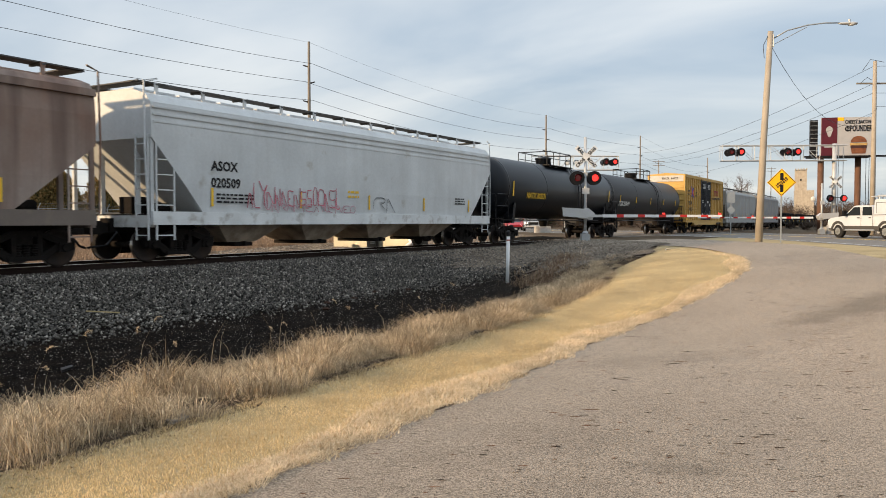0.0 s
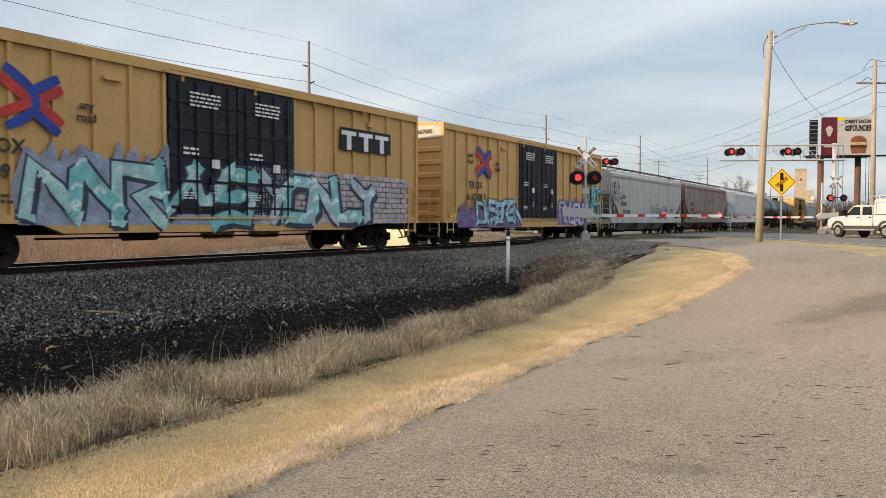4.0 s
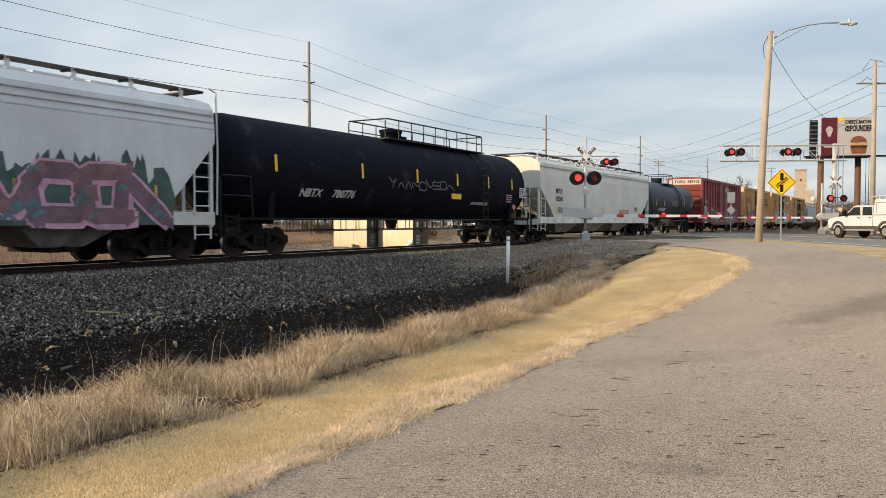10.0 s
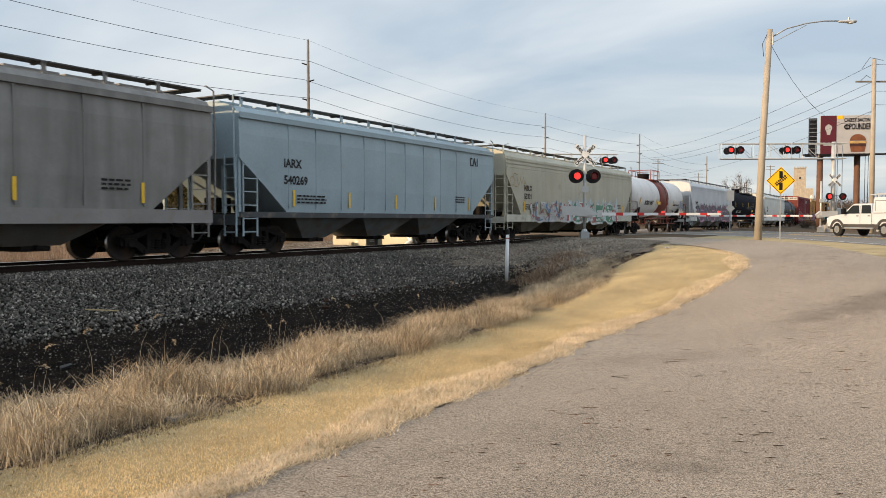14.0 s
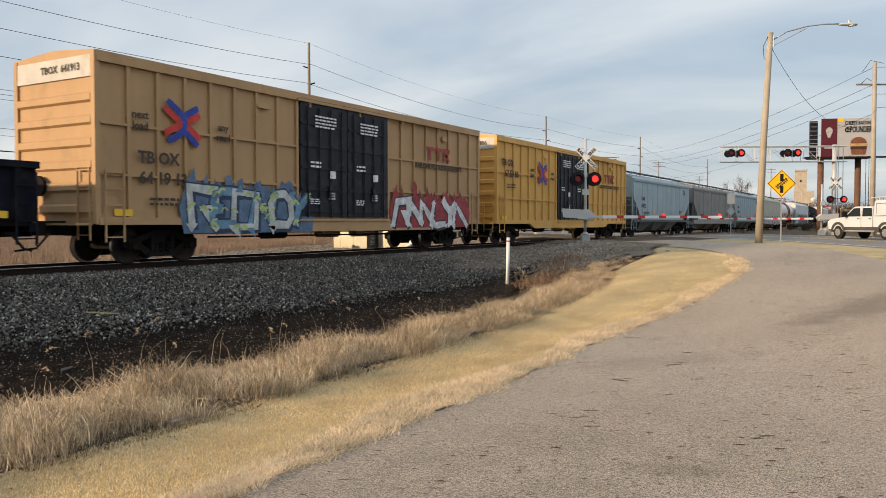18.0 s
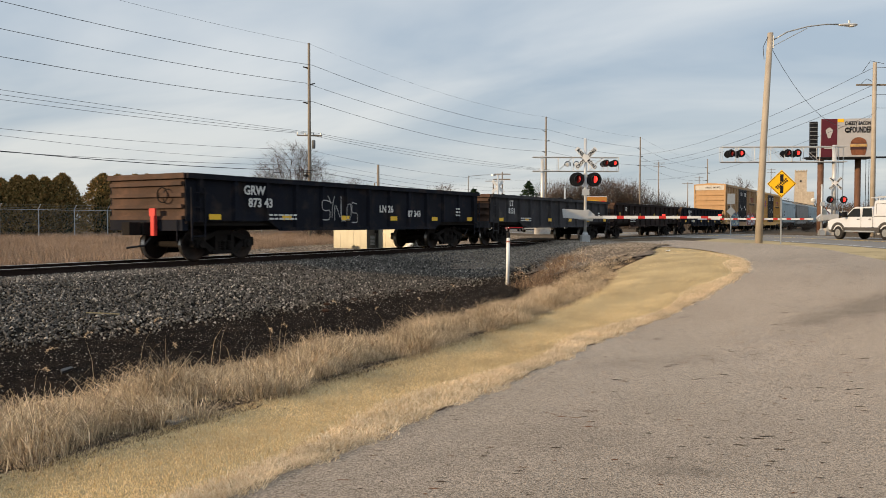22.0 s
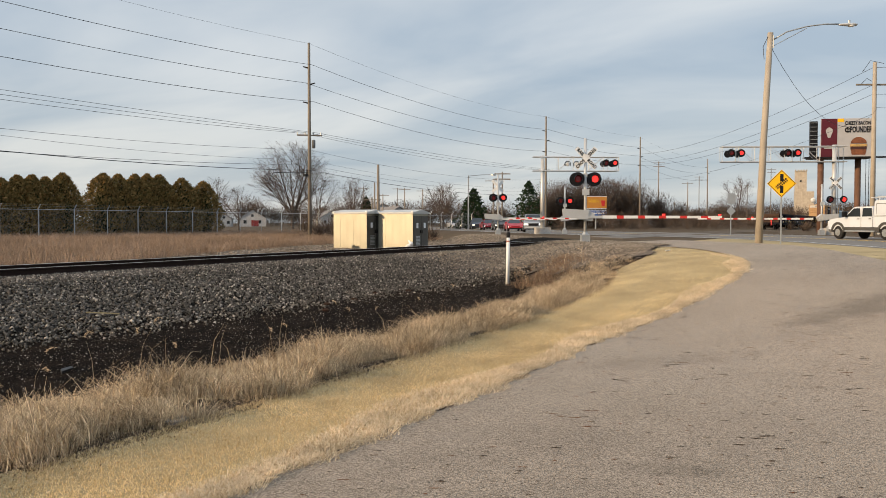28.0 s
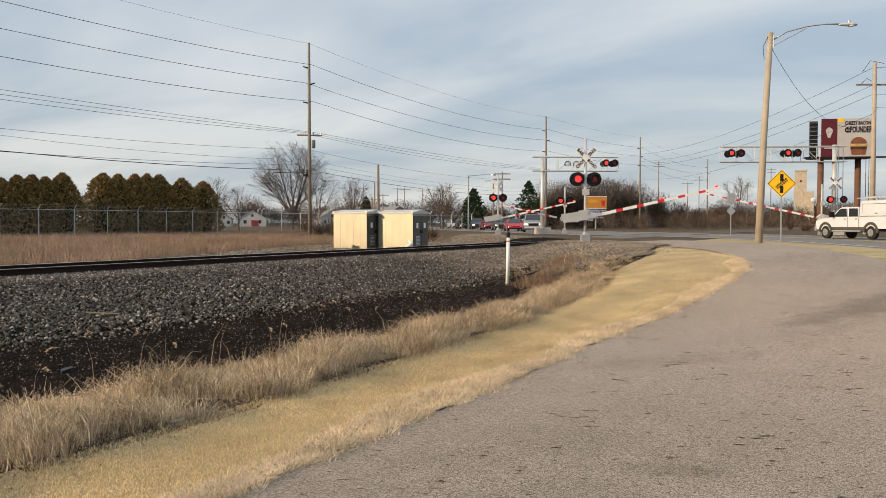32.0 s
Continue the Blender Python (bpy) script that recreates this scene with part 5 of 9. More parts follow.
def chevron_logo(car, x, z, y, s=1.0):
    """A plain emblem: red and blue bands crossing, s across."""
    red, blue = paint((0.5, 0.045, 0.035)), paint((0.03, 0.06, 0.34))
    for mm, pts in ((red, ((-0.49, 0.32), (-0.1, 0.05), (-0.02, 0.0), (-0.1, -0.05), (-0.49, -0.24))), (blue, ((-0.4, 0.48), (-0.02, 0.22), (0.08, 0.0), (-0.02, -0.22), (-0.38, -0.42))),
                    (blue, ((0.1, 0.22), (0.42, 0.4))), (red, ((0.16, 0.06), (0.48, 0.23))), (red, ((0.16, -0.06), (0.48, -0.3))), (blue, ((0.1, -0.21), (0.42, -0.46)))):
        sh = Shape()
        ribbon(sh, [(x + u * s, z + v * s * 0.98) for u, v in pts], 0.16 * s, y - 0.008)
        part("emblem_band", sh, mm, car, "red or blue emblem band")


TB_PLAIN = ((1.2, 3.5), (2.5, 3.55, 0.95), (3.9, 3.45), (1.75, 2.6), (1.9, 2.1))
TB_BIG = ((1.2, 3.5), (2.5, 3.55, 1.1), (3.9, 3.45), (1.75, 2.6), (1.9, 2.1))
TB_WIDE = ((2.2, 3.7), (3.45, 3.57, 1.35), (4.75, 3.5), (2.66, 2.57), (2.75, 2.04))
TB_HIGH = ((3.86, 3.5), (5.1, 3.5, 1.1), (6.4, 3.45), (1.05, 3.8), (1.5, 3.3))


def tbox(u, L, col, number, layout=TB_PLAIN, emblem=True, **kw):
    """Yellow pool boxcar; layout: places of the two slogans, the emblem, the mark and the number, from the rear end."""
    car, y, m = boxcar(u, L, col, kw.pop("label"), M_DOORBLACK, **kw)
    h, yy = L / 2, y - 0.08
    (ax, az), (ex, ez, es), (bx, bz), (tx, tz), (nx, nz) = layout
    side_text(car, "next\nload", 0.27, -h + ax, az, yy, M_TEXT, "dark painted words")
    side_text(car, "any\nroad", 0.27, -h + bx, bz, yy, M_TEXT, "dark painted words")
    chevron_logo(car, -h + ex, ez, yy - 0.005, es)
    side_text(car, "TB OX", 0.42, -h + tx, tz, yy, M_TEXT)
    side_text(car, number, 0.42, -h + nx, nz, yy, M_TEXT)
    if emblem:
        red = paint((0.33, 0.05, 0.045))
        for k in range(3):
            cx = h - 4.1 + k * 0.62
            em = Shape().box((cx, yy - 0.005, 3.9), (0.56, 0.006, 0.13))
            if k < 2:
                em.box((cx, yy - 0.005, 3.66), (0.15, 0.006, 0.4))
            else:
                em.bar((cx - 0.2, yy - 0.008, 3.86), (cx + 0.24, yy - 0.008, 3.47), 0.006, 0.13).bar((cx + 0.2, yy - 0.008, 3.86), (cx - 0.24, yy - 0.008, 3.47), 0.006, 0.13)
            part("emblem", em, red, car, "dark red block emblem")
        side_text(car, "RAILCAR POOLING EXPERTS", 0.28, h - 3.4, 3.2, yy, M_TEXT)
    writing("lettering", "TBOX  " + number.replace(" ", ""), 0.24, M_TEXT, car, pose(-h - 0.04, -0.3, 4.65, 0, 0, -90), "painted lettering")
    part("reflector", Shape().box((-h + 0.7, yy, 1.25), (0.5, 0.006, 0.16)), M_YELLOW, car, "yellow reflective strip")
    bars(car, -h + nx, nz - 0.5, yy, 0.9, 0.25, 2, M_TEXT)
    return car, yy - 0.005


# --- tank car ---
def tank(u, L, r, col, label, zc=2.68, rail_col=M_BLACK, gloss=0.35, dome=1.0, band=None, side_rail=False, upper=None, dirt=(0.05, 0.05, 0.05), dirt_amount=0.3, walk_w=3.2, plat=None, lad=1.6):
    car = thing("tank_car", label, "railcar", "train", pose(u, TRACK_Y, RAIL_Z))
    TRAIN.append((car, u))
    m = mat("tank_paint", col, gloss, var=0.12, scale=0.5, fine=12, dirt=dirt, dirt_amount=dirt_amount, bump=0.04, streak=0.12, streak_col=tuple(c * 0.5 for c in col))
    h = L / 2
    prof = [(-h, 0.02)] + [(-h + 0.75 * (1 - math.cos(a)), r * math.sin(a)) for a in np.linspace(0.25, math.pi / 2, 7)]
    prof += [(-o, q) for o, q in reversed(prof)]
    part("shell", Shape().lathe((0, 0, zc), "x", prof, 40), m, car, "", True)
    for x in (-h + 0.8, -h * 0.35, h * 0.35, h - 0.8):
        part("weld_band", Shape().lathe((x, 0, zc), "x", [(-0.04, r + 0.006), (0.04, r + 0.006)], 40), m, car, "", True)
    if band:
        part("red_band", Shape().lathe((0.55, 0, zc), "x", [(-1.25, r + 0.012), (1.25, r + 0.012)], 40), mat("band_paint", band, 0.5, var=0.15, dirt=(0.12, 0.04, 0.03)), car, "wide rust-red band", True)
    part("manway", Shape().lathe((0, 0, zc + r - 0.05), "z", [(0, 0.42), (0.3, 0.42), (0.34, 0.46), (0.44, 0.46), (0.47, 0.3)], 18), m if band is None else M_STEEL, car, "raised manway", True)
    part("valve_box", Shape().box((0.9, 0.2, zc + r + 0.08), (0.5, 0.4, 0.3)), M_STEEL, car)
    # platform and railings on top
    z0 = zc + r - 0.12
    a, b = plat or (-walk_w * 0.45 * dome, walk_w * 0.62 * dome)
    for sy in (-1, 1):
        yy = sy * 0.85
        rail = part("railing", Shape().tube([(a, yy, z0), (a, yy, z0 + 0.66), (a + 0.1, yy, z0 + 0.76), (b - 0.1, yy, z0 + 0.76), (b, yy, z0 + 0.66), (b, yy, z0)], 0.028, 6), rail_col, car, "tubular safety railing")
        part("middle_rail", Shape().tube([(a, yy, z0 + 0.4), (b, yy, z0 + 0.4)], 0.02, 6), rail_col, rail)
        for x in np.arange(a + 0.9, b, 0.9):
            part("post", Shape().tube([(x, yy, z0 - 0.05), (x, yy, z0 + 0.76)], 0.022, 6), rail_col, rail)
    for x in (a, b):
        part("end_rail", Shape().tube([(x, -0.85, z0 + 0.74), (x, 0.85, z0 + 0.74)], 0.028, 6), rail_col, car)
    part("platform", Shape().box(((a + b) / 2, 0.78, z0 + 0.02), (b - a, 0.4, 0.04)).box(((a + b) / 2, -0.78, z0 + 0.02), (b - a, 0.4, 0.04)), rail_col, car, "top platform")
    for sy in (-1, 1):
        n, s = 10, Shape()
        for k in (-0.22, 0.22):
            pts = [(lad + k, sy * (r + 0.1) * math.cos(t), zc + (r + 0.1) * math.sin(t)) for t in np.linspace(math.pi / 2 - 0.5, 0, 7)] + [(lad + k, sy * (r + 0.12), 0.75)]
            s.tube(pts, 0.025, 6)
        for t in np.linspace(math.pi / 2 - 0.5, 0, 6):
            s.bar((lad - 0.22, sy * (r + 0.1) * math.cos(t), zc + (r + 0.1) * math.sin(t)), (lad + 0.22, sy * (r + 0.1) * math.cos(t), zc + (r + 0.1) * math.sin(t)), 0.03)
        for z in np.arange(0.85, zc, 0.36):
            s.bar((lad - 0.22, sy * (r + 0.12), z), (lad + 0.22, sy * (r + 0.12), z), 0.03)
        part("ladder", s, rail_col, car, "side ladder")
    lowm = m if sum(col) < 0.9 else M_STEEL
    for sx in (-1, 1):
        part("saddle", Shape().prism([(-1.25, 0.95), (1.25, 0.95), (1.35, zc - 0.75), (0.7, zc - r + 0.1), (-0.7, zc - r + 0.1), (-1.35, zc - 0.75)], "x", sx * (h - 1.7) - 0.12, sx * (h - 1.7) + 0.12), lowm, car, "bolster saddle")
        part("stub_sill", Shape().box((sx * (h - 0.8), 0, 0.95), (3.2, 0.5, 0.42)), M_STEEL, car)
        part("end_platform", Shape().box((sx * (h + 0.15), 0, 1.16), (0.7, 2.9, 0.05)).box((sx * (h - 1.2), -1.35, 1.1), (2.6, 0.3, 0.05)).box((sx * (h - 1.2), 1.35, 1.1), (2.6, 0.3, 0.05)), M_STEEL, car)
        er = Shape().tube([(sx * (h + 0.45), -1.4, 0.6), (sx * (h + 0.45), -1.4, 2.2), (sx * (h + 0.45), -1.3, 2.3), (sx * (h + 0.45), 1.3, 2.3), (sx * (h + 0.45), 1.4, 2.2), (sx * (h + 0.45), 1.4, 0.6)], 0.028, 6)
        er.tube([(sx * (h + 0.4), -1.45, 2.3), (sx * (h - 0.6), -1.5, 2.3), (sx * (h - 0.7), -1.5, 1.1)], 0.028, 6).tube([(sx * (h + 0.4), -1.45, 1.75), (sx * (h - 0.65), -1.5, 1.75)], 0.02, 6)
        part("end_railing", er, rail_col, car)
        ladder(car, sx * (h + 0.1), -1.48, 0.5, 1.25, 0.5, M_STEEL)
    for sy in (-1, 1):
        s = Shape().tube([(-h + 2.2, sy * 1.2, 1.1), (h - 2.2, sy * 1.2, 1.1)], 0.03, 6)
        if side_rail:
            s.tube([(-h + 2.4, sy * 1.2, 0.72), (h - 2.4, sy * 1.2, 0.72)], 0.02, 6)
            for x in np.arange(-h + 2.6, h - 2.4, 0.85):
                s.tube([(x, sy * 1.2, 0.72), (x, sy * 1.2, 1.1)], 0.018, 5)
        part("side_rail", s, rail_col, car)
    part("bottom_outlet", Shape().lathe((0, 0, 0.75), "z", [(0, 0.18), (0.3, 0.25), (0.5, 0.4)], 12), M_STEEL, car, "", True)
    trucks(car, h - 1.5)
    couplers(car, h + 0.4)

    def on_side(z):
        """The shell's outermost place at height z on the near side."""
        return -math.sqrt(max(0.01, (r + 0.016) ** 2 - (z - zc) ** 2))
    return car, on_side


def tank_text(car, on_side, text, size, x, z, material, zc=2.68):
    y = on_side(z)
    tilt = math.degrees(math.atan2(z - zc, -y))
    writing("lettering", text, size, material, car, pose(x, y - 0.008, z, -tilt), "painted lettering")


def tank_patch(car, r, x0, x1, low, high, col, label, zc=2.68, ragged=0.12):
    """A repainted or rusty area on the near side of a shell, between two heights."""
    rng = random.Random(int(x0 * 50))
    n, k, vs = 14, 8, []
    a0, a1 = math.asin((low - zc) / r), math.asin((high - zc) / r)
    for i in range(n + 1):
        e0, e1 = rng.uniform(-ragged, ragged) * 0.3, rng.uniform(-ragged, ragged) * 0.3
        pull = 0.3 * (abs(i / n * 2 - 1) ** 6)
        for j in range(k + 1):
            a = (a0 + pull + e0) + (a1 - pull - a0 + e1 - e0) * j / k
            vs.append((x0 + (x1 - x0) * i / n, -(r + 0.007) * math.cos(a), zc + (r + 0.007) * math.sin(a)))
    sh = Shape().add(vs, [(i * (k + 1) + j, i * (k + 1) + j + 1, (i + 1) * (k + 1) + j + 1, (i + 1) * (k + 1) + j) for i in range(n) for j in range(k)])
    part("paint_patch", sh, paint(col), car, label, True)


def tank_stripes(car, on_side, xs, z, h=0.45, zc=2.68):
    for x in xs:
        y = on_side(z)
        o = part("reflector", Shape().box((0, 0, 0), (0.1, 0.014, h)), M_YELLOW, car, "yellow reflective strip")
        o.matrix_basis = pose(x, y - 0.004, z, -math.degrees(math.atan2(z - zc, -y)))


# --- gondola ---
def gondola(u, L, col, label, lines=(), posts=13, rust=None, marks=True, zt=2.25, yel=6):
    car = thing("gondola_car", label, "railcar", "train", pose(u, TRACK_Y, RAIL_Z))
    TRAIN.append((car, u))
    m = mat("gondola_paint", col, 0.9, var=0.22, scale=0.7, fine=14, dirt=rust or (0.045, 0.033, 0.027), dirt_amount=0.45, streak=0.25, streak_col=(0.022, 0.018, 0.015))
    me = mat("gondola_end", (0.085, 0.048, 0.033), 0.85, var=0.4, dirt=(0.04, 0.028, 0.022), dirt_amount=0.6, streak=0.4, streak_col=(0.03, 0.022, 0.018))
    h, y, zb = L / 2, 1.48, 0.78
    part("floor", Shape().box((0, 0, 1.0), (L - 0.1, 2 * y - 0.1, 0.12)), M_STEEL, car)
    for sy in (-1, 1):
        poly = [(-h, zt), (-h, zb + 0.28), (-h + 3.1, zb + 0.28), (-h + 3.6, zb), (h - 3.6, zb), (h - 3.1, zb + 0.28), (h, zb + 0.28), (h, zt)]
        part("side_wall", Shape().prism(poly, "y", sy * y - 0.03, sy * y + 0.03), m, car, "ribbed steel side")
        part("top_chord", Shape().box((0, sy * (y + 0.05), zt), (L + 0.05, 0.2, 0.14)), m, car)
        part("bottom_chord", Shape().box((0, sy * (y + 0.05), zb + 0.05), (L - 7.2, 0.12, 0.1)), m, car)
        for i in range(posts):
            x = -h + 0.45 + (L - 0.9) * i / (posts - 1)
            z0 = zb + 0.3 if abs(x) > h - 3.2 else zb
            part("side_post", Shape().prism([(x - 0.11, sy * (y + 0.03)), (x - 0.06, sy * (y + 0.13)), (x + 0.06, sy * (y + 0.13)), (x + 0.11, sy * (y + 0.03))], "z", z0, zt - 0.06), m, car)
    for sx in (-1, 1):
        part("end_wall", Shape().box((sx * (h - 0.03), 0, (zt + 1.0) / 2), (0.06, 2 * y, zt - 1.0)), me, car, "rust-brown steel end")
        for k in range(4):
            part("end_rib", Shape().box((sx * (h + 0.03), 0, 1.15 + k * 0.3), (0.12, 2 * y - 0.1, 0.1)), me, car)
        part("end_chord", Shape().box((sx * h, 0, zt), (0.18, 2 * y + 0.1, 0.14)), me, car)
        part("end_sill", Shape().box((sx * (h - 0.02), 0, 0.96), (0.2, 2.9, 0.3)), m, car)
        ladder(car, sx * (h - 0.3), -y - 0.16, 0.55, zt - 0.3, 0.45, m)
        part("draft_sill", Shape().box((sx * (h - 1.0), 0, 0.86), (2.6, 0.45, 0.34)), M_STEEL, car)
        part("brake_wheel", Shape().tube([(sx * (h + 0.12), -0.75 + 0.2 * math.cos(t), 1.75 + 0.2 * math.sin(t)) for t in np.linspace(0, 2 * math.pi, 15)], 0.018, 5), M_STEEL, car)
        part("hand_rail", Shape().tube([(sx * (h + 0.12), -1.3, 0.5), (sx * (h + 0.12), -1.3, 1.1)], 0.02, 6), m, car)
    trucks(car, h - 1.75)
    couplers(car, h)
    fy = -y - 0.034
    xs = [-h + 0.9 + k * (L - 1.8) / max(1, yel - 1) for k in range(yel)]
    for x in xs:
        part("reflector", Shape().box((x, fy - 0.1, zb + 0.4), (0.42, 0.006, 0.15)), M_YELLOW, car, "yellow reflective strip")
    for t, size, x, z in lines:
        side_text(car, t, size, x, z, fy - 0.1, M_TEXTW, "white stencilled letters")
    bars(car, -h + 3.6, 1.25, fy - 0.1, 1.2, 0.22, 2, M_TEXTW)
    bars(car, h - 1.9, 1.6, fy - 0.1, 0.35, 0.4, 3, M_TEXTW)
    return car, fy - 0.1


# --- the consist, front to rear ---
for i, (uu, cc) in enumerate(((92.9, (0.3, 0.31, 0.31)), (112.3, (0.2, 0.2, 0.21)))):
    hopper(uu, 17.6, cc, cc, "dusty grey covered hopper wagon", seams=0, rust=0.6)
for uu in (131, 148.5, 166, 183.5, 201):
    gondola(uu, 16.0, (0.012, 0.011, 0.011), "black open gondola wagon", posts=9, yel=4)
tbox(74.8, 15.4, (0.5, 0.31, 0.085), "6 61 23", label="mustard-yellow boxcar with black plug doors")
tk, sd = tank(57.2, 18.2, 1.5, (0.02, 0.02, 0.022), "glossy black tank wagon with top railing", gloss=0.45, dirt_amount=0.1)
tank_text(tk, sd, "TCIX 250491", 0.42, -6.0, 2.2, M_TEXTW)
tank_stripes(tk, sd, (-7, -3.5, 0, 3.5, 7), 2.5)
tk, sd = tank(41.1, 16.4, 1.5, (0.008, 0.01, 0.014), "glossy black tank wagon with top railing, mirroring the sky", gloss=0.34, dirt=(0.02, 0.021, 0.024), dirt_amount=0.1)
tank_text(tk, sd, "NATX 303331", 0.4, -4.2, 2.3, M_YELLOW)
tank_stripes(tk, sd, (-7, 6.8), 2.6, 0.7)

# bay_col is warm and light: golden sunlight on the bays painted in
car, y = hopper(22.3, 18.2, (0.55, 0.57, 0.575), (0.62, 0.64, 0.64), "pale grey covered hopper wagon with red graffiti scribble", [("ASOX", 0.36, -6.7, 2.5), ("020509", 0.36, -6.65, 2.05)], cut=1.7, cut_z=3.1, bays=4, streak=0.1, rust=0.15, bay_col=(0.5, 0.42, 0.33))
graffiti(car, -5.9, -1.6, 1.35, 2.15, y, [(0.45, 0.1, 0.13), (0.5, 0.14, 0.18)], 4, 15, False, 0.035, label="thin red spray-painted scribble")
graffiti(car, -5.2, -0.8, 1.25, 1.6, y, [(0.45, 0.25, 0.28), (0.5, 0.28, 0.32)], 5, 14, False, 0.03, label="thin pink spray-painted scribble")
graffiti(car, 0.2, 1.7, 1.35, 2.0, y, [(0.1, 0.1, 0.1), (0.16, 0.17, 0.18)], 9, 2, False, 0.035, label="thin black spray-painted face scribble")
bars(car, -0.9, 2.0, y, 0.6, 0.3, 2, M_YELLOW)

car, y = hopper(3.15, 17.0, (0.22, 0.128, 0.09), (0.16, 0.13, 0.11), "rust-brown grimy covered hopper wagon with a round emblem", [("CGEX", 0.38, -6.0, 2.45), ("1858", 0.38, -6.0, 2.0)], bays=3, cove=False, streak=0.75, streak_col=(0.09, 0.055, 0.042), dirt=(0.2, 0.1, 0.065), rust=0.5, second=(0.34, 0.285, 0.25), stain=0.4)
part("emblem", Shape().lathe((1.15, y - 0.004, 2.95), "y", [(-0.006, 0.4), (0.006, 0.4)], 24), paint((0.3, 0.28, 0.24)), car, "round pale emblem")
part("emblem", Shape().lathe((1.15, y - 0.012, 2.9), "y", [(-0.006, 0.28), (0.006, 0.28)], 24), paint((0.08, 0.14, 0.08)), car, "green centre of the round emblem")
graffiti(car, -5.2, 3.4, 1.45, 2.0, y, [(0.05, 0.05, 0.05), (0.06, 0.05, 0.05)], 12, 14, False, 0.05, label="faint black scribble")

car, y = hopper(-15.4, 17.5, (0.43, 0.43, 0.41), (0.4, 0.4, 0.39), "light grey covered hopper wagon with dark graffiti at both ends", [("CAEX", 0.38, -6.3, 2.6), ("540100", 0.38, -6.25, 2.15)], bays=3, cove=False, seams=9, streak=0.3, streak_col=(0.2, 0.19, 0.17))
graffiti(car, -8.6, -6.9, 2.35, 3.6, y, [(0.05, 0.07, 0.12), (0.3, 0.32, 0.36), (0.02, 0.02, 0.03), (0.5, 0.5, 0.5)], 21, 4)
graffiti(car, 0.2, 4.2, 1.3, 2.15, y, [(0.4, 0.4, 0.42), (0.03, 0.03, 0.06), (0.35, 0.35, 0.4), (0.5, 0.5, 0.5)], 22, 6, True, 0.06)

YEL = (0.56, 0.333, 0.12)
car, y = tbox(-35.3, 18.8, YEL, "6  67 08 5", TB_WIDE, label="yellow-tan boxcar with black doors and blue-purple graffiti", grid=False, n_post=7)
graffiti(car, -8.0, -2.4, 0.78, 1.5, y, [(0.17, 0.13, 0.28), (0.19, 0.15, 0.31)], 30, 9, False, 0.22, (0.17, 0.12, 0.27), label="purple sprayed shade")
graffiti(car, -6.6, -2.3, 0.95, 2.0, y - 0.012, [(0.3, 0.56, 0.62), (0.05, 0.045, 0.09), (0.36, 0.62, 0.66), (0.2, 0.15, 0.32)], 31, 6, True, 0.08)
graffiti(car, -7.7, -6.2, 1.35, 2.1, y, [(0.14, 0.09, 0.07), (0.14, 0.09, 0.07)], 36, 3, False, 0.035, label="thin brown outline scribble")
graffiti(car, 2.8, 7.0, 0.85, 2.1, y, [(0.5, 0.5, 0.62), (0.06, 0.05, 0.16), (0.42, 0.4, 0.58), (0.7, 0.7, 0.8)], 32, 5, True, 0.07, (0.2, 0.13, 0.32))
graffiti(car, 7.1, 9.2, 0.9, 3.2, y, [(0.2, 0.55, 0.55), (0.05, 0.1, 0.14)], 33, 3, True, 0.08)
car, y = tbox(-56.1, 18.8, YEL, "66 09 39", TB_WIDE, False, label="yellow boxcar with a black emblem and large grey-blue mural graffiti", grid=False, n_post=7)
part("emblem", Shape().box((6.1, y - 0.006, 3.75), (2.9, 0.008, 0.75)), M_BLACK, car, "black emblem panel")
for k in range(3):
    part("emblem", Shape().box((5.1 + k * 0.95, y - 0.014, 3.95), (0.8, 0.006, 0.14)).box((5.1 + k * 0.95, y - 0.014, 3.65), (0.24, 0.006, 0.5)), M_WHITE, car, "white block emblem")
wallm = Shape()
for r in range(9):
    for c in range(22):
        x0 = 0.4 + c * 0.38 + (r % 2) * 0.19
        if x0 < 8.9:
            wallm.box((x0, y - 0.008, 1.02 + r * 0.185), (0.34, 0.006, 0.15))
part("painted_wall", wallm, paint((0.42, 0.4, 0.44)), car, "grey painted brick mural")
graffiti(car, -6.0, 0.5, 0.95, 2.5, y, [(0.2, 0.5, 0.5), (0.04, 0.05, 0.08), (0.38, 0.6, 0.58), (0.55, 0.7, 0.7)], 34, 5, True, 0.1, (0.28, 0.32, 0.42))
graffiti(car, 1.0, 6.6, 0.95, 2.45, y - 0.02, [(0.28, 0.58, 0.58), (0.04, 0.05, 0.08), (0.42, 0.52, 0.58), (0.62, 0.78, 0.78)], 35, 4, True, 0.12)
car, y = tbox(-76.7, 18.9, YEL, "67 38 24", label="yellow-tan boxcar with black doors, red and silver graffiti")
graffiti(car, -6.9, -3.0, 0.75, 2.1, y, [(0.36, 0.07, 0.09), (0.5, 0.5, 0.55), (0.36, 0.07, 0.09), (0.04, 0.08, 0.26)], 41, 4, True, 0.05, (0.04, 0.1, 0.3))
graffiti(car, 2.9, 6.7, 0.8, 2.0, y, [(0.62, 0.62, 0.6), (0.03, 0.03, 0.03), (0.52, 0.52, 0.5), (0.7, 0.7, 0.7)], 42, 4, True, 0.07)
RED = (0.2, 0.026, 0.031)
car, y, m = boxcar(-97.7, 18.7, RED, "dark oxide-red boxcar with white scrawled graffiti along its base", None or mat("door_red", (0.175, 0.022, 0.027), 0.55, var=0.15), False, (0.14, 0.026, 0.018), True, n_post=6, stencil=False)
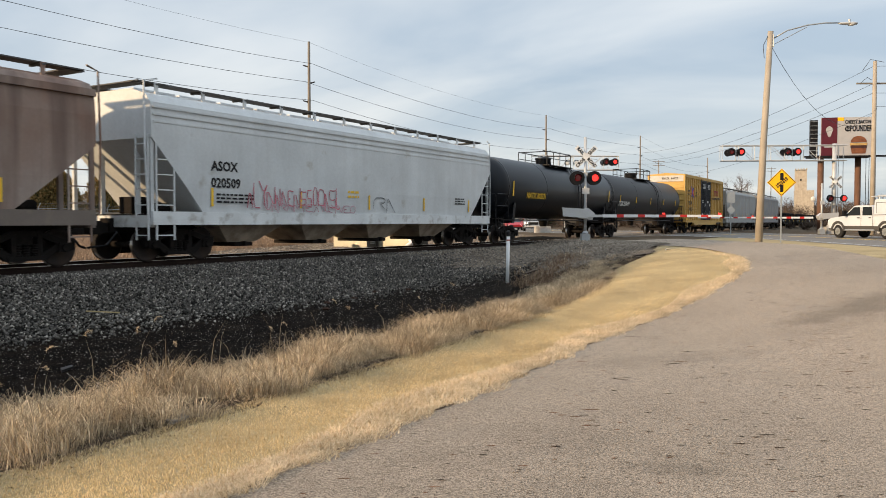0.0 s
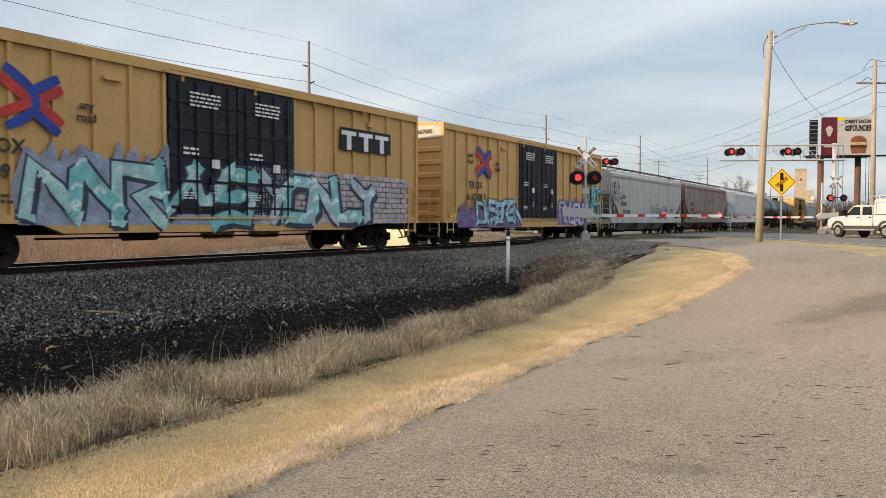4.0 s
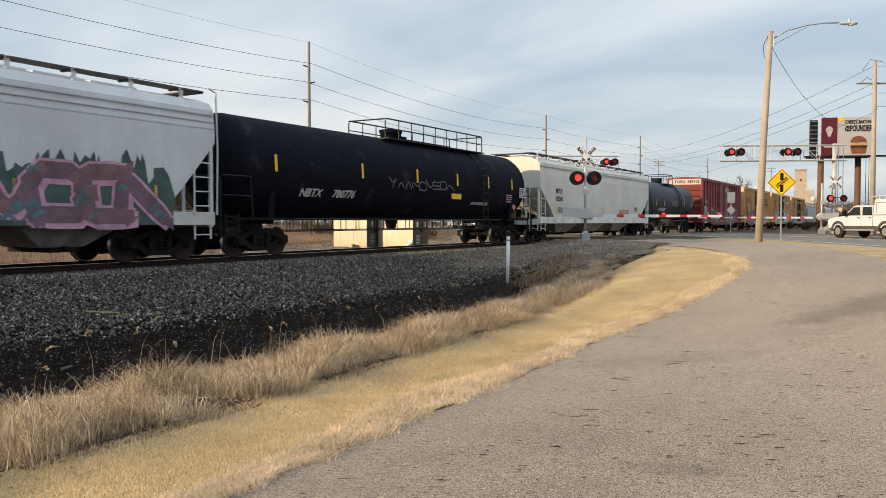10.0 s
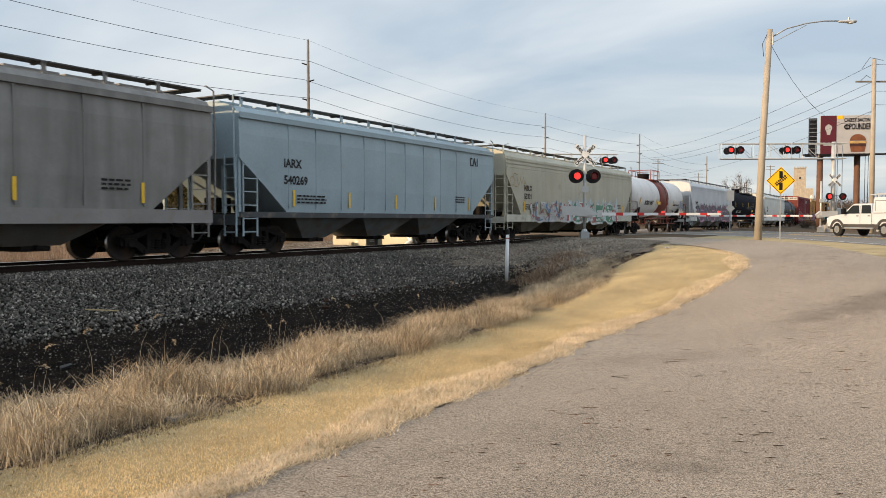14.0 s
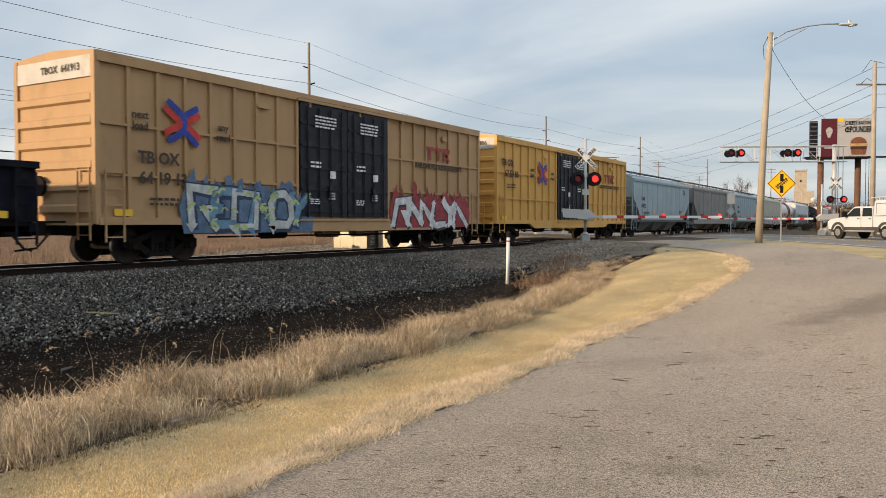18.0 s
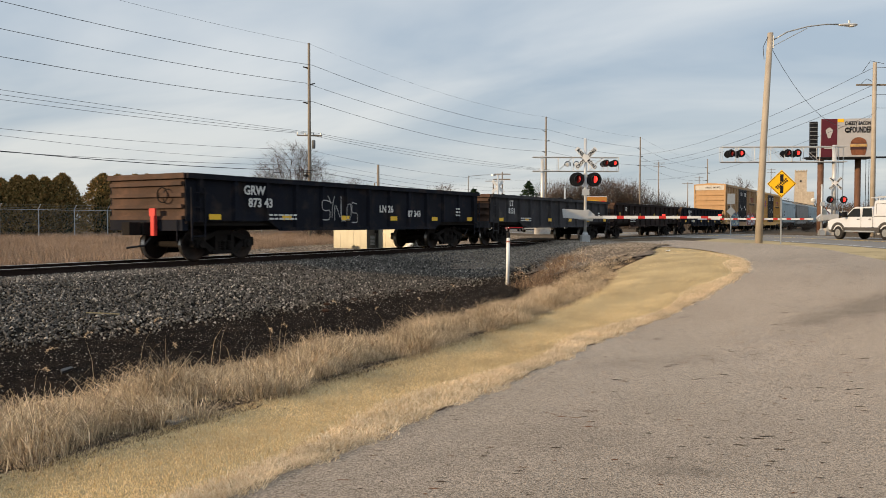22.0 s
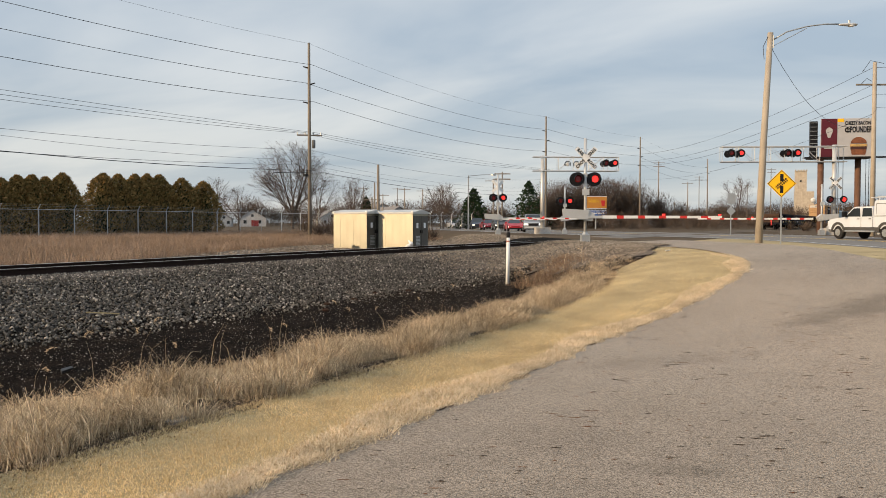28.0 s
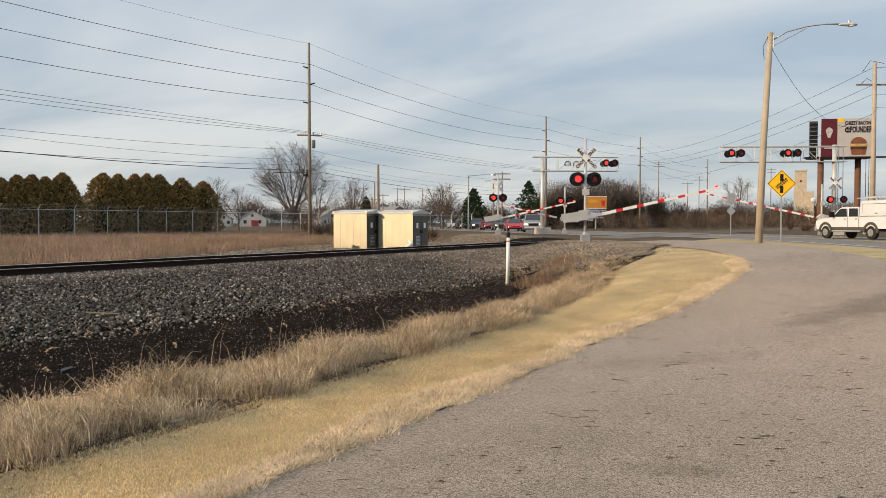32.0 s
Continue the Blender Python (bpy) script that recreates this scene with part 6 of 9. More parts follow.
for px, pz, pw in ((-8.0, 2.25, 1.25), (-8.0, 1.75, 1.2), (-7.05, 1.75, 0.55)):
    part("number_panel", Shape().box((px, y - 0.085, pz), (pw, 0.006, 0.4)), M_WHITE, car, "white lettering panel")
side_text(car, "TOBX", 0.42, -8.0, 2.25, y - 0.09, M_TEXT)
side_text(car, "8891", 0.4, -8.0, 1.75, y - 0.09, M_TEXT)
side_text(car, "02", 0.4, -7.05, 1.75, y - 0.09, M_TEXT)
writing("lettering", "TOBX  889102", 0.36, M_TEXT, car, pose(-9.35 - 0.04, -0.2, 4.65, 0, 0, -90), "painted lettering")
side_text(car, "CLOSE AND LOCK\nBOTH DOORS BEFORE\nMOVING CAR", 0.2, 1.35, 4.2, y - 0.16, M_TEXTW)
graffiti(car, -5.9, 7.8, 0.95, 1.75, y - 0.078, [(0.1, 0.05, 0.06), (0.17, 0.1, 0.12)], 54, 60, False, 0.12, label="grey-brown scrawled tags")
graffiti(car, -5.9, 7.8, 0.95, 1.7, y - 0.084, [(0.3, 0.24, 0.24), (0.5, 0.46, 0.45)], 51, 64, False, 0.045, label="white and grey scrawled tags")
graffiti(car, -5.7, 7.6, 1.35, 2.3, y - 0.09, [(0.3, 0.24, 0.24), (0.4, 0.34, 0.34)], 55, 46, False, 0.045, label="pale scrawled tags")
graffiti(car, -4.2, 0.6, 1.0, 2.1, y - 0.096, [(0.3, 0.24, 0.24), (0.55, 0.51, 0.5)], 56, 13, False, 0.06, label="white scrawled tags")
graffiti(car, 1.2, 6.4, 1.0, 2.05, y - 0.098, [(0.3, 0.24, 0.24), (0.5, 0.45, 0.42)], 57, 14, False, 0.055, label="white scrawled tags")
graffiti(car, -5.9, 7.8, 0.95, 1.9, y - 0.104, [(0.12, 0.1, 0.13), (0.075, 0.055, 0.075)], 52, 44, False, 0.055, label="dark scrawled tags")
part("emblem", Shape().tube([(-5.35 + 0.24 * math.cos(t), y - 0.086, 2.2 + 0.24 * math.sin(t)) for t in np.linspace(0, 2 * math.pi, 21)], 0.018, 4), M_TEXTW, car, "thin white ring emblem")
side_text(car, "IF", 0.16, -5.35, 2.14, y - 0.086, M_TEXTW)
bars(car, -8.0, 1.42, y - 0.085, 1.2, 0.3, 2, M_TEXTW)
part("stripe", Shape().box((-8.0, y - 0.088, 1.08), (1.25, 0.006, 0.09)), paint((0.5, 0.36, 0.16)), car, "tan painted stripe")
part("stripe", Shape().box((-8.0, y - 0.088, 0.95), (1.25, 0.006, 0.05)), M_TEXTW, car, "thin white painted stripe")
graffiti(car, -8.5, -7.2, 2.6, 3.2, y - 0.09, [(0.5, 0.45, 0.45), (0.5, 0.46, 0.46)], 53, 6, False, 0.03, label="small white tag")
stripes(car, (-9.2, -5.7, -0.5, 5.0, 9.1), 1.5, y - 0.09, 0.6)
tk, sd = tank(-116.4, 14.3, 1.46, (0.02, 0.03, 0.046), "dull slate-blue tank wagon with top railing", gloss=0.5, dirt=(0.03, 0.04, 0.06), dirt_amount=0.5, walk_w=2.6, side_rail=True)
tank_patch(tk, 1.46, -6.3, -1.9, 1.75, 3.25, (0.034, 0.043, 0.056), "slate-grey repainted area")
tank_patch(tk, 1.46, 3.5, 6.3, 1.75, 3.25, (0.034, 0.043, 0.056), "slate-grey repainted area")
for px in (-5.2, 4.6):
    tank_patch(tk, 1.468, px, px + 1.3, 2.75, 3.05, (0.05, 0.041, 0.037), "faint rusty lettering patch")
tank_patch(tk, 1.468, 1.0, 1.9, 2.0, 3.9, (0.04, 0.036, 0.036), "brown spill below the platform")
tank_text(tk, sd, "PVSX 905102", 0.36, -3.1, 1.95, M_TEXTW)
tank_stripes(tk, sd, (-5.2, -3.0, 0.2, 3.2, 5.6), 2.5, 0.5)
graffiti(tk, -0.9, 1.1, 2.3, 2.7, -1.478, [(0.3, 0.3, 0.3), (0.3, 0.32, 0.33)], 60, 4, False, 0.05, label="faint pale tag")

car, y = hopper(-133.9, 19.2, (0.6, 0.59, 0.54), (0.66, 0.66, 0.63), "clean cream-white covered hopper wagon", [("BPTX", 0.36, -7.1, 2.63), ("105501", 0.36, -7.1, 2.22)], bays=3, cove=False, roof=3.95, streak=0.05, rust=0.05, bay_col=(0.5, 0.49, 0.45))
bars(car, 4.0, 1.75, y, 2.0, 0.3, 3, paint((0.5, 0.1, 0.1)))
tk, sd = tank(-154.5, 19.8, 1.55, (0.006, 0.007, 0.013), "long satin black tank wagon with railed walkway", gloss=0.9, side_rail=True, plat=(-1.6, 6.1), lad=4.95)
tank_text(tk, sd, "NBTX", 0.4, -6.5, 1.92, M_TEXTW)
tank_text(tk, sd, "780776", 0.4, -4.8, 1.92, M_TEXTW)
tank_text(tk, sd, "NON-ODORIZED", 0.2, 5.0, 1.8, M_TEXTW)
tank_stripes(tk, sd, (-8.3, -4.0, -0.5, 2.6, 5.4, 7.8), 2.75, 0.5)
part("panel", Shape().box((2.7, sd(2.1) - 0.006, 2.1), (0.8, 0.008, 0.3)), M_YELLOW, tk, "yellow warning panel")
bars(tk, 9.0, 2.6, sd(2.6) - 0.01, 0.8, 0.5, 5, M_WHITE)
bars(tk, 7.6, 2.25, sd(2.25) - 0.01, 0.6, 0.4, 4, paint((0.5, 0.25, 0.28)))
pl2 = part("placard", Shape().prism([(0, -0.2), (0.2, 0), (0, 0.2), (-0.2, 0)], "y", -0.006, 0.006), paint((0.6, 0.25, 0.25)), tk, "red and white diamond placard")
pl2.location = (8.6, sd(1.75) - 0.03, 1.75)
graffiti(tk, -2.4, 2.2, 2.2, 2.65, -1.565, [(0.1, 0.1, 0.1), (0.1, 0.1, 0.11)], 61, 9, False, 0.05, label="faint grey tag")
car, y = hopper(-174.4, 18.3, (0.54, 0.56, 0.58), (0.5, 0.5, 0.48), "pale grey covered hopper wagon with pink and black graffiti", [("WLPX", 0.36, -6.85, 2.5), ("60229", 0.36, -6.9, 2.1)], cut=1.7, cut_z=3.1, bays=4, streak=0.08, rust=0.15)
graffiti(car, -6.5, 0.1, 0.95, 2.25, y, [(0.17, 0.09, 0.12), (0.5, 0.27, 0.38), (0.13, 0.12, 0.17), (0.08, 0.16, 0.19)], 74, 5, True, 0.1, (0.05, 0.085, 0.08), sharp=False)
graffiti(car, 0.7, 7.4, 0.95, 2.25, y, [(0.15, 0.09, 0.12), (0.5, 0.27, 0.38), (0.18, 0.1, 0.12), (0.08, 0.16, 0.19)], 72, 5, True, 0.09, (0.05, 0.085, 0.08), sharp=False)
tk, sd = tank(-192.1, 14.3, 1.48, (0.66, 0.64, 0.62), "white tank wagon with a wide rust-red band", gloss=0.45, band=(0.2, 0.05, 0.035), rail_col=paint((0.25, 0.05, 0.03)), dirt=(0.42, 0.36, 0.3), dirt_amount=0.3, walk_w=2.2, side_rail=True, lad=1.05)
tank_text(tk, sd, "RCRX 1457", 0.42, -3.4, 2.25, M_BLACK)
tank_text(tk, sd, "HYDROCHLORIC ACID", 0.17, 4.35, 2.2, M_BLACK)
bars(tk, 5.75, 2.55, sd(2.55) - 0.01, 1.0, 0.6, 7, paint((0.3, 0.35, 0.45)))
bars(tk, 4.0, 1.8, sd(1.8) - 0.02, 0.5, 0.3, 3, M_BLACK)
tank_stripes(tk, sd, (-5.6, -1.5, 3.4, 6.2), 2.35, 0.5)
part("panel", Shape().box((-0.75, sd(2.3) - 0.012, 2.3), (0.7, 0.008, 0.25)), M_YELLOW, tk, "yellow warning panel")
car, y = hopper(-209.9, 19.2, (0.42, 0.4, 0.315), (0.46, 0.45, 0.38), "beige covered hopper wagon with blue and green graffiti", [("MBLX", 0.36, -7.2, 2.55), ("53321", 0.36, -7.2, 2.15)], cut=1.7, cut_z=3.1, bays=4, streak=0.15, rust=0.25)
graffiti(car, -6.9, -2.3, 0.95, 1.9, y, [(0.12, 0.2, 0.33), (0.5, 0.5, 0.48), (0.4, 0.42, 0.44), (0.33, 0.13, 0.1)], 81, 6, True, 0.07)
graffiti(car, -1.8, 6.3, 0.95, 1.95, y, [(0.1, 0.25, 0.17), (0.55, 0.58, 0.56), (0.3, 0.1, 0.1), (0.6, 0.65, 0.65)], 82, 8, True, 0.09, (0.42, 0.5, 0.52))
graffiti(car, -9.2, -7.4, 2.5, 3.2, y, [(0.3, 0.17, 0.04), (0.33, 0.19, 0.05)], 83, 5, False, 0.03, label="small orange tag")
for uu, nm, num in ((-228.7, "IARX", "540269"), (-264.4, "CAIX", "540223")):
    car, y = hopper(uu, 15.6, (0.285, 0.36, 0.4), (0.05, 0.055, 0.06), "pale blue covered hopper wagon with black lettering", [(nm, 0.36, -5.6, 2.7), (num, 0.36, -5.45, 2.2)], bays=3, cove=False, seams=10, streak=0.06, rust=0.08, sill=False, bay_col=(0.15, 0.17, 0.18))
    part("emblem", Shape().bar((5.88, y - 0.006, 3.3), (6.02, y - 0.006, 3.65), 0.008, 0.07).bar((6.02, y - 0.006, 3.65), (6.16, y - 0.006, 3.3), 0.008, 0.07).box((5.68, y - 0.006, 3.48), (0.07, 0.008, 0.34)).box((5.76, y - 0.006, 3.62), (0.16, 0.008, 0.06)).box((5.76, y - 0.006, 3.33), (0.16, 0.008, 0.06)).box((6.28, y - 0.006, 3.48), (0.07, 0.008, 0.36)), M_BLACK, car, "dark block emblem")
car, y = hopper(-246.2, 17.4, (0.215, 0.21, 0.2), (0.22, 0.21, 0.205), "dirty mid-grey covered hopper wagon with dark stains", bays=3, cove=False, seams=9, streak=0.6, streak_col=(0.1, 0.095, 0.09), rust=0.6, dirt=(0.16, 0.15, 0.14))
car, y = tbox(-283.2, 18.9, (0.6, 0.338, 0.088), "67 58 86", TB_HIGH, label="bright yellow boxcar with black plug doors, clean sides")
car, y = tbox(-303.8, 18.8, (0.41, 0.255, 0.125), "64 19 13", TB_BIG, label="tan-yellow boxcar with black doors, blue and silver graffiti")
graffiti(car, -6.6, -2.1, 0.75, 2.0, y, [(0.13, 0.25, 0.36), (0.03, 0.05, 0.1), (0.5, 0.52, 0.5), (0.42, 0.5, 0.2)], 91, 5, True, 0.08, (0.1, 0.16, 0.26))
graffiti(car, 2.9, 8.1, 0.85, 2.0, y, [(0.6, 0.6, 0.62), (0.05, 0.04, 0.05), (0.6, 0.6, 0.6), (0.7, 0.7, 0.7)], 92, 5, True, 0.07, (0.3, 0.04, 0.05))
gondola(-322.7, 16.1, (0.0085, 0.0105, 0.018), "blue-black open gondola wagon with white lettering", [("GR  W", 0.36, -5.75, 1.93), ("874 11", 0.36, -5.7, 1.6), ("LN  22", 0.34, -1.0, 1.48)])
car, y = gondola(-340.0, 16.1, (0.02, 0.014, 0.0135), "rusty black open gondola wagon with faded marks", [("IT", 0.36, -6.0, 1.93)], rust=(0.055, 0.032, 0.026), yel=0)
graffiti(car, -4.5, -2.8, 1.15, 1.85, y, [(0.16, 0.12, 0.11), (0.18, 0.14, 0.12)], 95, 4, False, 0.04, label="faded pale scribble")
stripes(car, (-7.3, -2.9, 0.6, 3.6, 7.3), 1.5, y, 0.4, 0.16)
gondola(-357.4, 16.0, (0.05, 0.05, 0.055), "weathered charcoal open gondola wagon with white lettering", [("LT", 0.36, -6.05, 1.93), ("8131", 0.36, -6.0, 1.58)], rust=(0.09, 0.08, 0.075))
car, y = gondola(-374.7, 16.1, (0.01, 0.012, 0.019), "black open gondola wagon with a rust-brown end, last of the train", [("GRW", 0.36, -5.65, 1.93), ("873 43", 0.36, -5.4, 1.58), ("LN 26", 0.34, 0.95, 1.5), ("87 343", 0.32, 2.8, 1.35)])
graffiti(car, -2.6, -0.8, 1.0, 1.9, y, [(0.3, 0.3, 0.3), (0.35, 0.35, 0.35)], 96, 6, False, 0.03, label="white chalked scribble")
part("end_device", Shape().box((-8.25, -0.5, 0.95), (0.1, 0.14, 0.55)).box((-8.28, -0.5, 1.3), (0.05, 0.22, 0.2)), M_RED, car, "red end-of-train device")


# ---- vehicles ----
def quad_on(c, k=0.0):
    """A window pane laid just over a face with corners c, drawn in by k."""
    m = sum((Vector(p) for p in c), Vector()) / 4
    n = (Vector(c[1]) - Vector(c[0])).cross(Vector(c[3]) - Vector(c[0])).normalized()
    if n.dot(m - Vector((m.x * 0.2, 0, 0.8))) < 0:
        n = -n
    a = [Vector(p).lerp(m, k) + n * 0.012 for p in c]
    return Shape().add(a + [p - n * 0.02 for p in a], [(0, 1, 2, 3), (4, 5, 6, 7), (0, 1, 5, 4), (1, 2, 6, 5), (2, 3, 7, 6), (3, 0, 4, 7)])


def road_car(x, y, heading, col, label, kind="car", scale=1.0, name="car", lights=True):
    """A car in parts: lower body, tapered cabin with panes, lamps, grille, bumpers, mirrors and wheels."""
    ob = thing(name, label, "car", "waiting cars", pose(x, y, float(gz(x, y)) + 0.03, 0, 0, heading))
    m = mat("car_paint", col, 0.25, 0.2, var=0.05, bump=0)
    L, W, H, belt, hood = {"pickup": (5.7, 2.0, 1.92, 1.22, 1.16), "suv": (4.6, 1.85, 1.7, 1.08, 1.0), "car": (4.6, 1.8, 1.45, 0.92, 0.86)}[kind]
    x0, x1, x2, x3 = {"pickup": (-0.95, 1.55, -0.8, 0.75), "suv": (-2.2, 1.2, -1.95, 0.45), "car": (-1.75, 1.25, -1.05, 0.4)}[kind]
    h = L / 2
    low = [(-h, 0.42), (-h + 0.03, belt - 0.08), (-h + 0.12, belt), (x1, belt), (x1 + 0.1, hood + 0.03), (h - 0.35, hood - 0.06), (h - 0.08, hood - 0.2), (h, 0.62), (h - 0.04, 0.36), (h - 0.5, 0.28), (-h + 0.4, 0.3)]
    part("body", Shape().prism(low, "y", -W / 2, W / 2), m, ob)
    b, t = W / 2 - 0.03, W / 2 - 0.24
    base = [(x0, -b, belt - 0.01), (x1, -b, belt - 0.01), (x1, b, belt - 0.01), (x0, b, belt - 0.01)]
    roof = [(x2, -t, H), (x3, -t, H), (x3, t, H), (x2, t, H)]
    part("cabin", Shape().add(base + roof, [(0, 1, 2, 3), (4, 5, 6, 7), (0, 1, 5, 4), (1, 2, 6, 5), (2, 3, 7, 6), (3, 0, 4, 7)]), m, ob)
    part("windscreen", quad_on([base[1], base[2], roof[2], roof[1]], 0.1), M_GLASS, ob)
    part("rear_window", quad_on([base[0], base[3], roof[3], roof[0]], 0.14), M_GLASS, ob)
    for i, j, sy in ((0, 1, -1), (3, 2, 1)):
        part("side_window", quad_on([base[i], base[j], roof[j], roof[i]], 0.16), M_GLASS, ob)
        part("headlight", Shape().prism([(h - 0.3, hood - 0.2), (h + 0.01, hood - 0.26), (h + 0.02, hood - 0.42), (h - 0.3, hood - 0.36)], "y", sy * (W / 2 - 0.42), sy * (W / 2 + 0.005)), M_HEADLAMP, ob, "lit headlight")
        part("mirror", Shape().box((x1 - 0.25, sy * (W / 2 + 0.12), belt + 0.12), (0.12, 0.22, 0.17)), m, ob)
        for sx in (-1, 1):
            part("wheel_arch", Shape().lathe((sx * L * 0.31, sy * (W / 2 - 0.02), 0.38), "y", [(-0.03, 0.42), (0.03, 0.42)], 16), M_BLACK, ob)
            w = part("wheel", Shape().lathe((sx * L * 0.31, sy * (W / 2 - 0.08), 0.34), "y", [(-0.12, 0.3), (-0.1, 0.34), (0.1, 0.34), (0.12, 0.3)], 18), M_RUBBER, ob)
            part("rim", Shape().lathe((sx * L * 0.31, sy * (W / 2 + 0.04), 0.34), "y", [(-0.012, 0.21), (0.012, 0.19)], 12), M_GALV, w)
    part("grille", Shape().box((h + 0.005, 0, hood - 0.36), (0.04, W * 0.5, 0.26)), M_BLACK, ob)
    part("bumper", Shape().box((h + 0.02, 0, 0.5), (0.14, W * 0.94, 0.18)), M_ALU if kind == "pickup" else m, ob)
    part("air_dam", Shape().box((h + 0.0, 0, 0.34), (0.1, W * 0.8, 0.12)), M_BLACK, ob)
    return ob


M_HEADLAMP = mat("headlamp", (0.95, 0.9, 0.8), 0.3, var=0, bump=0, emit=0.6)
road_car(79.0, 35.3, 206, (0.3, 0.31, 0.32), "silver-grey pickup waiting at the crossing", "pickup", name="pickup_truck")
road_car(86.1, 41.0, 213, (0.36, 0.02, 0.03), "red saloon waiting in the queue", "car")
road_car(92.5, 45.9, 214, (0.05, 0.055, 0.06), "dark grey car waiting in the queue", "suv")
road_car(99.7, 51.4, 217, (0.32, 0.025, 0.03), "red car waiting in the queue", "car")
road_car(106.8, 57.0, 213, (0.04, 0.05, 0.07), "dark blue car waiting in the queue", "suv")
road_car(114.5, 63.7, 222, (0.2, 0.2, 0.2), "grey car waiting in the queue", "car")
road_car(121.6, 69.4, 222, (0.5, 0.5, 0.5), "white car waiting in the queue", "car")

# white utility pickup on the main road
PK_H = 42


def pickup_pose(d):
    a = radians(PK_H)
    d -= 0.5
    return pose(54.5 + d * math.cos(a), 2.1 + d * math.sin(a), FILL + 0.025, 0, 0, PK_H)


M_PKWHITE = mat("truck_white", (0.53, 0.565, 0.62), 0.3, var=0.04, dirt=(0.48, 0.49, 0.5), dirt_amount=0.2, bump=0)
M_PKTRIM = mat("truck_trim", (0.06, 0.058, 0.056), 0.6, var=0.1)
pickup = thing("pickup_truck", "white crew-cab utility pickup with dark arches and a white service cap", "pickup truck", "", pickup_pose(0))
W = 2.0
part("cab", Shape().prism([(-1.02, 0.75), (-1.02, 1.2), (-1.0, 1.32), (-0.93, 1.88), (-0.78, 1.95), (0.42, 1.96), (0.64, 1.91), (1.5, 1.33), (2.2, 1.27), (2.72, 1.2), (2.92, 1.07), (2.98, 0.85), (2.98, 0.6), (2.4, 0.55), (1.5, 0.55), (1.2, 0.6)], "y", -W / 2, W / 2), M_PKWHITE, pickup, "white cab and bonnet")
part("rocker_panel", Shape().box((0.1, 0, 0.62), (2.9, W + 0.02, 0.22)), M_PKTRIM, pickup, "grey lower body trim")
part("bed", Shape().box((-2.19, 0, 1.0), (2.3, W, 0.72)), M_PKWHITE, pickup)
capm = part("service_cap", Shape().prism([(-3.35, 1.37), (-3.35, 2.2), (-3.25, 2.3), (-1.2, 2.3), (-1.08, 2.2), (-1.03, 1.37)], "y", -W / 2 - 0.01, W / 2 + 0.01), M_PKWHITE, pickup, "white service cap")
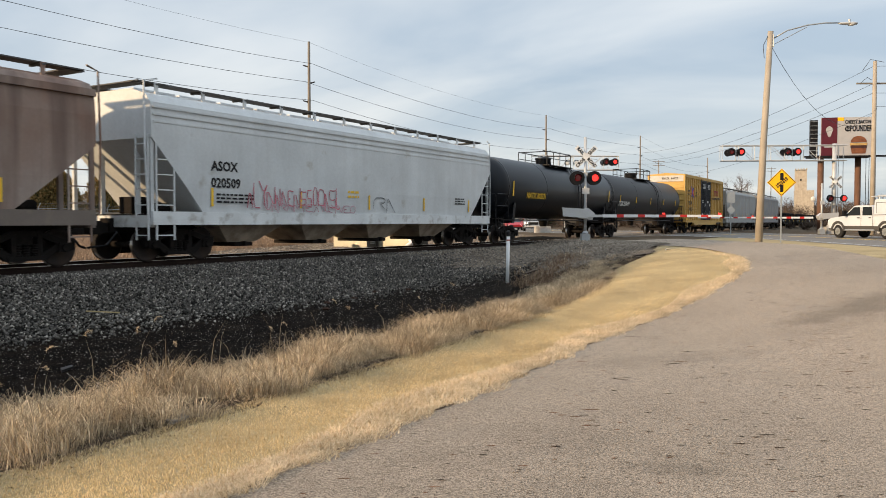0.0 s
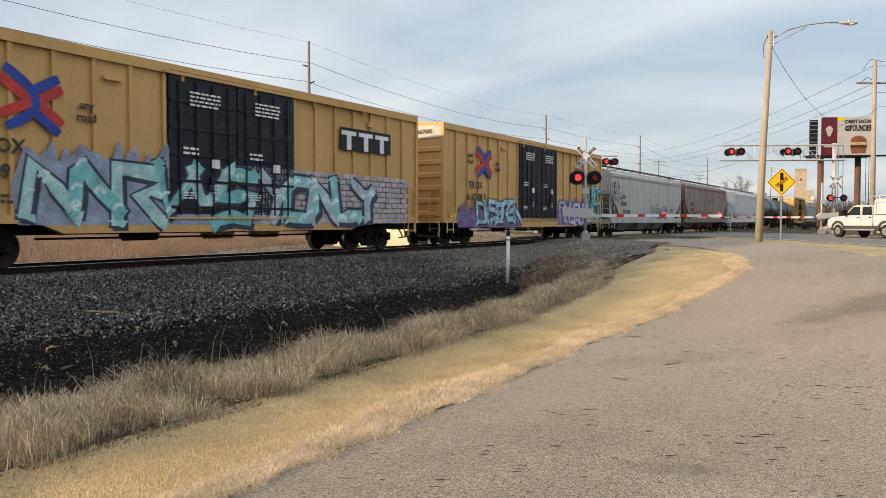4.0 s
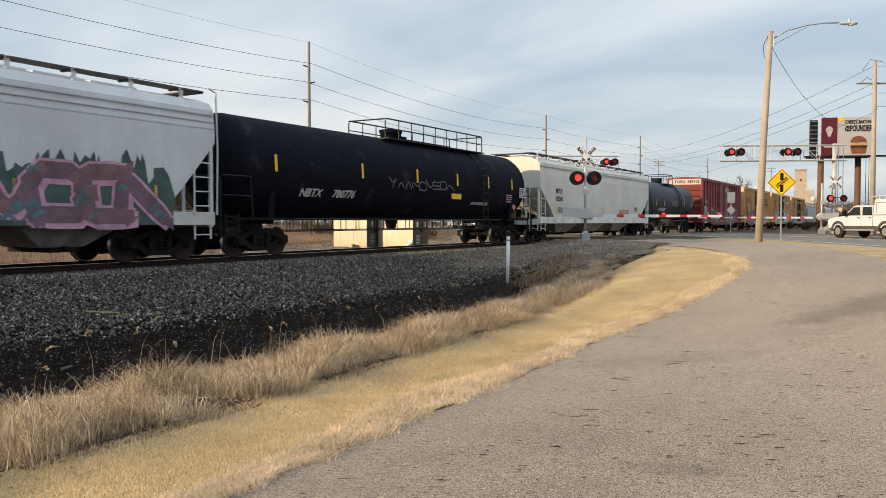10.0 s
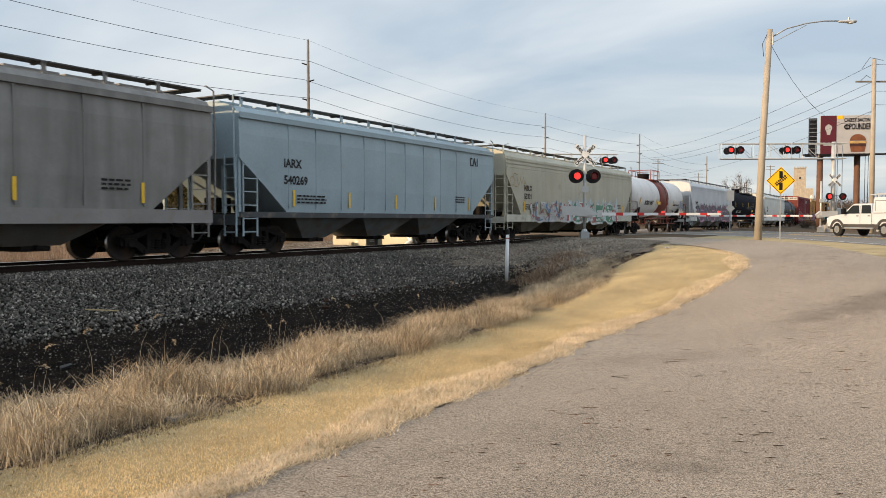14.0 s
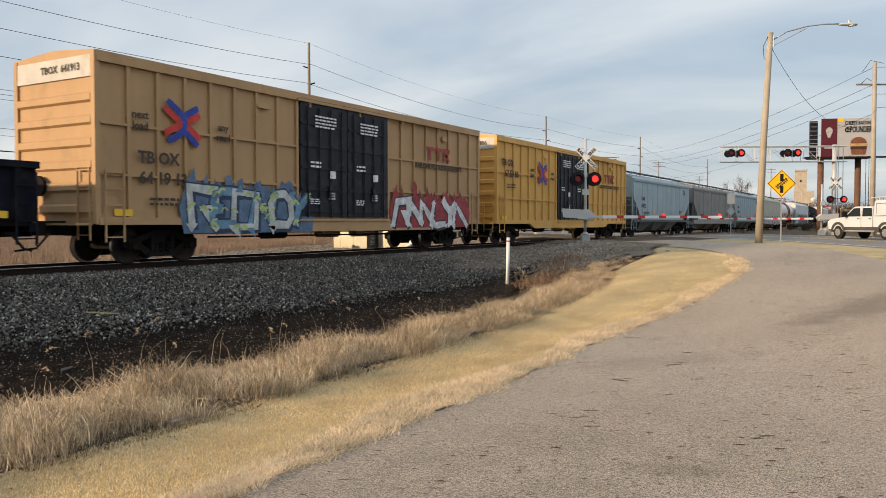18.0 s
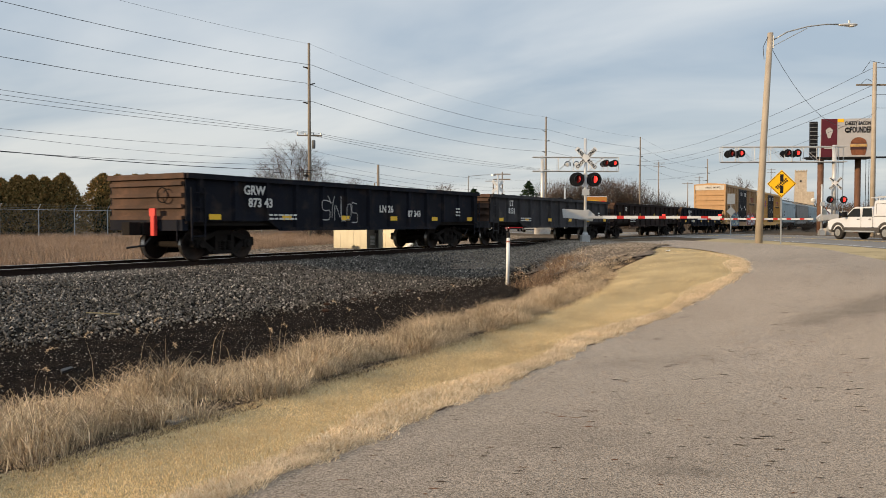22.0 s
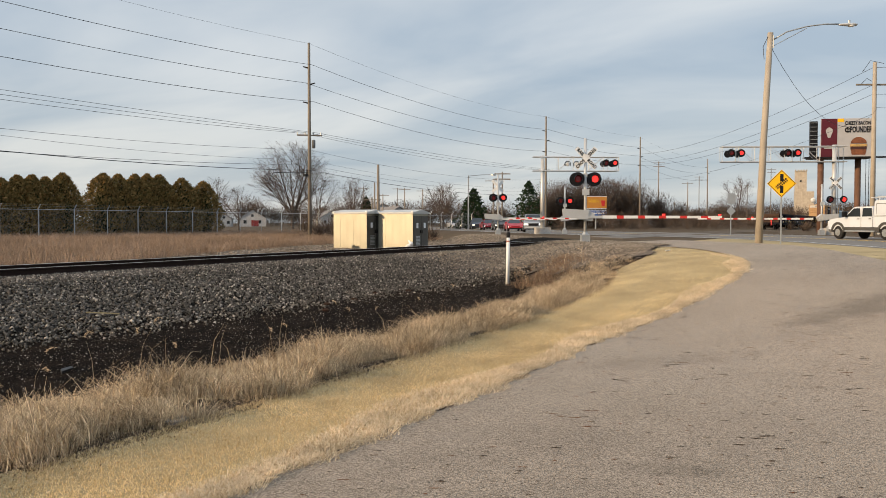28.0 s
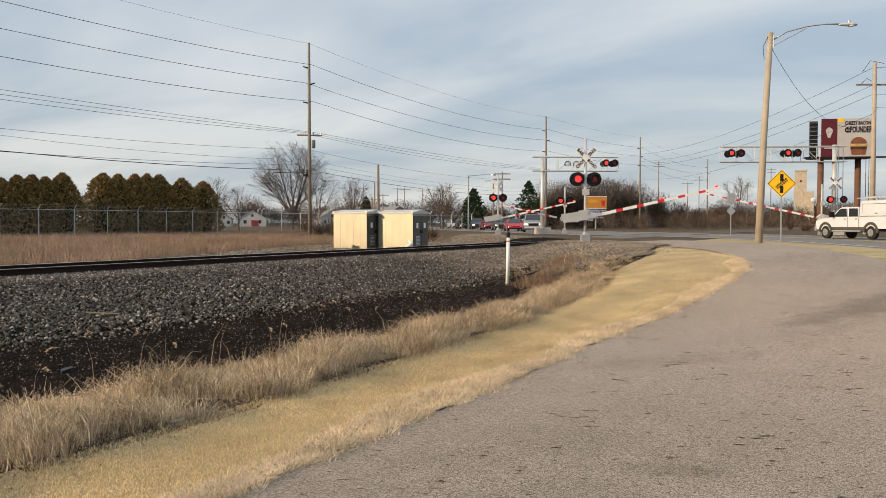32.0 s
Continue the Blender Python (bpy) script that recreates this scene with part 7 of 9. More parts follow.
for sy in (-1, 1):
    part("side_hatch", Shape().box((-2.2, sy * (W / 2 + 0.012), 1.8), (1.9, 0.02, 0.55)), M_PKWHITE, capm)
    part("cap_seam", Shape().box((-2.2, sy * (W / 2 + 0.012), 1.385), (2.25, 0.012, 0.03)), M_PKTRIM, capm)
    part("hatch_edge", Shape().box((-2.2, sy * (W / 2 + 0.012), 2.1), (1.95, 0.014, 0.025)).box((-1.23, sy * (W / 2 + 0.012), 1.8), (0.025, 0.014, 0.6)), M_PKTRIM, capm)
    part("hatch_handle", Shape().box((-2.4, sy * (W / 2 + 0.03), 1.55), (0.16, 0.02, 0.05)), M_BLACK, capm)
    for x, w in ((0.55, 0.95), (-0.48, 0.8)):
        g = [(x - w / 2, 1.36), (x - w / 2 + 0.04, 1.86), (x + w / 2 - (0.38 if x > 0 else 0.03), 1.86), (x + w / 2 + (0.28 if x > 0 else 0), 1.36)]
        part("window", Shape().prism(g, "y", sy * (W / 2) - 0.004 if sy > 0 else -W / 2 - 0.008, sy * W / 2 + 0.008 if sy > 0 else -W / 2 + 0.004), M_GLASS, pickup, "dark side window")
        part("door_seam", Shape().box((x - w / 2 - 0.05, sy * (W / 2 + 0.003), 1.25), (0.02, 0.008, 1.1)), M_PKTRIM, pickup)
        part("door_handle", Shape().box((x - w / 2 + 0.16, sy * (W / 2 + 0.02), 1.22), (0.18, 0.03, 0.05)), M_BLACK, pickup)
    part("mirror", Shape().box((1.2, sy * (W / 2 + 0.2), 1.5), (0.16, 0.26, 0.34)).box((1.22, sy * (W / 2 + 0.05), 1.4), (0.06, 0.2, 0.05)), M_BLACK, pickup)
    part("running_board", Shape().tube([(-1.2, sy * (W / 2 + 0.1), 0.48), (1.25, sy * (W / 2 + 0.1), 0.48)], 0.05, 8), M_GALV, pickup)
    for x in (2.0, -1.95):
        ar = Shape()
        for k in range(9):
            a0, a1 = math.pi * k / 9, math.pi * (k + 1) / 9
            ar.add([(x + r * math.cos(a), sy * (W / 2 + 0.05), 0.42 + r * math.sin(a)) for a, r in ((a0, 0.47), (a1, 0.47), (a1, 0.62), (a0, 0.62))] + [(x + r * math.cos(a), sy * (W / 2 - 0.1), 0.42 + r * math.sin(a)) for a, r in ((a0, 0.47), (a1, 0.47), (a1, 0.62), (a0, 0.62))],
                   [(0, 1, 2, 3), (3, 2, 6, 7), (0, 4, 5, 1)])
        part("wheel_arch", ar, M_PKTRIM, pickup, "dark grey wheel arch flare")
        wh = part("wheel", Shape().lathe((x, sy * (W / 2 - 0.12), 0.40), "y", [(-0.14, 0.3), (-0.13, 0.39), (-0.1, 0.41), (0.1, 0.41), (0.13, 0.39), (0.14, 0.3)], 24), M_RUBBER, pickup, "", True)
        rm = Shape()
        for k in range(8):
            a = k * math.pi / 4
            rm.bar((x, sy * (W / 2 + 0.03), 0.40), (x + 0.22 * math.cos(a), sy * (W / 2 + 0.03), 0.40 + 0.22 * math.sin(a)), 0.04, 0.06, (0, 1, 0))
        rm.lathe((x, sy * (W / 2 + 0.01), 0.40), "y", [(-0.02, 0.22), (0.02, 0.22)], 20)
        part("rim", rm, M_GALV, wh, "bright alloy rim")
part("windscreen", Shape().add([(1.48, -0.88, 1.36), (1.48, 0.88, 1.36), (0.68, 0.8, 1.9), (0.68, -0.8, 1.9), (1.46, -0.88, 1.33), (1.46, 0.88, 1.33), (0.66, 0.8, 1.87), (0.66, -0.8, 1.87)], [(0, 1, 2, 3), (4, 5, 6, 7), (0, 1, 5, 4), (1, 2, 6, 5), (2, 3, 7, 6), (3, 0, 4, 7)]), M_GLASS, pickup)
part("front_bumper", Shape().box((2.98, 0, 0.62), (0.2, W, 0.28)), M_GALV, pickup, "chrome bumper")
part("grille", Shape().box((2.97, 0, 0.95), (0.06, 1.2, 0.32)), M_BLACK, pickup)
for sy in (-1, 1):
    part("headlight", Shape().box((2.93, sy * 0.82, 0.97), (0.1, 0.3, 0.26)), M_HEADLAMP, pickup, "headlight")
    part("tail_light", Shape().box((-3.34, sy * 0.92, 1.05), (0.04, 0.16, 0.4)), M_RED, pickup)
rk = Shape()
for sy in (-0.75, 0.75):
    rk.tube([(-3.3, sy, 2.47), (-1.1, sy, 2.47), (-0.5, sy, 2.47)], 0.03, 6)
for x in (-3.1, -2.15, -1.25):
    rk.tube([(x, -0.85, 2.28), (x, -0.85, 2.47), (x, 0.85, 2.47), (x, 0.85, 2.28)], 0.03, 6)
rk.box((-1.9, 0.2, 2.53), (2.6, 0.4, 0.06))
part("ladder_rack", rk, M_ALU, pickup, "pale ladder rack")
part("exhaust", Shape().tube([(-1.1, 0.7, 0.4), (-1.4, 1.0, 0.38)], 0.08, 8), M_GALV, pickup)

# ---- billboard, tower, store sign ----
M_BBRED = mat("billboard_maroon", (0.085, 0.011, 0.021), 0.6, var=0.06, bump=0)
M_BBWHITE = mat("billboard_pale", (0.4, 0.4, 0.41), 0.6, var=0.05, bump=0)
M_RUSTPOST = mat("rust_brown_post", (0.14, 0.075, 0.05), 0.8, var=0.2)
bb = thing("billboard", "large roadside billboard advertising a burger on two brown posts", "billboard", "", pose(90.5, 8.05, 0, 0, 0, -68))
part("post", Shape().tube([(0.15, 0.5, 0.3), (0.15, 0.5, 8.4)], 0.3, 14), M_RUSTPOST, bb, "brown steel post", True)
part("post", Shape().tube([(4.05, 1.3, 0.3), (4.05, 1.3, 8.4)], 0.3, 14), M_RUSTPOST, bb, "brown steel post", True)
part("catwalk", Shape().box((2.2, -0.5, 8.3), (8.0, 0.9, 0.12)).box((2.2, 1.4, 8.4), (6.0, 2.0, 0.2)), M_BLACK, bb, "dark walkway")
pn = part("panel", Shape().box((2.6, 0, 10.35), (5.25, 0.2, 3.95)), M_BBWHITE, bb, "pale advertising panel")
part("left_panel", Shape().box((0.75, -0.11, 10.35), (1.55, 0.02, 3.95)), M_BBRED, pn, "maroon panel with a pale emblem")
part("emblem", Shape().prism([(0.75 + (0.3 + 0.08 * math.sin(3 * t)) * math.cos(t), 10.9 + 0.55 * math.sin(t)) for t in np.linspace(0, 2 * math.pi, 20)[:-1]], "y", -0.14, -0.12), M_BBWHITE, pn, "pale rounded emblem")
part("brand_bar", Shape().box((0.75, -0.13, 9.35), (0.95, 0.01, 0.2)), M_BBWHITE, pn, "pale brand lettering as a bar")
part("corner_patch", Shape().box((1.85, -0.11, 12.15), (0.6, 0.02, 0.35)), M_SIGNYEL, pn, "yellow corner patch")
writing("lettering", "CHEESY BACON", 0.52, M_BLACK, pn, pose(3.5, -0.13, 11.83), "dark words", 0.66)
writing("lettering", "POUNDER", 0.86, M_BLACK, pn, pose(3.8, -0.13, 11.15), "black words", 0.53)
part("number_disc", Shape().lathe((2.52, -0.13, 11.15), "y", [(-0.01, 0.28), (0.01, 0.28)], 20), M_BLACK, pn, "black disc")
writing("lettering", "1/2", 0.28, M_BBWHITE, pn, pose(2.52, -0.15, 11.15), "white fraction")
bun, patty, chz = paint((0.2, 0.075, 0.035)), paint((0.06, 0.025, 0.02)), paint((0.5, 0.32, 0.12))
part("burger_bun", Shape().prism([(3.6 + 0.78 * math.cos(t), 9.75 + 0.66 * math.sin(t)) for t in np.linspace(0, math.pi, 12)], "y", -0.14, -0.12), bun, pn, "printed burger bun")
part("burger_filling", Shape().box((3.6, -0.13, 9.56), (1.66, 0.02, 0.26)), chz, pn, "printed cheese layer")
part("burger_filling", Shape().box((3.6, -0.132, 9.3), (1.56, 0.02, 0.3)), patty, pn, "printed meat layer")
part("burger_bun", Shape().prism([(2.85, 9.15), (2.95, 8.6), (4.25, 8.6), (4.35, 9.15)], "y", -0.14, -0.12), bun, pn, "printed lower bun")
rearp = part("rear_panel", Shape().box((-0.45, 1.0, 10.3), (0.75, 0.3, 3.8)), M_BLACK, bb, "dark slatted back of the second panel")
for k in range(9):
    part("slat", Shape().box((-0.45, 0.83, 8.6 + k * 0.43), (0.75, 0.03, 0.05)), M_GALV, rearp)
ladder_s = Shape()
for x in (4.7, 5.0):
    ladder_s.tube([(x, 0.9, 2.0), (x, 0.9, 8.3)], 0.03, 5)
part("ladder", ladder_s, M_STEEL, bb)

tower = thing("grain_elevator", "distant pale concrete grain elevator tower above the trees", "building", "", pose(329, 36.1, 0, 0, 0, 10))
M_TOWER = mat("tower_concrete", (0.42, 0.37, 0.3), 0.9, var=0.15, streak=0.3, streak_col=(0.25, 0.22, 0.18))
part("head_house", Shape().box((0, 0, 11.5), (4.0, 4.0, 19.8)), M_TOWER, tower)
part("bin", Shape().box((0, -1.2, 6.8), (6, 6.6, 13.4)), M_TOWER, tower)
for k in range(5):
    part("parapet_block", Shape().box((-2.1, -1.9 + k * 0.95, 21.4), (0.4, 0.45, 0.7)), M_TOWER, tower)
part("window", Shape().box((-2.12, 0.1, 17.5), (0.1, 0.5, 0.7)), M_BLACK, tower)

st = thing("store_sign", "orange and blue roadside store sign on a post", "sign", "", pose(124.7, 44.4, 0, 0, 0, -50))
M_ORANGE = mat("sign_orange", (0.55, 0.24, 0.045), 0.4, var=0.06, bump=0)
M_SIGNBLUE = mat("sign_blue", (0.06, 0.13, 0.36), 0.4, var=0.06, bump=0)
part("post", Shape().tube([(0, 0.2, 0.3), (0, 0.2, 6)], 0.12, 8), M_GALV, st)
p1 = part("panel", Shape().box((0, 0, 5.0), (3.5, 0.3, 1.9)), M_ORANGE, st, "orange sign panel with a drink picture")
p2 = part("panel", Shape().box((0, 0, 3.1), (3.5, 0.3, 1.2)), M_SIGNBLUE, st, "blue and white sign panel")
bars(p1, -0.5, 5.35, -0.16, 1.7, 0.6, 2, M_YELLOW, "yellow writing too small to read")
part("drink_cup", Shape().prism([(0.9, 4.35), (1.4, 4.35), (1.5, 5.3), (0.8, 5.3)], "y", -0.18, -0.16), M_RED, p1, "printed red cup")
bars(p2, 0, 3.4, -0.16, 3.0, 0.5, 2, M_WHITE, "white writing too small to read")
for z in (6.0, 4.02, 3.75, 2.48):
    part("border", Shape().box((0, -0.16, z - 0.04), (3.5, 0.02, 0.1)), M_WHITE, st)


# ---- houses beyond the fence ----
M_SIDING = mat("white_siding", (0.45, 0.45, 0.45), 0.7, var=0.1)
M_ROOFGREY = mat("shingle_grey", (0.2, 0.19, 0.185), 0.9, var=0.2)


def house(x, y, w, d, h, rot, wallm, label, door=True):
    ob = thing("house", label, "house", "far houses", pose(x, y, float(gz(x, y)), 0, 0, rot))
    part("wall", Shape().prism([(-w / 2, 0), (w / 2, 0), (w / 2, h), (0, h + w * 0.3), (-w / 2, h)], "y", -d / 2, d / 2), wallm, ob)
    rf = Shape()
    for s in (-1, 1):
        rf.add([(s * (w / 2 + 0.3), -d / 2 - 0.3, h - 0.15), (0, -d / 2 - 0.3, h + w * 0.3 + 0.05), (0, d / 2 + 0.3, h + w * 0.3 + 0.05), (s * (w / 2 + 0.3), d / 2 + 0.3, h - 0.15),
                (s * (w / 2 + 0.3), -d / 2 - 0.3, h), (0, -d / 2 - 0.3, h + w * 0.3 + 0.2), (0, d / 2 + 0.3, h + w * 0.3 + 0.2), (s * (w / 2 + 0.3), d / 2 + 0.3, h)],
               [(0, 1, 2, 3), (4, 5, 6, 7), (0, 1, 5, 4), (2, 3, 7, 6), (0, 3, 7, 4)])
    part("roof", rf, M_ROOFGREY, ob, "grey shingle roof")
    for wx in (-w * 0.28, w * 0.28):
        wn2 = part("window", Shape().box((wx, -d / 2 - 0.02, h * 0.55), (0.9, 0.05, 1.1)), M_GLASS, ob)
        part("frame", Shape().box((wx, -d / 2 - 0.04, h * 0.55 + 0.6), (1.1, 0.06, 0.1)).box((wx, -d / 2 - 0.04, h * 0.55 - 0.6), (1.1, 0.06, 0.1)), M_WHITE, wn2)
    part("window", Shape().box((0, -d / 2 - 0.02, h + w * 0.1), (0.7, 0.05, 0.7)), M_GLASS, ob)
    if door:
        part("garage_door", Shape().box((w * 0.1, -d / 2 - 0.03, 1.0), (2.2, 0.06, 1.9)), paint((0.22, 0.028, 0.028)), ob, "red garage door")
    part("chimney", Shape().box((w * 0.2, 0.5, h + w * 0.3), (0.5, 0.5, 1.0)), M_CONCRETE, ob)
    return ob


house(184.8, 178.7, 8, 9, 2.6, -48, M_SIDING, "small white gabled house with a red garage door")
house(180.5, 186.5, 4.5, 8, 2.4, -48, M_SIDING, "small white gabled outbuilding", False)
house(205, 165, 8, 14, 2.6, -40, M_SIDING, "low pale house with a grey roof", False)
house(212, 160, 8, 10, 2.4, -40, M_SIDING, "white house partly behind a tree", False)
house(140, 96, 7, 12, 2.2, -35, mat("grey_siding", (0.33, 0.33, 0.33), 0.7), "low grey building behind the poles", False)
house(118, 155, 9, 14, 3.2, -50, mat("beige_siding", (0.5, 0.47, 0.42), 0.7), "pale house glimpsed between evergreens", False)
house(190, 135, 10, 12, 3.4, -35, M_SIDING, "distant white house with a grey roof", False)
house(260, 78, 8, 14, 2.6, -20, M_SIDING, "distant low white building", False)
house(270, 92, 8, 14, 2.6, -20, M_SIDING, "distant low pale building", False)

# ---- chain-link fence ----
M_MESHWIRE = mat("fence_wire", (0.2, 0.2, 0.19), 0.5, 0.5, var=0.1, bump=0)
fence = thing("fence", "tall galvanised chain-link fence with angled barbed-wire arms", "fence", "", pose(0, 58, 0))
post_s = Shape().tube([(0, 0, 0), (0, 0, 2.25), (0.0, -0.28, 2.6)], 0.045, 6)
post_me = post_s.mesh("post", M_GALV)
FX = [6.3 + 3.05 * k for k in range(34)]
for x in FX:
    o = part("post", post_me, None, fence)
    o.location = (x, 0, float(gz(x, 58)))
rail_s = Shape()
z58 = float(gz(20, 58))
for z in (2.2, 0.1):
    rail_s.tube([(FX[0], 0, z58 + z), (FX[-1], 0, z58 + z)], 0.019, 5)
part("top_rail", rail_s, M_GALV, fence)
for dy, dz in ((-0.1, 2.33), (-0.19, 2.45), (-0.27, 2.58)):
    part("barbed_wire", Shape().tube([(FX[0], dy, z58 + dz), (FX[-1], dy, z58 + dz)], 0.006, 4), M_MESHWIRE, fence)
n_w = 1900
xs = np.repeat(np.linspace(FX[0], FX[-1] - 2.1, n_w // 2), 2)
vs, fs = [], []
for i, x in enumerate(xs):
    s = 1 if i % 2 else -1
    xa, xb = (x, x + 2.1) if s > 0 else (x + 2.1, x)
    k = len(vs)
    vs += [(xa - 0.004, 0, z58 + 0.1), (xa + 0.004, 0, z58 + 0.1), (xb + 0.004, 0, z58 + 2.2), (xb - 0.004, 0, z58 + 2.2)]
    fs.append((k, k + 1, k + 2, k + 3))
mesh_ob = new("wire_mesh", np_mesh("wire_mesh", np.array(vs), np.array(fs), M_MESHWIRE))
mesh_ob.parent = fence
tagged(mesh_ob, "diamond wire mesh", kind="stuff")


# ---- plants ----
RNG = np.random.default_rng(7)
M_GRASS_TALL = island_mat("tall_dry_grass", [(0.182, 0.128, 0.0835), (0.535, 0.407, 0.251), (0.877, 0.696, 0.471), (0.15, 0.107, 0.0706), (0.706, 0.546, 0.353), (0.3, 0.219, 0.144), (0.599, 0.46, 0.289)], 0.85, 0.42, 0.14, 1.5)
M_GRASS_MOWN = island_mat("mown_straw_grass", [(0.41, 0.295, 0.14), (0.62, 0.465, 0.25), (0.8, 0.62, 0.375), (0.47, 0.35, 0.17)], 0.85, 0.24, 0.3, 1.1)
M_GRASS_FRINGE = island_mat("bleached_straw", [(0.52, 0.39, 0.235), (0.76, 0.6, 0.4), (0.88, 0.74, 0.54), (0.4, 0.29, 0.17)], 0.85, 0.2, 0.25, 2.0)
M_GRASS_FIELD = island_mat("field_grass", [(0.202, 0.14, 0.0974), (0.28, 0.198, 0.141), (0.381, 0.28, 0.199), (0.174, 0.123, 0.0896)], 0.9, 0.3, 0.12, 0.35)
M_EVERGREEN = island_mat("evergreen_leaf", [(0.07, 0.062, 0.024), (0.17, 0.12, 0.045), (0.34, 0.205, 0.08), (0.1, 0.088, 0.034), (0.25, 0.16, 0.06)], 0.8, 0.2)
M_SPRUCE = island_mat("spruce_needle", [(0.015, 0.03, 0.016), (0.03, 0.05, 0.022)], 0.8, 0.2)
M_BARK = mat("grey_brown_bark", (0.1, 0.08, 0.068), 0.95, var=0.25)
M_TWIG = mat("brown_twigs", (0.1, 0.075, 0.062), 0.95, var=0.2, bump=0)
M_FARWOOD = island_mat("far_bare_woods", [(0.06, 0.045, 0.036), (0.095, 0.072, 0.057), (0.13, 0.1, 0.08)], 0.95, 0.25)
M_STONES = island_mat("ballast_stones", [(0.0224, 0.0202, 0.0179), (0.0986, 0.0896, 0.0795), (0.174, 0.158, 0.139), (0.0482, 0.0437, 0.0381), (0.121, 0.112, 0.101), (0.0314, 0.028, 0.0246), (0.146, 0.127, 0.108), (0.414, 0.375, 0.325)], 0.92, 0.2)
M_OILSTONES = island_mat("oily_track_stones", [(0.014, 0.011, 0.009), (0.04, 0.03, 0.024), (0.022, 0.017, 0.014), (0.075, 0.06, 0.048)], 0.95, 0.2)


def blades(n, place, h, w, lean, rng, flop=0.5):
    """Grass blades: two-segment tapered strips. place gives n points; h, w, lean are ranges."""
    p = place(n, rng)
    n = len(p)
    hh = rng.uniform(*h, n)[:, None]
    ww = rng.uniform(*w, n)[:, None]
    a = rng.uniform(0, 2 * np.pi, n)
    side = np.stack([np.cos(a), np.sin(a), np.zeros(n)], -1) * ww / 2
    b = rng.uniform(0, 2 * np.pi, n)
    ln = rng.uniform(*lean, n)[:, None]
    d = np.stack([np.cos(b), np.sin(b), np.zeros(n)], -1) * ln * hh
    up = np.zeros((n, 3)); up[:, 2:] = hh
    mid = p + up * 0.6 + d * 0.35
    tip = p + up * (1 - flop * ln) + d
    v = np.stack([p - side, p + side, mid - side * 0.7, mid + side * 0.7, tip], 1).reshape(-1, 3)
    k = np.arange(n)[:, None] * 5
    f = np.concatenate([k + np.array([[0, 1, 3]]), k + np.array([[0, 3, 2]]), k + np.array([[2, 3, 4]])], 0)
    return v, f


def on_ground(x, y, off=0.0):
    return np.stack([x, y, gz(x, y) + off], -1)


def clump_noise(x, y, s):
    return np.sin(x * s + 1.3) * np.sin(y * s * 1.7 + 0.4) + 0.6 * np.sin(x * s * 2.3 + y * s * 1.9)


def tufts(n, per, place, h, w, rng, lay=0.45):
    """Grass tussocks: blades that arch out of a common foot; each tussock is laid over its own way."""
    c, size = place(n, rng)
    n = len(c)
    m = n * per
    way = rng.uniform(0, 2 * np.pi, n)
    push = np.stack([np.cos(way), np.sin(way), np.zeros(n)], -1) * (lay * rng.random(n) ** 1.3)[:, None]
    c, size, push = np.repeat(c, per, 0), np.repeat(size, per), np.repeat(push, per, 0)
    a = rng.uniform(0, 2 * np.pi, m)
    out = np.stack([np.cos(a), np.sin(a), np.zeros(m)], -1)
    hh = (rng.uniform(*h, m) * size)[:, None]
    ln = 0.18 + (rng.random(m) ** 0.75)[:, None] * 1.0
    p = c + out * (rng.random(m) * 0.13)[:, None]
    b = rng.uniform(0, 2 * np.pi, m)
    side = np.stack([np.cos(b), np.sin(b), rng.normal(0, 0.3, m)], -1) * rng.uniform(*w, m)[:, None] / 2
    up = np.array([0, 0, 1.0])
    kink = rng.normal(0, 0.1, (m, 3))
    q1 = p + up * hh * 0.62 * (1 - 0.2 * ln) + (out * ln * 0.22 + push * 0.25) * hh
    q2 = p + up * hh * (0.98 - 0.3 * ln) + (out * ln * 0.55 + push * 0.8 + kink) * hh
    tip = p + up * hh * (0.93 - 0.85 * ln ** 1.2) + (out * ln * 0.85 + push * 1.15 + kink * 1.9) * hh
    v = np.stack([p - side, p + side, q1 - side * 0.9, q1 + side * 0.9, q2 - side * 0.6, q2 + side * 0.6, tip], 1).reshape(-1, 3)
    k = np.arange(m)[:, None] * 7
    f = np.concatenate([k + np.array([t]) for t in ([0, 1, 3], [0, 3, 2], [2, 3, 5], [2, 5, 4], [4, 5, 6])], 0)
    return v, f


def tall_place(n, rng):
    x = 0.5 + 27 * rng.beta(1.0, 1.35, n)
    lo = lawn_top(x) + 0.13 + 0.07 * np.sin(x * 2.1) + 0.1 * np.sin(x * 5.3)
    hi = np.interp(x, [0, 4, 9, 12, 15, 18, 22, 26, 31], [7.0, 6.8, 6.5, 6.8, 7.4, 8.0, 8.6, 9.4, 10.5]) + 0.16 * np.sin(x * 1.7 + 1)
    t = rng.random(n)
    y = lo + (hi - lo) * t
    cn = clump_noise(x, y, 2.6)
    keep = (cn > -0.85 + 0.5 * rng.random(n)) & (rng.random(n) < np.interp(x, [0, 14, 18, 22, 25, 27], [1, 0.8, 0.55, 0.25, 0.06, 0]))
    size = np.clip(0.58 + 0.36 * cn + 0.3 * rng.random(n), 0.3, 1.3) * np.interp(t, [0, 0.2, 0.6, 1], [0.72, 1.0, 1.05, 0.66]) * np.interp(x, [0, 18, 26], [1, 0.85, 0.5])
    return on_ground(x[keep], y[keep], -0.03), size[keep]


v, f = tufts(4700, 66, tall_place, (0.1, 0.41), (0.0024, 0.006), RNG, 0.8)
tagged(new("tall_grass", np_mesh("tall_grass", v, f, M_GRASS_TALL)), "tangled tussocks of tall dry tan grass along the ditch", "grass", "", "stuff")


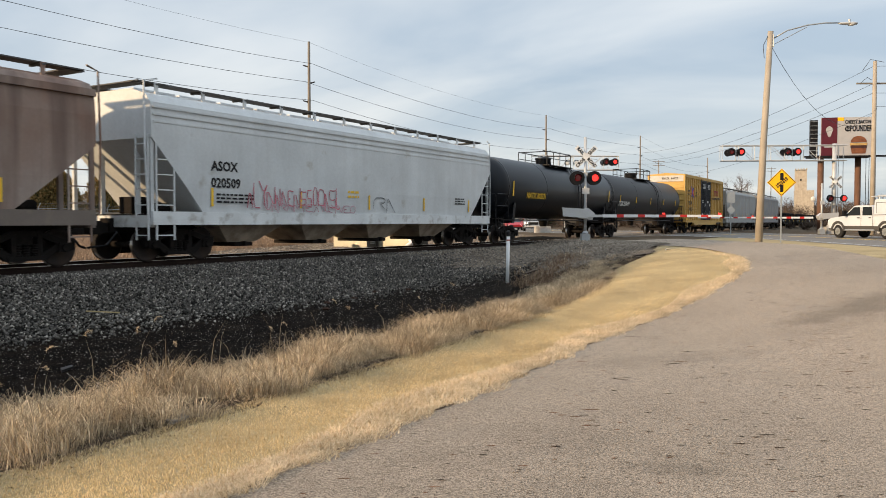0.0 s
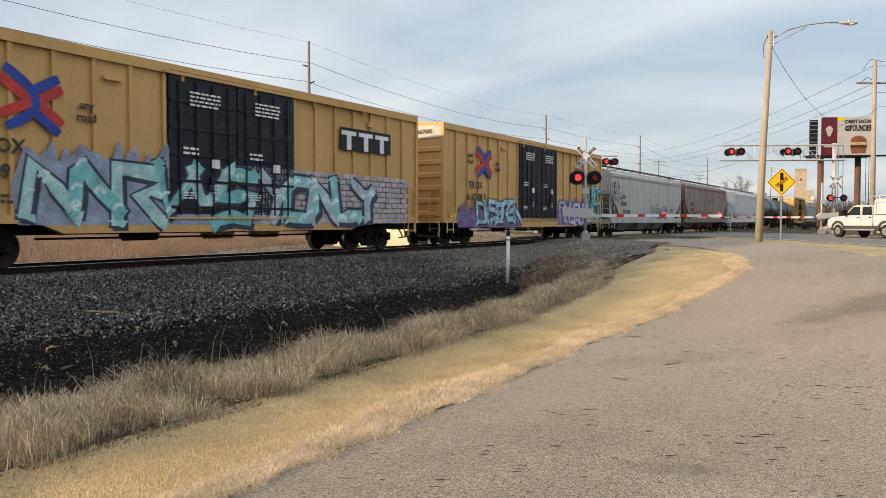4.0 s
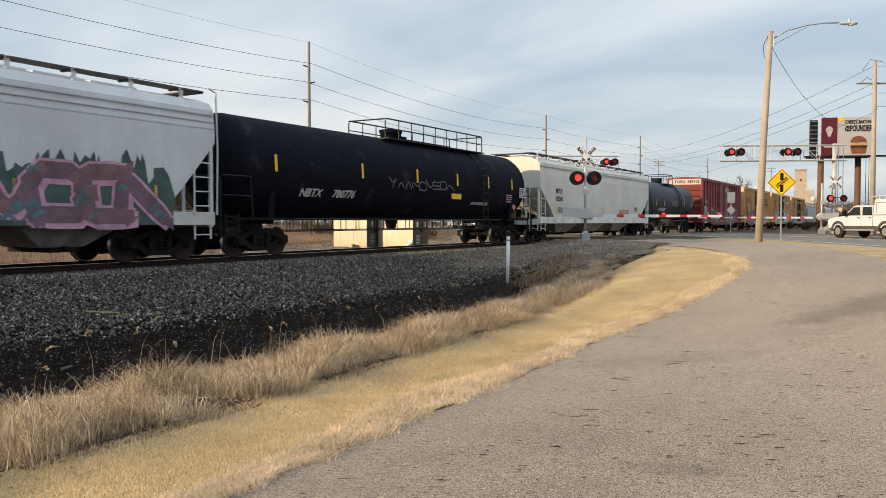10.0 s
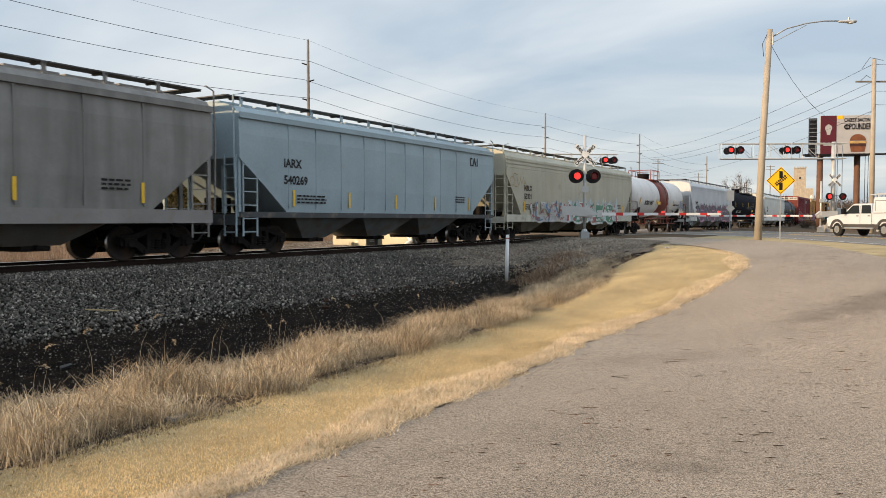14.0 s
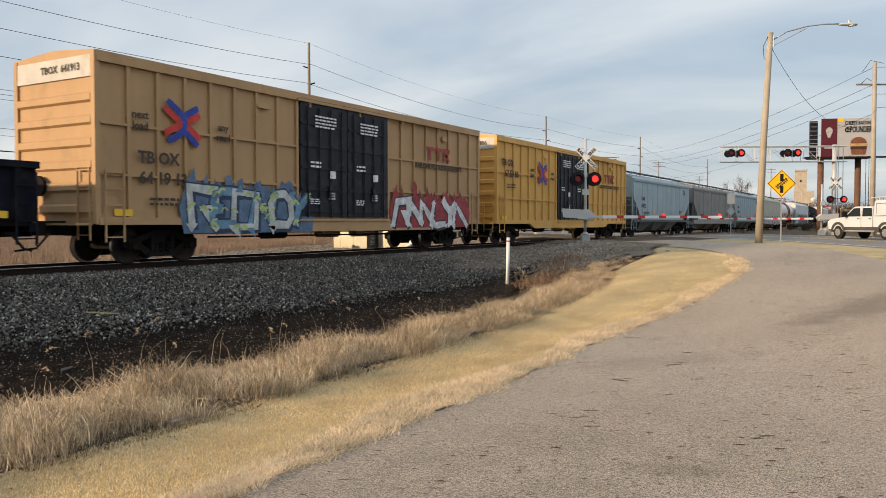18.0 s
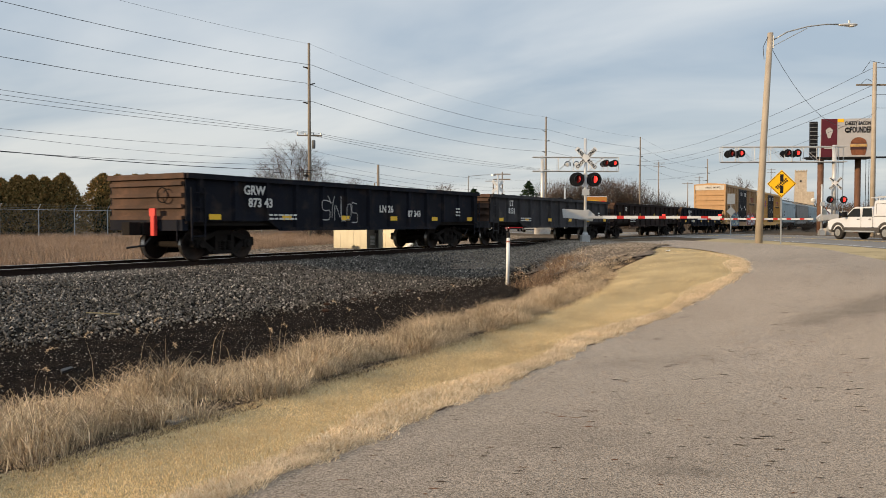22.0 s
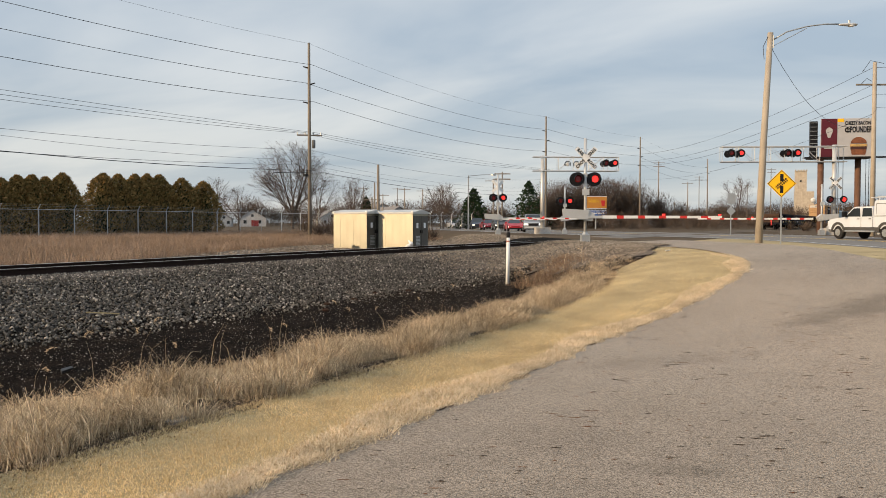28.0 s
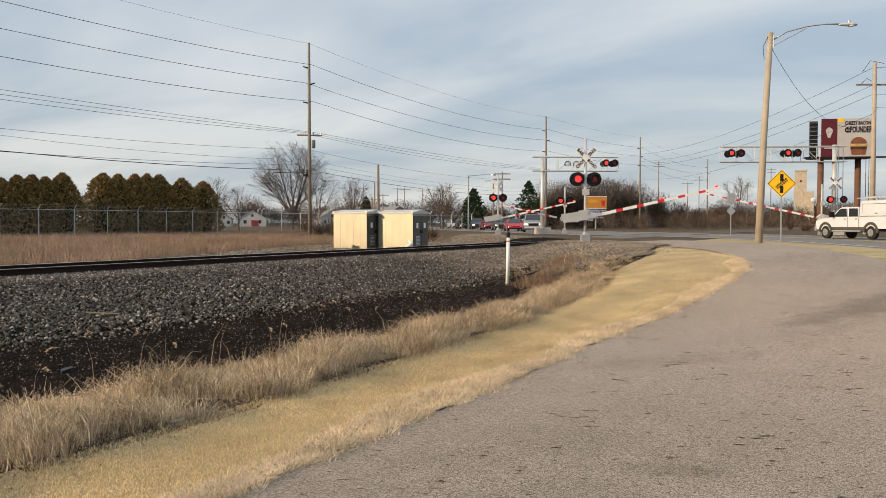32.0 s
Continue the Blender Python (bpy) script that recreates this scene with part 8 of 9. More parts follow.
def litter_place(n, rng):
    x = 1 + 24 * rng.beta(1.0, 1.6, n)
    y = lawn_top(x) + 0.12 + rng.normal(0, 0.14, n)
    return on_ground(x, y, 0.015)


M_LEAFLITTER = island_mat("leaf_litter", [(0.12, 0.085, 0.055), (0.2, 0.14, 0.09), (0.34, 0.25, 0.16), (0.14, 0.1, 0.07)], 0.9, 0.2)
v, f = blades(9000, litter_place, (0.008, 0.03), (0.006, 0.018), (0.8, 2.0), RNG, 0.3)
tagged(new("leaf_litter", np_mesh("leaf_litter", v, f, M_LEAFLITTER)), "dark fallen leaves and soil crumbs at the foot of the tall grass", "leaves", "", "stuff")


def weed_place(n, rng):
    x = rng.uniform(19, 27, n)
    y = np.interp(x, [19, 29], [8.5, 11.2]) + rng.normal(0, 0.4, n)
    return on_ground(x, y, -0.02), rng.uniform(0.5, 1.0, n)


M_WEEDS = island_mat("rust_brown_weeds", [(0.13, 0.08, 0.05), (0.2, 0.13, 0.085), (0.32, 0.23, 0.15)], 0.9, 0.2)
v, f = tufts(150, 22, weed_place, (0.12, 0.4), (0.004, 0.008), RNG, 0.2)
tagged(new("dry_weeds", np_mesh("dry_weeds", v, f, M_WEEDS)), "sparse rust-brown dead weeds near the marker post", "weeds", "", "stuff")


def stalk_place(n, rng):
    x = np.concatenate([rng.uniform(1, 12, n // 2), rng.uniform(17, 25, n - n // 2)])
    lo = np.interp(x, [0, 12, 17, 25], [6.0, 6.0, 7.6, 8.8])
    return on_ground(x, lo + rng.uniform(0, 0.9, n))


v, f = blades(78, stalk_place, (0.42, 0.85), (0.004, 0.007), (0.1, 0.55), RNG, 0.35)
tips = v.reshape(-1, 5, 3)[:, 4]
v2, f2 = [], []
for t in tips[::2]:
    b = RNG.uniform(0, 2 * np.pi)
    d = np.array([math.cos(b), math.sin(b), 0])
    for k in range(44):
        u = k / 43 * 2.0
        o = t + (d * (1 - math.cos(u)) + np.array([0, 0, math.sin(u)])) * 0.045
        e = RNG.normal(0, 0.014, 3)
        k0 = len(v2)
        v2 += [o, o + e * 0.2 + np.array([0, 0, 0.005]), o + e]
        f2.append((k0, k0 + 1, k0 + 2))
v3, f3 = np.concatenate([v, np.array(v2)]), np.concatenate([f, np.array(f2) + len(v)])
tagged(new("seed_stalks", np_mesh("seed_stalks", v3, f3, M_GRASS_TALL)), "tall dry stalks with feathery seed heads", "grass", "", "stuff")


def mown_place(n, rng):
    x = 1.5 + 33 * rng.beta(1.0, 2.6, n)
    hi = lawn_top(x) - 0.1
    ll = np.interp(x, [p.x for p in lane_l], [p.y for p in lane_l])
    y = ll - 0.12 + (hi - ll + 0.3) * rng.random(n)
    keep = (road_q(x, y) < 1.3) & (y > ll - 0.1 - 0.12 * rng.random(n))
    return on_ground(x[keep], y[keep], 0.01)


v, f = blades(200000, mown_place, (0.016, 0.042), (0.0028, 0.006), (0.4, 1.6), RNG, 0.35)
tagged(new("mown_grass", np_mesh("mown_grass", v, f, M_GRASS_MOWN)), "short dormant straw-yellow grass blades", "grass", "", "stuff")


def edge_place(n, rng):
    x = 1.5 + 25 * rng.beta(1.0, 1.9, n)
    ll = np.interp(x, [p.x for p in lane_l], [p.y for p in lane_l])
    y = ll - 0.11 * rng.random(n) ** 2 * (1.1 + 0.4 * np.sin(x * 3.1) + 0.4 * np.sin(x * 9.7)) + 0.42 * rng.random(n) ** 1.6 * (1 + 0.4 * np.sin(x * 1.3))
    return on_ground(x, y, 0.03)


v, f = blades(52000, edge_place, (0.025, 0.07), (0.003, 0.006), (0.7, 2.1), RNG, 0.3)
tagged(new("grass_fringe", np_mesh("grass_fringe", v, f, M_GRASS_FRINGE)), "ragged straw fringe over the lane's edge", "grass", "", "stuff")


def field_place(n, rng):
    x = rng.uniform(2, 110, n)
    lo = np.interp(x, [0, 20, 30, 41, 62, 110], [24.8, 26.0, 30.2, 33.2, 33.0, 50])
    y = lo + (62 - lo) * rng.random(n) ** 1.2
    d = x * 0.861 + y * 0.508
    p = (x * 0.508 - y * 0.861) / d
    keep = (np.abs(p) < 0.62) & (road_q(x, y) < -3)
    return on_ground(x[keep], y[keep], -0.02)


v, f = blades(290000, field_place, (0.18, 0.72), (0.005, 0.015), (0.15, 1.1), RNG, 0.4)
tagged(new("field_grass", np_mesh("field_grass", v, f, M_GRASS_FIELD)), "field of tall reddish-tan dry grass behind the track", "grass", "", "stuff")


def stones(n, place, size, rng, squash=0.7):
    """Crushed stones: jittered octahedra."""
    p = place(n, rng)
    n = len(p)
    base = np.array([(1, 0, 0), (0, 1, 0), (-1, 0, 0), (0, -1, 0), (0, 0, 1), (0, 0, -1)], float)
    s = rng.uniform(*size, n)[:, None, None]
    j = base[None] * (0.7 + 0.6 * rng.random((n, 6, 1))) + rng.normal(0, 0.22, (n, 6, 3))
    a = rng.uniform(0, 2 * np.pi, n)
    c, sn = np.cos(a)[:, None], np.sin(a)[:, None]
    jx, jy = j[..., 0] * c - j[..., 1] * sn, j[..., 0] * sn + j[..., 1] * c
    j = np.stack([jx, jy, j[..., 2] * squash], -1) * s
    v = (p[:, None] + j).reshape(-1, 3)
    tri = np.array([(0, 1, 4), (1, 2, 4), (2, 3, 4), (3, 0, 4), (1, 0, 5), (2, 1, 5), (3, 2, 5), (0, 3, 5)])
    f = (np.arange(n)[:, None, None] * 6 + tri[None]).reshape(-1, 3)
    return v, f


def ballast_place(n, rng):
    x = -1 + 47 * rng.beta(1.0, 1.7, n)
    y = 11.3 + 5.6 * rng.random(n) ** 0.85 - 1.0 * rng.random(n) ** 4
    keep = (road_q(x, y) < 1.5) & (x > 0.55 * (y - 4) - 2)
    p = on_ground(x[keep], y[keep], 0.03)
    p[:, 2] += 0.028 * rng.random(len(p)) ** 1.5
    return p


v, f = stones(98000, ballast_place, (0.012, 0.034), RNG, 0.85)
tagged(new("ballast_stones", np_mesh("ballast_stones", v, f, M_STONES)), "loose grey crushed-stone ballast", "gravel", "", "stuff")


def track_place(n, rng):
    x, y = 1 + 42 * rng.beta(1.0, 1.5, n), rng.uniform(16.1, 18.4, n)
    keep = (road_q(x, y) < -1) & (np.abs(np.abs(y - TRACK_Y) - 0.754) > 0.13)
    return on_ground(x[keep], y[keep], 0.02)


v, f = stones(16000, track_place, (0.02, 0.045), RNG)
tagged(new("track_stones", np_mesh("track_stones", v, f, M_OILSTONES)), "oil-darkened brown stones between the ties", "gravel", "", "stuff")


def cinder_place(n, rng):
    x = 2 + 26 * rng.random(n)
    y = np.interp(x, [5, 11, 15, 20, 30], [6.5, 6.6, 7.6, 9.4, 12]) + 5.2 * rng.random(n)
    keep = y < 12.0 + 0.9 * rng.random(n) ** 2
    return on_ground(x[keep], y[keep], 0.02)


M_GRIT = island_mat("cinder_grit", [(0.013, 0.0104, 0.00845), (0.026, 0.0195, 0.0156), (0.039, 0.0299, 0.0234), (0.0169, 0.013, 0.0104), (0.0715, 0.0572, 0.0468), (0.0169, 0.013, 0.0104), (0.111, 0.0949, 0.0806), (0.4, 0.365, 0.32)], 0.95, 0.15)
v, f = stones(52000, cinder_place, (0.0035, 0.0135), RNG, 0.9)
tagged(new("cinder_grit", np_mesh("cinder_grit", v, f, M_GRIT)), "scattered grit and pale pebbles on black cinders", "gravel", "", "stuff")


def apron_place(n, rng):
    x, y = rng.uniform(20.5, 41, n), rng.uniform(7.6, 16, n)
    keep = (road_q(x, y) < 2.0) & (x > 21.5 + 4.0 * rng.random(n) + 0.25 * np.maximum(y - 11, 0)) & (y > lawn_top(x) + 0.2)
    return on_ground(x[keep], y[keep], 0.06)


M_PALESTONE = island_mat("pale_gravel_stones", [(0.1, 0.082, 0.063), (0.2, 0.165, 0.128), (0.31, 0.265, 0.215), (0.14, 0.115, 0.09)], 0.9, 0.15)
v, f = stones(13000, apron_place, (0.02, 0.05), RNG)
tagged(new("apron_stones", np_mesh("apron_stones", v, f, M_PALESTONE)), "pale gravel stones beside the crossing", "gravel", "", "stuff")


def shoulder_place(n, rng):
    x = rng.uniform(8, 62, n)
    y = rng.uniform(21, 33, n)
    keep = (y < np.interp(x, [0, 20, 30, 41, 62], [25.0, 26.0, 30.0, 33.0, 32.0])) & (road_q(x, y) < 1.5)
    return on_ground(x[keep], y[keep], 0.055)


v, f = stones(12000, shoulder_place, (0.03, 0.07), RNG)
tagged(new("shoulder_stones", np_mesh("shoulder_stones", v, f, M_PALESTONE)), "pale gravel stones behind the track", "gravel", "", "stuff")

# worn pits in the lane: flat marks, each hole's shade painted dark, with a rusty smear beside it
def lane_marks(name, n, rng, tail, material, label):
    vs, fs = [], []
    for i in range(n):
        x, y = 2.4 + 25 * rng.random() ** 1.2, rng.uniform(-2.6, 3.3)
        ln = 0.03 + 0.07 * rng.random() ** 2.2 + (0.1 if rng.random() < 0.05 else 0)
        ln *= 0.55 + 0.1 * x
        w = rng.uniform(0.01, 0.02) * (0.6 + 0.07 * x) + 0.05 * ln
        a = radians(-59.5 + rng.normal(0, 5))
        c, s = math.cos(a), math.sin(a)
        if tail:
            x, y = x - c * ln * 0.2, y - s * ln * 0.2
        z = float(gz(x, y)) + (0.0375 if tail else 0.039)
        k = len(vs)
        for q in range(9):
            t = q / 8 * 2 - 1
            hw = w * (1 - abs(t) ** 1.7) * rng.uniform(0.45, 1.0) + 0.0015
            off = rng.normal(0, 0.14) * w
            for sd in (-1, 1):
                vs.append((x + c * t * ln / 2 - s * (off + sd * hw / 2), y + s * t * ln / 2 + c * (off + sd * hw / 2), z))
        fs += [(k + 2 * q, k + 2 * q + 1, k + 2 * q + 3, k + 2 * q + 2) for q in range(8)]
    tagged(new(name, np_mesh(name, np.array(vs), np.array(fs), material)), label, "crack", "", "stuff")


lane_marks("lane_pits", 950, np.random.default_rng(41), False, mat("lane_pits", (0.05, 0.034, 0.025), 0.95, var=0.3), "short pits and cracks in the asphalt, their shade painted flat")
lane_marks("lane_scars", 330, np.random.default_rng(42), True, mat("lane_scars", (0.15, 0.068, 0.038), 0.95, var=0.3), "rust-brown smears in the asphalt")

# small litter
solid("litter", Shape().lathe((5.33, 5.42, float(gz(5.33, 5.42)) + 0.05), "x", [(-0.03, 0.01), (-0.02, 0.025), (0.02, 0.02), (0.03, 0.01)], 8), M_WHITE, "small white piece of litter in the grass", "litter")
solid("concrete_lump", Shape().prism([(-0.14, -0.04), (-0.1, -0.07), (0.12, -0.06), (0.15, 0.03), (0.02, 0.07), (-0.1, 0.06)], "z", 0, 0.025), mat("dull_concrete", (0.19, 0.175, 0.16), 0.95), "flat grey lump of concrete at the verge", "stone", at=pose(4.35, 5.08, float(gz(4.35, 5.08)) + 0.02, 4, 3, 20))
solid("wood_scrap", Shape().box((0, 0, 0.03), (0.55, 0.022, 0.02)), mat("pale_scrap_wood", (0.42, 0.32, 0.17), 0.9), "pale splintered stick on the ballast", "wood", at=pose(8.9, 12.2, float(gz(8.9, 12.2)) + 0.05, 0, 6, -30))
solid("steel_scrap", Shape().prism([(-0.16, -0.03), (0.12, -0.035), (0.16, 0.015), (-0.05, 0.04)], "z", 0, 0.03), M_BLACK, "dark scrap of metal on the cinders", "scrap", at=pose(5.9, 8.8, float(gz(5.9, 8.8)) + 0.04, 8, 0, 30))
for x, y in ((13.5, 10.9), (14.6, 11.0), (16.0, 11.4), (12.6, 10.2), (17.2, 11.2)):
    solid("clod", Shape().lathe((0, 0, 0.03), "z", [(-0.03, 0.05), (0, 0.09), (0.03, 0.04)], 7), mat("rust_clod", (0.05, 0.03, 0.022), 0.95), "reddish-brown clod on the ballast foot", "clod", "clods", pose(x, y, float(gz(x, y)) + 0.02))
solid("fallen_sign", Shape().box((0, 0, 0.02), (0.22, 0.12, 0.02)), M_WHITE, "small white scrap on the grass slope", "litter", at=pose(27.5, 7.2, float(gz(27.5, 7.2)) + 0.03, 0, 10, 30))


# --- trees ---
def leaf_cloud(n, surface, size, rng):
    p, nrm = surface(n, rng)
    n = len(p)
    a = rng.normal(0, 1, (n, 3))
    u = np.cross(a, nrm); u /= np.linalg.norm(u, axis=1)[:, None] + 1e-6
    w = nrm * 0.6 + rng.normal(0, 0.45, (n, 3)) + np.array([0, 0, 0.5])
    w /= np.linalg.norm(w, axis=1)[:, None]
    s = rng.uniform(*size, n)[:, None]
    v = np.stack([p - u * s * 0.5, p + u * s * 0.5, p + w * s * 1.3], 1).reshape(-1, 3)
    f = np.arange(n * 3).reshape(-1, 3)
    return v, f


def arborvitae(x, y, h, r, seed):
    rng = np.random.default_rng(seed)
    z0 = float(gz(x, y))
    ob = thing("evergreen_tree", "dense dark olive-green columnar evergreen behind the fence", "tree", "evergreen row", pose(x, y, z0))
    part("trunk", Shape().tube([(0, 0, -0.1), (0, 0, h * 0.8)], [0.14, 0.04], 7), M_BARK, ob)
    lumps = [(rng.uniform(0, 2 * np.pi), rng.uniform(0.05, 0.9), rng.uniform(0.2, 0.5)) for _ in range(26)]

    def surf(n, g):
        t = g.random(n) ** 0.8
        a = g.uniform(0, 2 * np.pi, n)
        rad = r * np.clip(np.interp(t, [0, 0.12, 0.45, 0.75, 0.92, 1], [0.72, 0.98, 1.0, 0.72, 0.34, 0.05]), 0, 1)
        for la, lt, lr in lumps:
            dd = ((np.angle(np.exp(1j * (a - la)))) * 1.2) ** 2 + ((t - lt) * 6) ** 2
            rad = rad * (1 + 0.5 * lr * np.exp(-dd * 3))
        rad = rad * g.uniform(0.7, 1.16, n)
        p = np.stack([rad * np.cos(a), rad * np.sin(a), 0.1 + t * (h - 0.3)], -1)
        return p, np.stack([np.cos(a), np.sin(a), np.full(n, 0.3)], -1)
    v, f = leaf_cloud(5200, surf, (0.1, 0.22), rng)
    cr = new("crown", np_mesh("crown", v, f, M_EVERGREEN))
    cr.parent = ob
    tagged(cr, "many small scaly sprays")
    # core far darker than the leaves: the crown's inner shade as a colour
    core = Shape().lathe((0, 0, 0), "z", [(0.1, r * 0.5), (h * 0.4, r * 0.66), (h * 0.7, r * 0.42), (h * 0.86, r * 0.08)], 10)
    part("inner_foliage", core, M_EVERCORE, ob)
    return ob


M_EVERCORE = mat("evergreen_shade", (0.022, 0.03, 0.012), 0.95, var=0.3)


def spruce(x, y, h, r, seed):
    rng = np.random.default_rng(seed)
    ob = thing("spruce_tree", "tall dark spruce in the distance", "tree", "", pose(x, y, float(gz(x, y))))
    part("trunk", Shape().tube([(0, 0, -0.1), (0, 0, h * 0.97)], [0.2, 0.03], 7), M_BARK, ob)

    def surf(n, g):
        t = g.random(n) ** 1.1
        a = g.uniform(0, 2 * np.pi, n)
        tier = 0.75 + 0.35 * np.abs(((t * 11) % 1) - 0.5) * 2 + 0.2 * np.sin(a * 5 + np.floor(t * 11) * 2)
        rad = r * (1 - t) ** 0.8 * tier * (0.25 + 0.85 * g.random(n) ** 0.7)
        return np.stack([rad * np.cos(a), rad * np.sin(a), 0.6 + t * (h - 0.7) - rad * 0.18], -1), np.stack([np.cos(a), np.sin(a), np.full(n, -0.5)], -1)
    v, f = leaf_cloud(2000, surf, (0.2, 0.45), rng)
    cr = new("crown", np_mesh("crown", v, f, M_SPRUCE))
    cr.parent = ob


def bare_tree(x, y, h, spread, seed, label="large bare deciduous tree", depth=5, name="bare_tree", wide=1.0):
    """A leafless tree: a short trunk, limbs that fan out to an egg-shaped crown, branches, and fine twigs."""
    rng = random.Random(seed)
    ob = thing(name, label, "tree", "bare trees", pose(x, y, float(gz(x, y)) - 0.1))
    trunk, limbs, twigs = Shape(), Shape(), Shape()
    rx, cz, rz = h * 0.41 * wide, h * 0.53, h * 0.47
    fork = h * 0.17

    def reach(p, d, most):
        """How far along d the crown's edge lies."""
        a = (d.x / rx) ** 2 + (d.y / rx) ** 2 + (d.z / rz) ** 2
        q = Vector((p.x, p.y, p.z - cz))
        b = 2 * (q.x * d.x / rx ** 2 + q.y * d.y / rx ** 2 + q.z * d.z / rz ** 2)
        c = (q.x / rx) ** 2 + (q.y / rx) ** 2 + (q.z / rz) ** 2 - 1
        disc = b * b - 4 * a * c
        return max(0.1 * most, min(most, (-b + math.sqrt(disc)) / (2 * a))) if disc > 0 else 0.3 * most

    def bough(p, d, ln, bend):
        n = 4
        pts, dd = [p.copy()], d.copy()
        for _ in range(n):
            dd = (dd + Vector((rng.uniform(-0.13, 0.13), rng.uniform(-0.13, 0.13), bend))).normalized()
            pts.append(pts[-1] + dd * (ln / n))
        return pts

    def at(pts, t):
        t *= len(pts) - 1
        i = min(int(t), len(pts) - 2)
        return pts[i].lerp(pts[i + 1], t - i), (pts[i + 1] - pts[i]).normalized()

    def aside(d, lo, hi):
        ax = Matrix.Rotation(rng.uniform(0, 6.283), 3, d) @ d.orthogonal().normalized()
        return Matrix.Rotation(rng.uniform(lo, hi), 3, ax) @ d

    r0 = h * 0.0155
    trunk.tube([(0, 0, -0.1), (0.02 * h * rng.uniform(-1, 1), 0.01 * h, fork), (0, 0, fork * 1.9)], [r0 * 1.25, r0, r0 * 0.6], 9, False)
    big = depth > 5
    n1, n2, n3, n4 = (13, 14, 9, 7) if big else ((10, 11, 7, 7) if depth == 5 and spread > 1.12 else (8, 9, 7, 6))
    for i in range(n1):
        az = 6.283 * (i * 0.618 + rng.uniform(-0.06, 0.06))
        lean = (0.1 + 0.85 * (i + 0.5) / n1) * spread
        d = Vector((math.cos(az) * math.sin(lean), math.sin(az) * math.sin(lean), math.cos(lean)))
        p = Vector((0, 0, fork * rng.uniform(0.9, 1.7)))
        ln = reach(p, d, h)
        b1 = bough(p, d, ln, 0.05)
        limbs.tube(b1, [r0 * 0.52 * (1 - 0.2 * k) for k in range(5)], 5, False)
        for j in range(n2):
            t = 0.22 + 0.76 * (j + rng.random()) / n2
            q, e = at(b1, t)
            e = aside(e, 0.45, 0.95)
            e.z += 0.15
            e.normalize()
            l2 = reach(q, e, ln * 0.5 * (1.1 - 0.55 * t))
            b2 = bough(q, e, l2, 0.06)
            limbs.tube(b2, [r0 * 0.19 * (1 - 0.18 * k) for k in range(5)], 3, False)
            for k in range(n3):
                t3 = 0.2 + 0.8 * (k + rng.random()) / n3
                q3, e3 = at(b2, t3)
                e3 = aside(e3, 0.35, 0.85)
                l3 = l2 * rng.uniform(0.28, 0.5)
                tip = q3 + e3 * l3 + Vector((0, 0, 0.1 * l3))
                sd = e3.orthogonal().normalized() * max(0.016, r0 * 0.105)
                twigs.add([q3 - sd, q3 + sd, tip], [(0, 1, 2)])
                for _ in range(n4):
                    t4 = rng.uniform(0.2, 1)
                    q4 = q3.lerp(tip, t4)
                    e4 = aside(e3, 0.3, 0.9)
                    sd = e4.orthogonal().normalized() * max(0.012, r0 * 0.075)
                    twigs.add([q4 - sd, q4 + sd, q4 + e4 * (l3 * rng.uniform(0.3, 0.6))], [(0, 1, 2)])
    for nm, sh, mm in (("trunk", trunk, M_BARK), ("branchwork", limbs, M_BARK), ("twig_crown", twigs, M_TWIG)):
        me = bpy.data.meshes.new(nm)
        me.from_pydata(sh.v, [], sh.f)
        me.materials.append(mm)
        o = new(nm, me)
        o.parent = ob
        if nm != "trunk":
            tagged(o, kind="stuff")
    return ob


i = 0
for px, py, hh, rr in ((33.2, 61.5, 5.0, 0.95), (35.9, 61.4, 4.9, 1.15), (37.1, 61.2, 5.2, 1.1), (38.4, 61.3, 5.3, 1.05), (39.6, 61.4, 5.2, 1.05), (41.0, 61.2, 5.6, 1.25),
                       (44.9, 61.2, 5.8, 1.3), (46.5, 61.3, 5.8, 1.2), (48.2, 61.2, 5.9, 1.2), (49.7, 61.4, 6.0, 1.2), (51.0, 61.3, 6.0, 1.25), (52.4, 61.8, 5.0, 1.1), (53.7, 61.3, 5.8, 1.35), (55.3, 61.9, 4.8, 1.2), (56.5, 61.4, 5.6, 1.4)):
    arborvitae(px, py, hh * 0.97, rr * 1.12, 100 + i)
    i += 1
bare_tree(73.9, 64.9, 10.9, 1.1, 5, "large bare spreading tree behind the fence", 7)
bare_tree(82.5, 68, 8.4, 1.1, 6, "bare tree behind the fence", 5)
bare_tree(95.5, 72, 8.0, 1.0, 8, "bare tree behind the cabins", 5)
bare_tree(99, 75, 6.6, 1.0, 9, "bare tree behind the cabins", 5)
bare_tree(76, 80, 7.2, 0.95, 10, "bare tree behind houses", 5)
bare_tree(84, 84, 6.4, 0.95, 11, "bare tree behind houses", 5)
bare_tree(232, 41.4, 13.6, 1.1, 12, "large bare tree by the far road", 5)
spruce(128, 58, 8.4, 3.9, 1)
spruce(114.5, 61.7, 6.6, 3.4, 2)
spruce(107, 78, 5.4, 1.9, 3)
for k, (x, y, h) in enumerate(((138, 55, 8.6), (141, 52, 9.6), (144.5, 50, 9.4), (147, 47.5, 9.0), (150, 46, 8.6), (140, 49, 7.5), (152, 50, 9.6), (118, 70, 8), (112, 66, 7))):
    bare_tree(x, y, h, 1.15, 30 + k, "thicket tree, bare and bushy, beyond the road", 5)


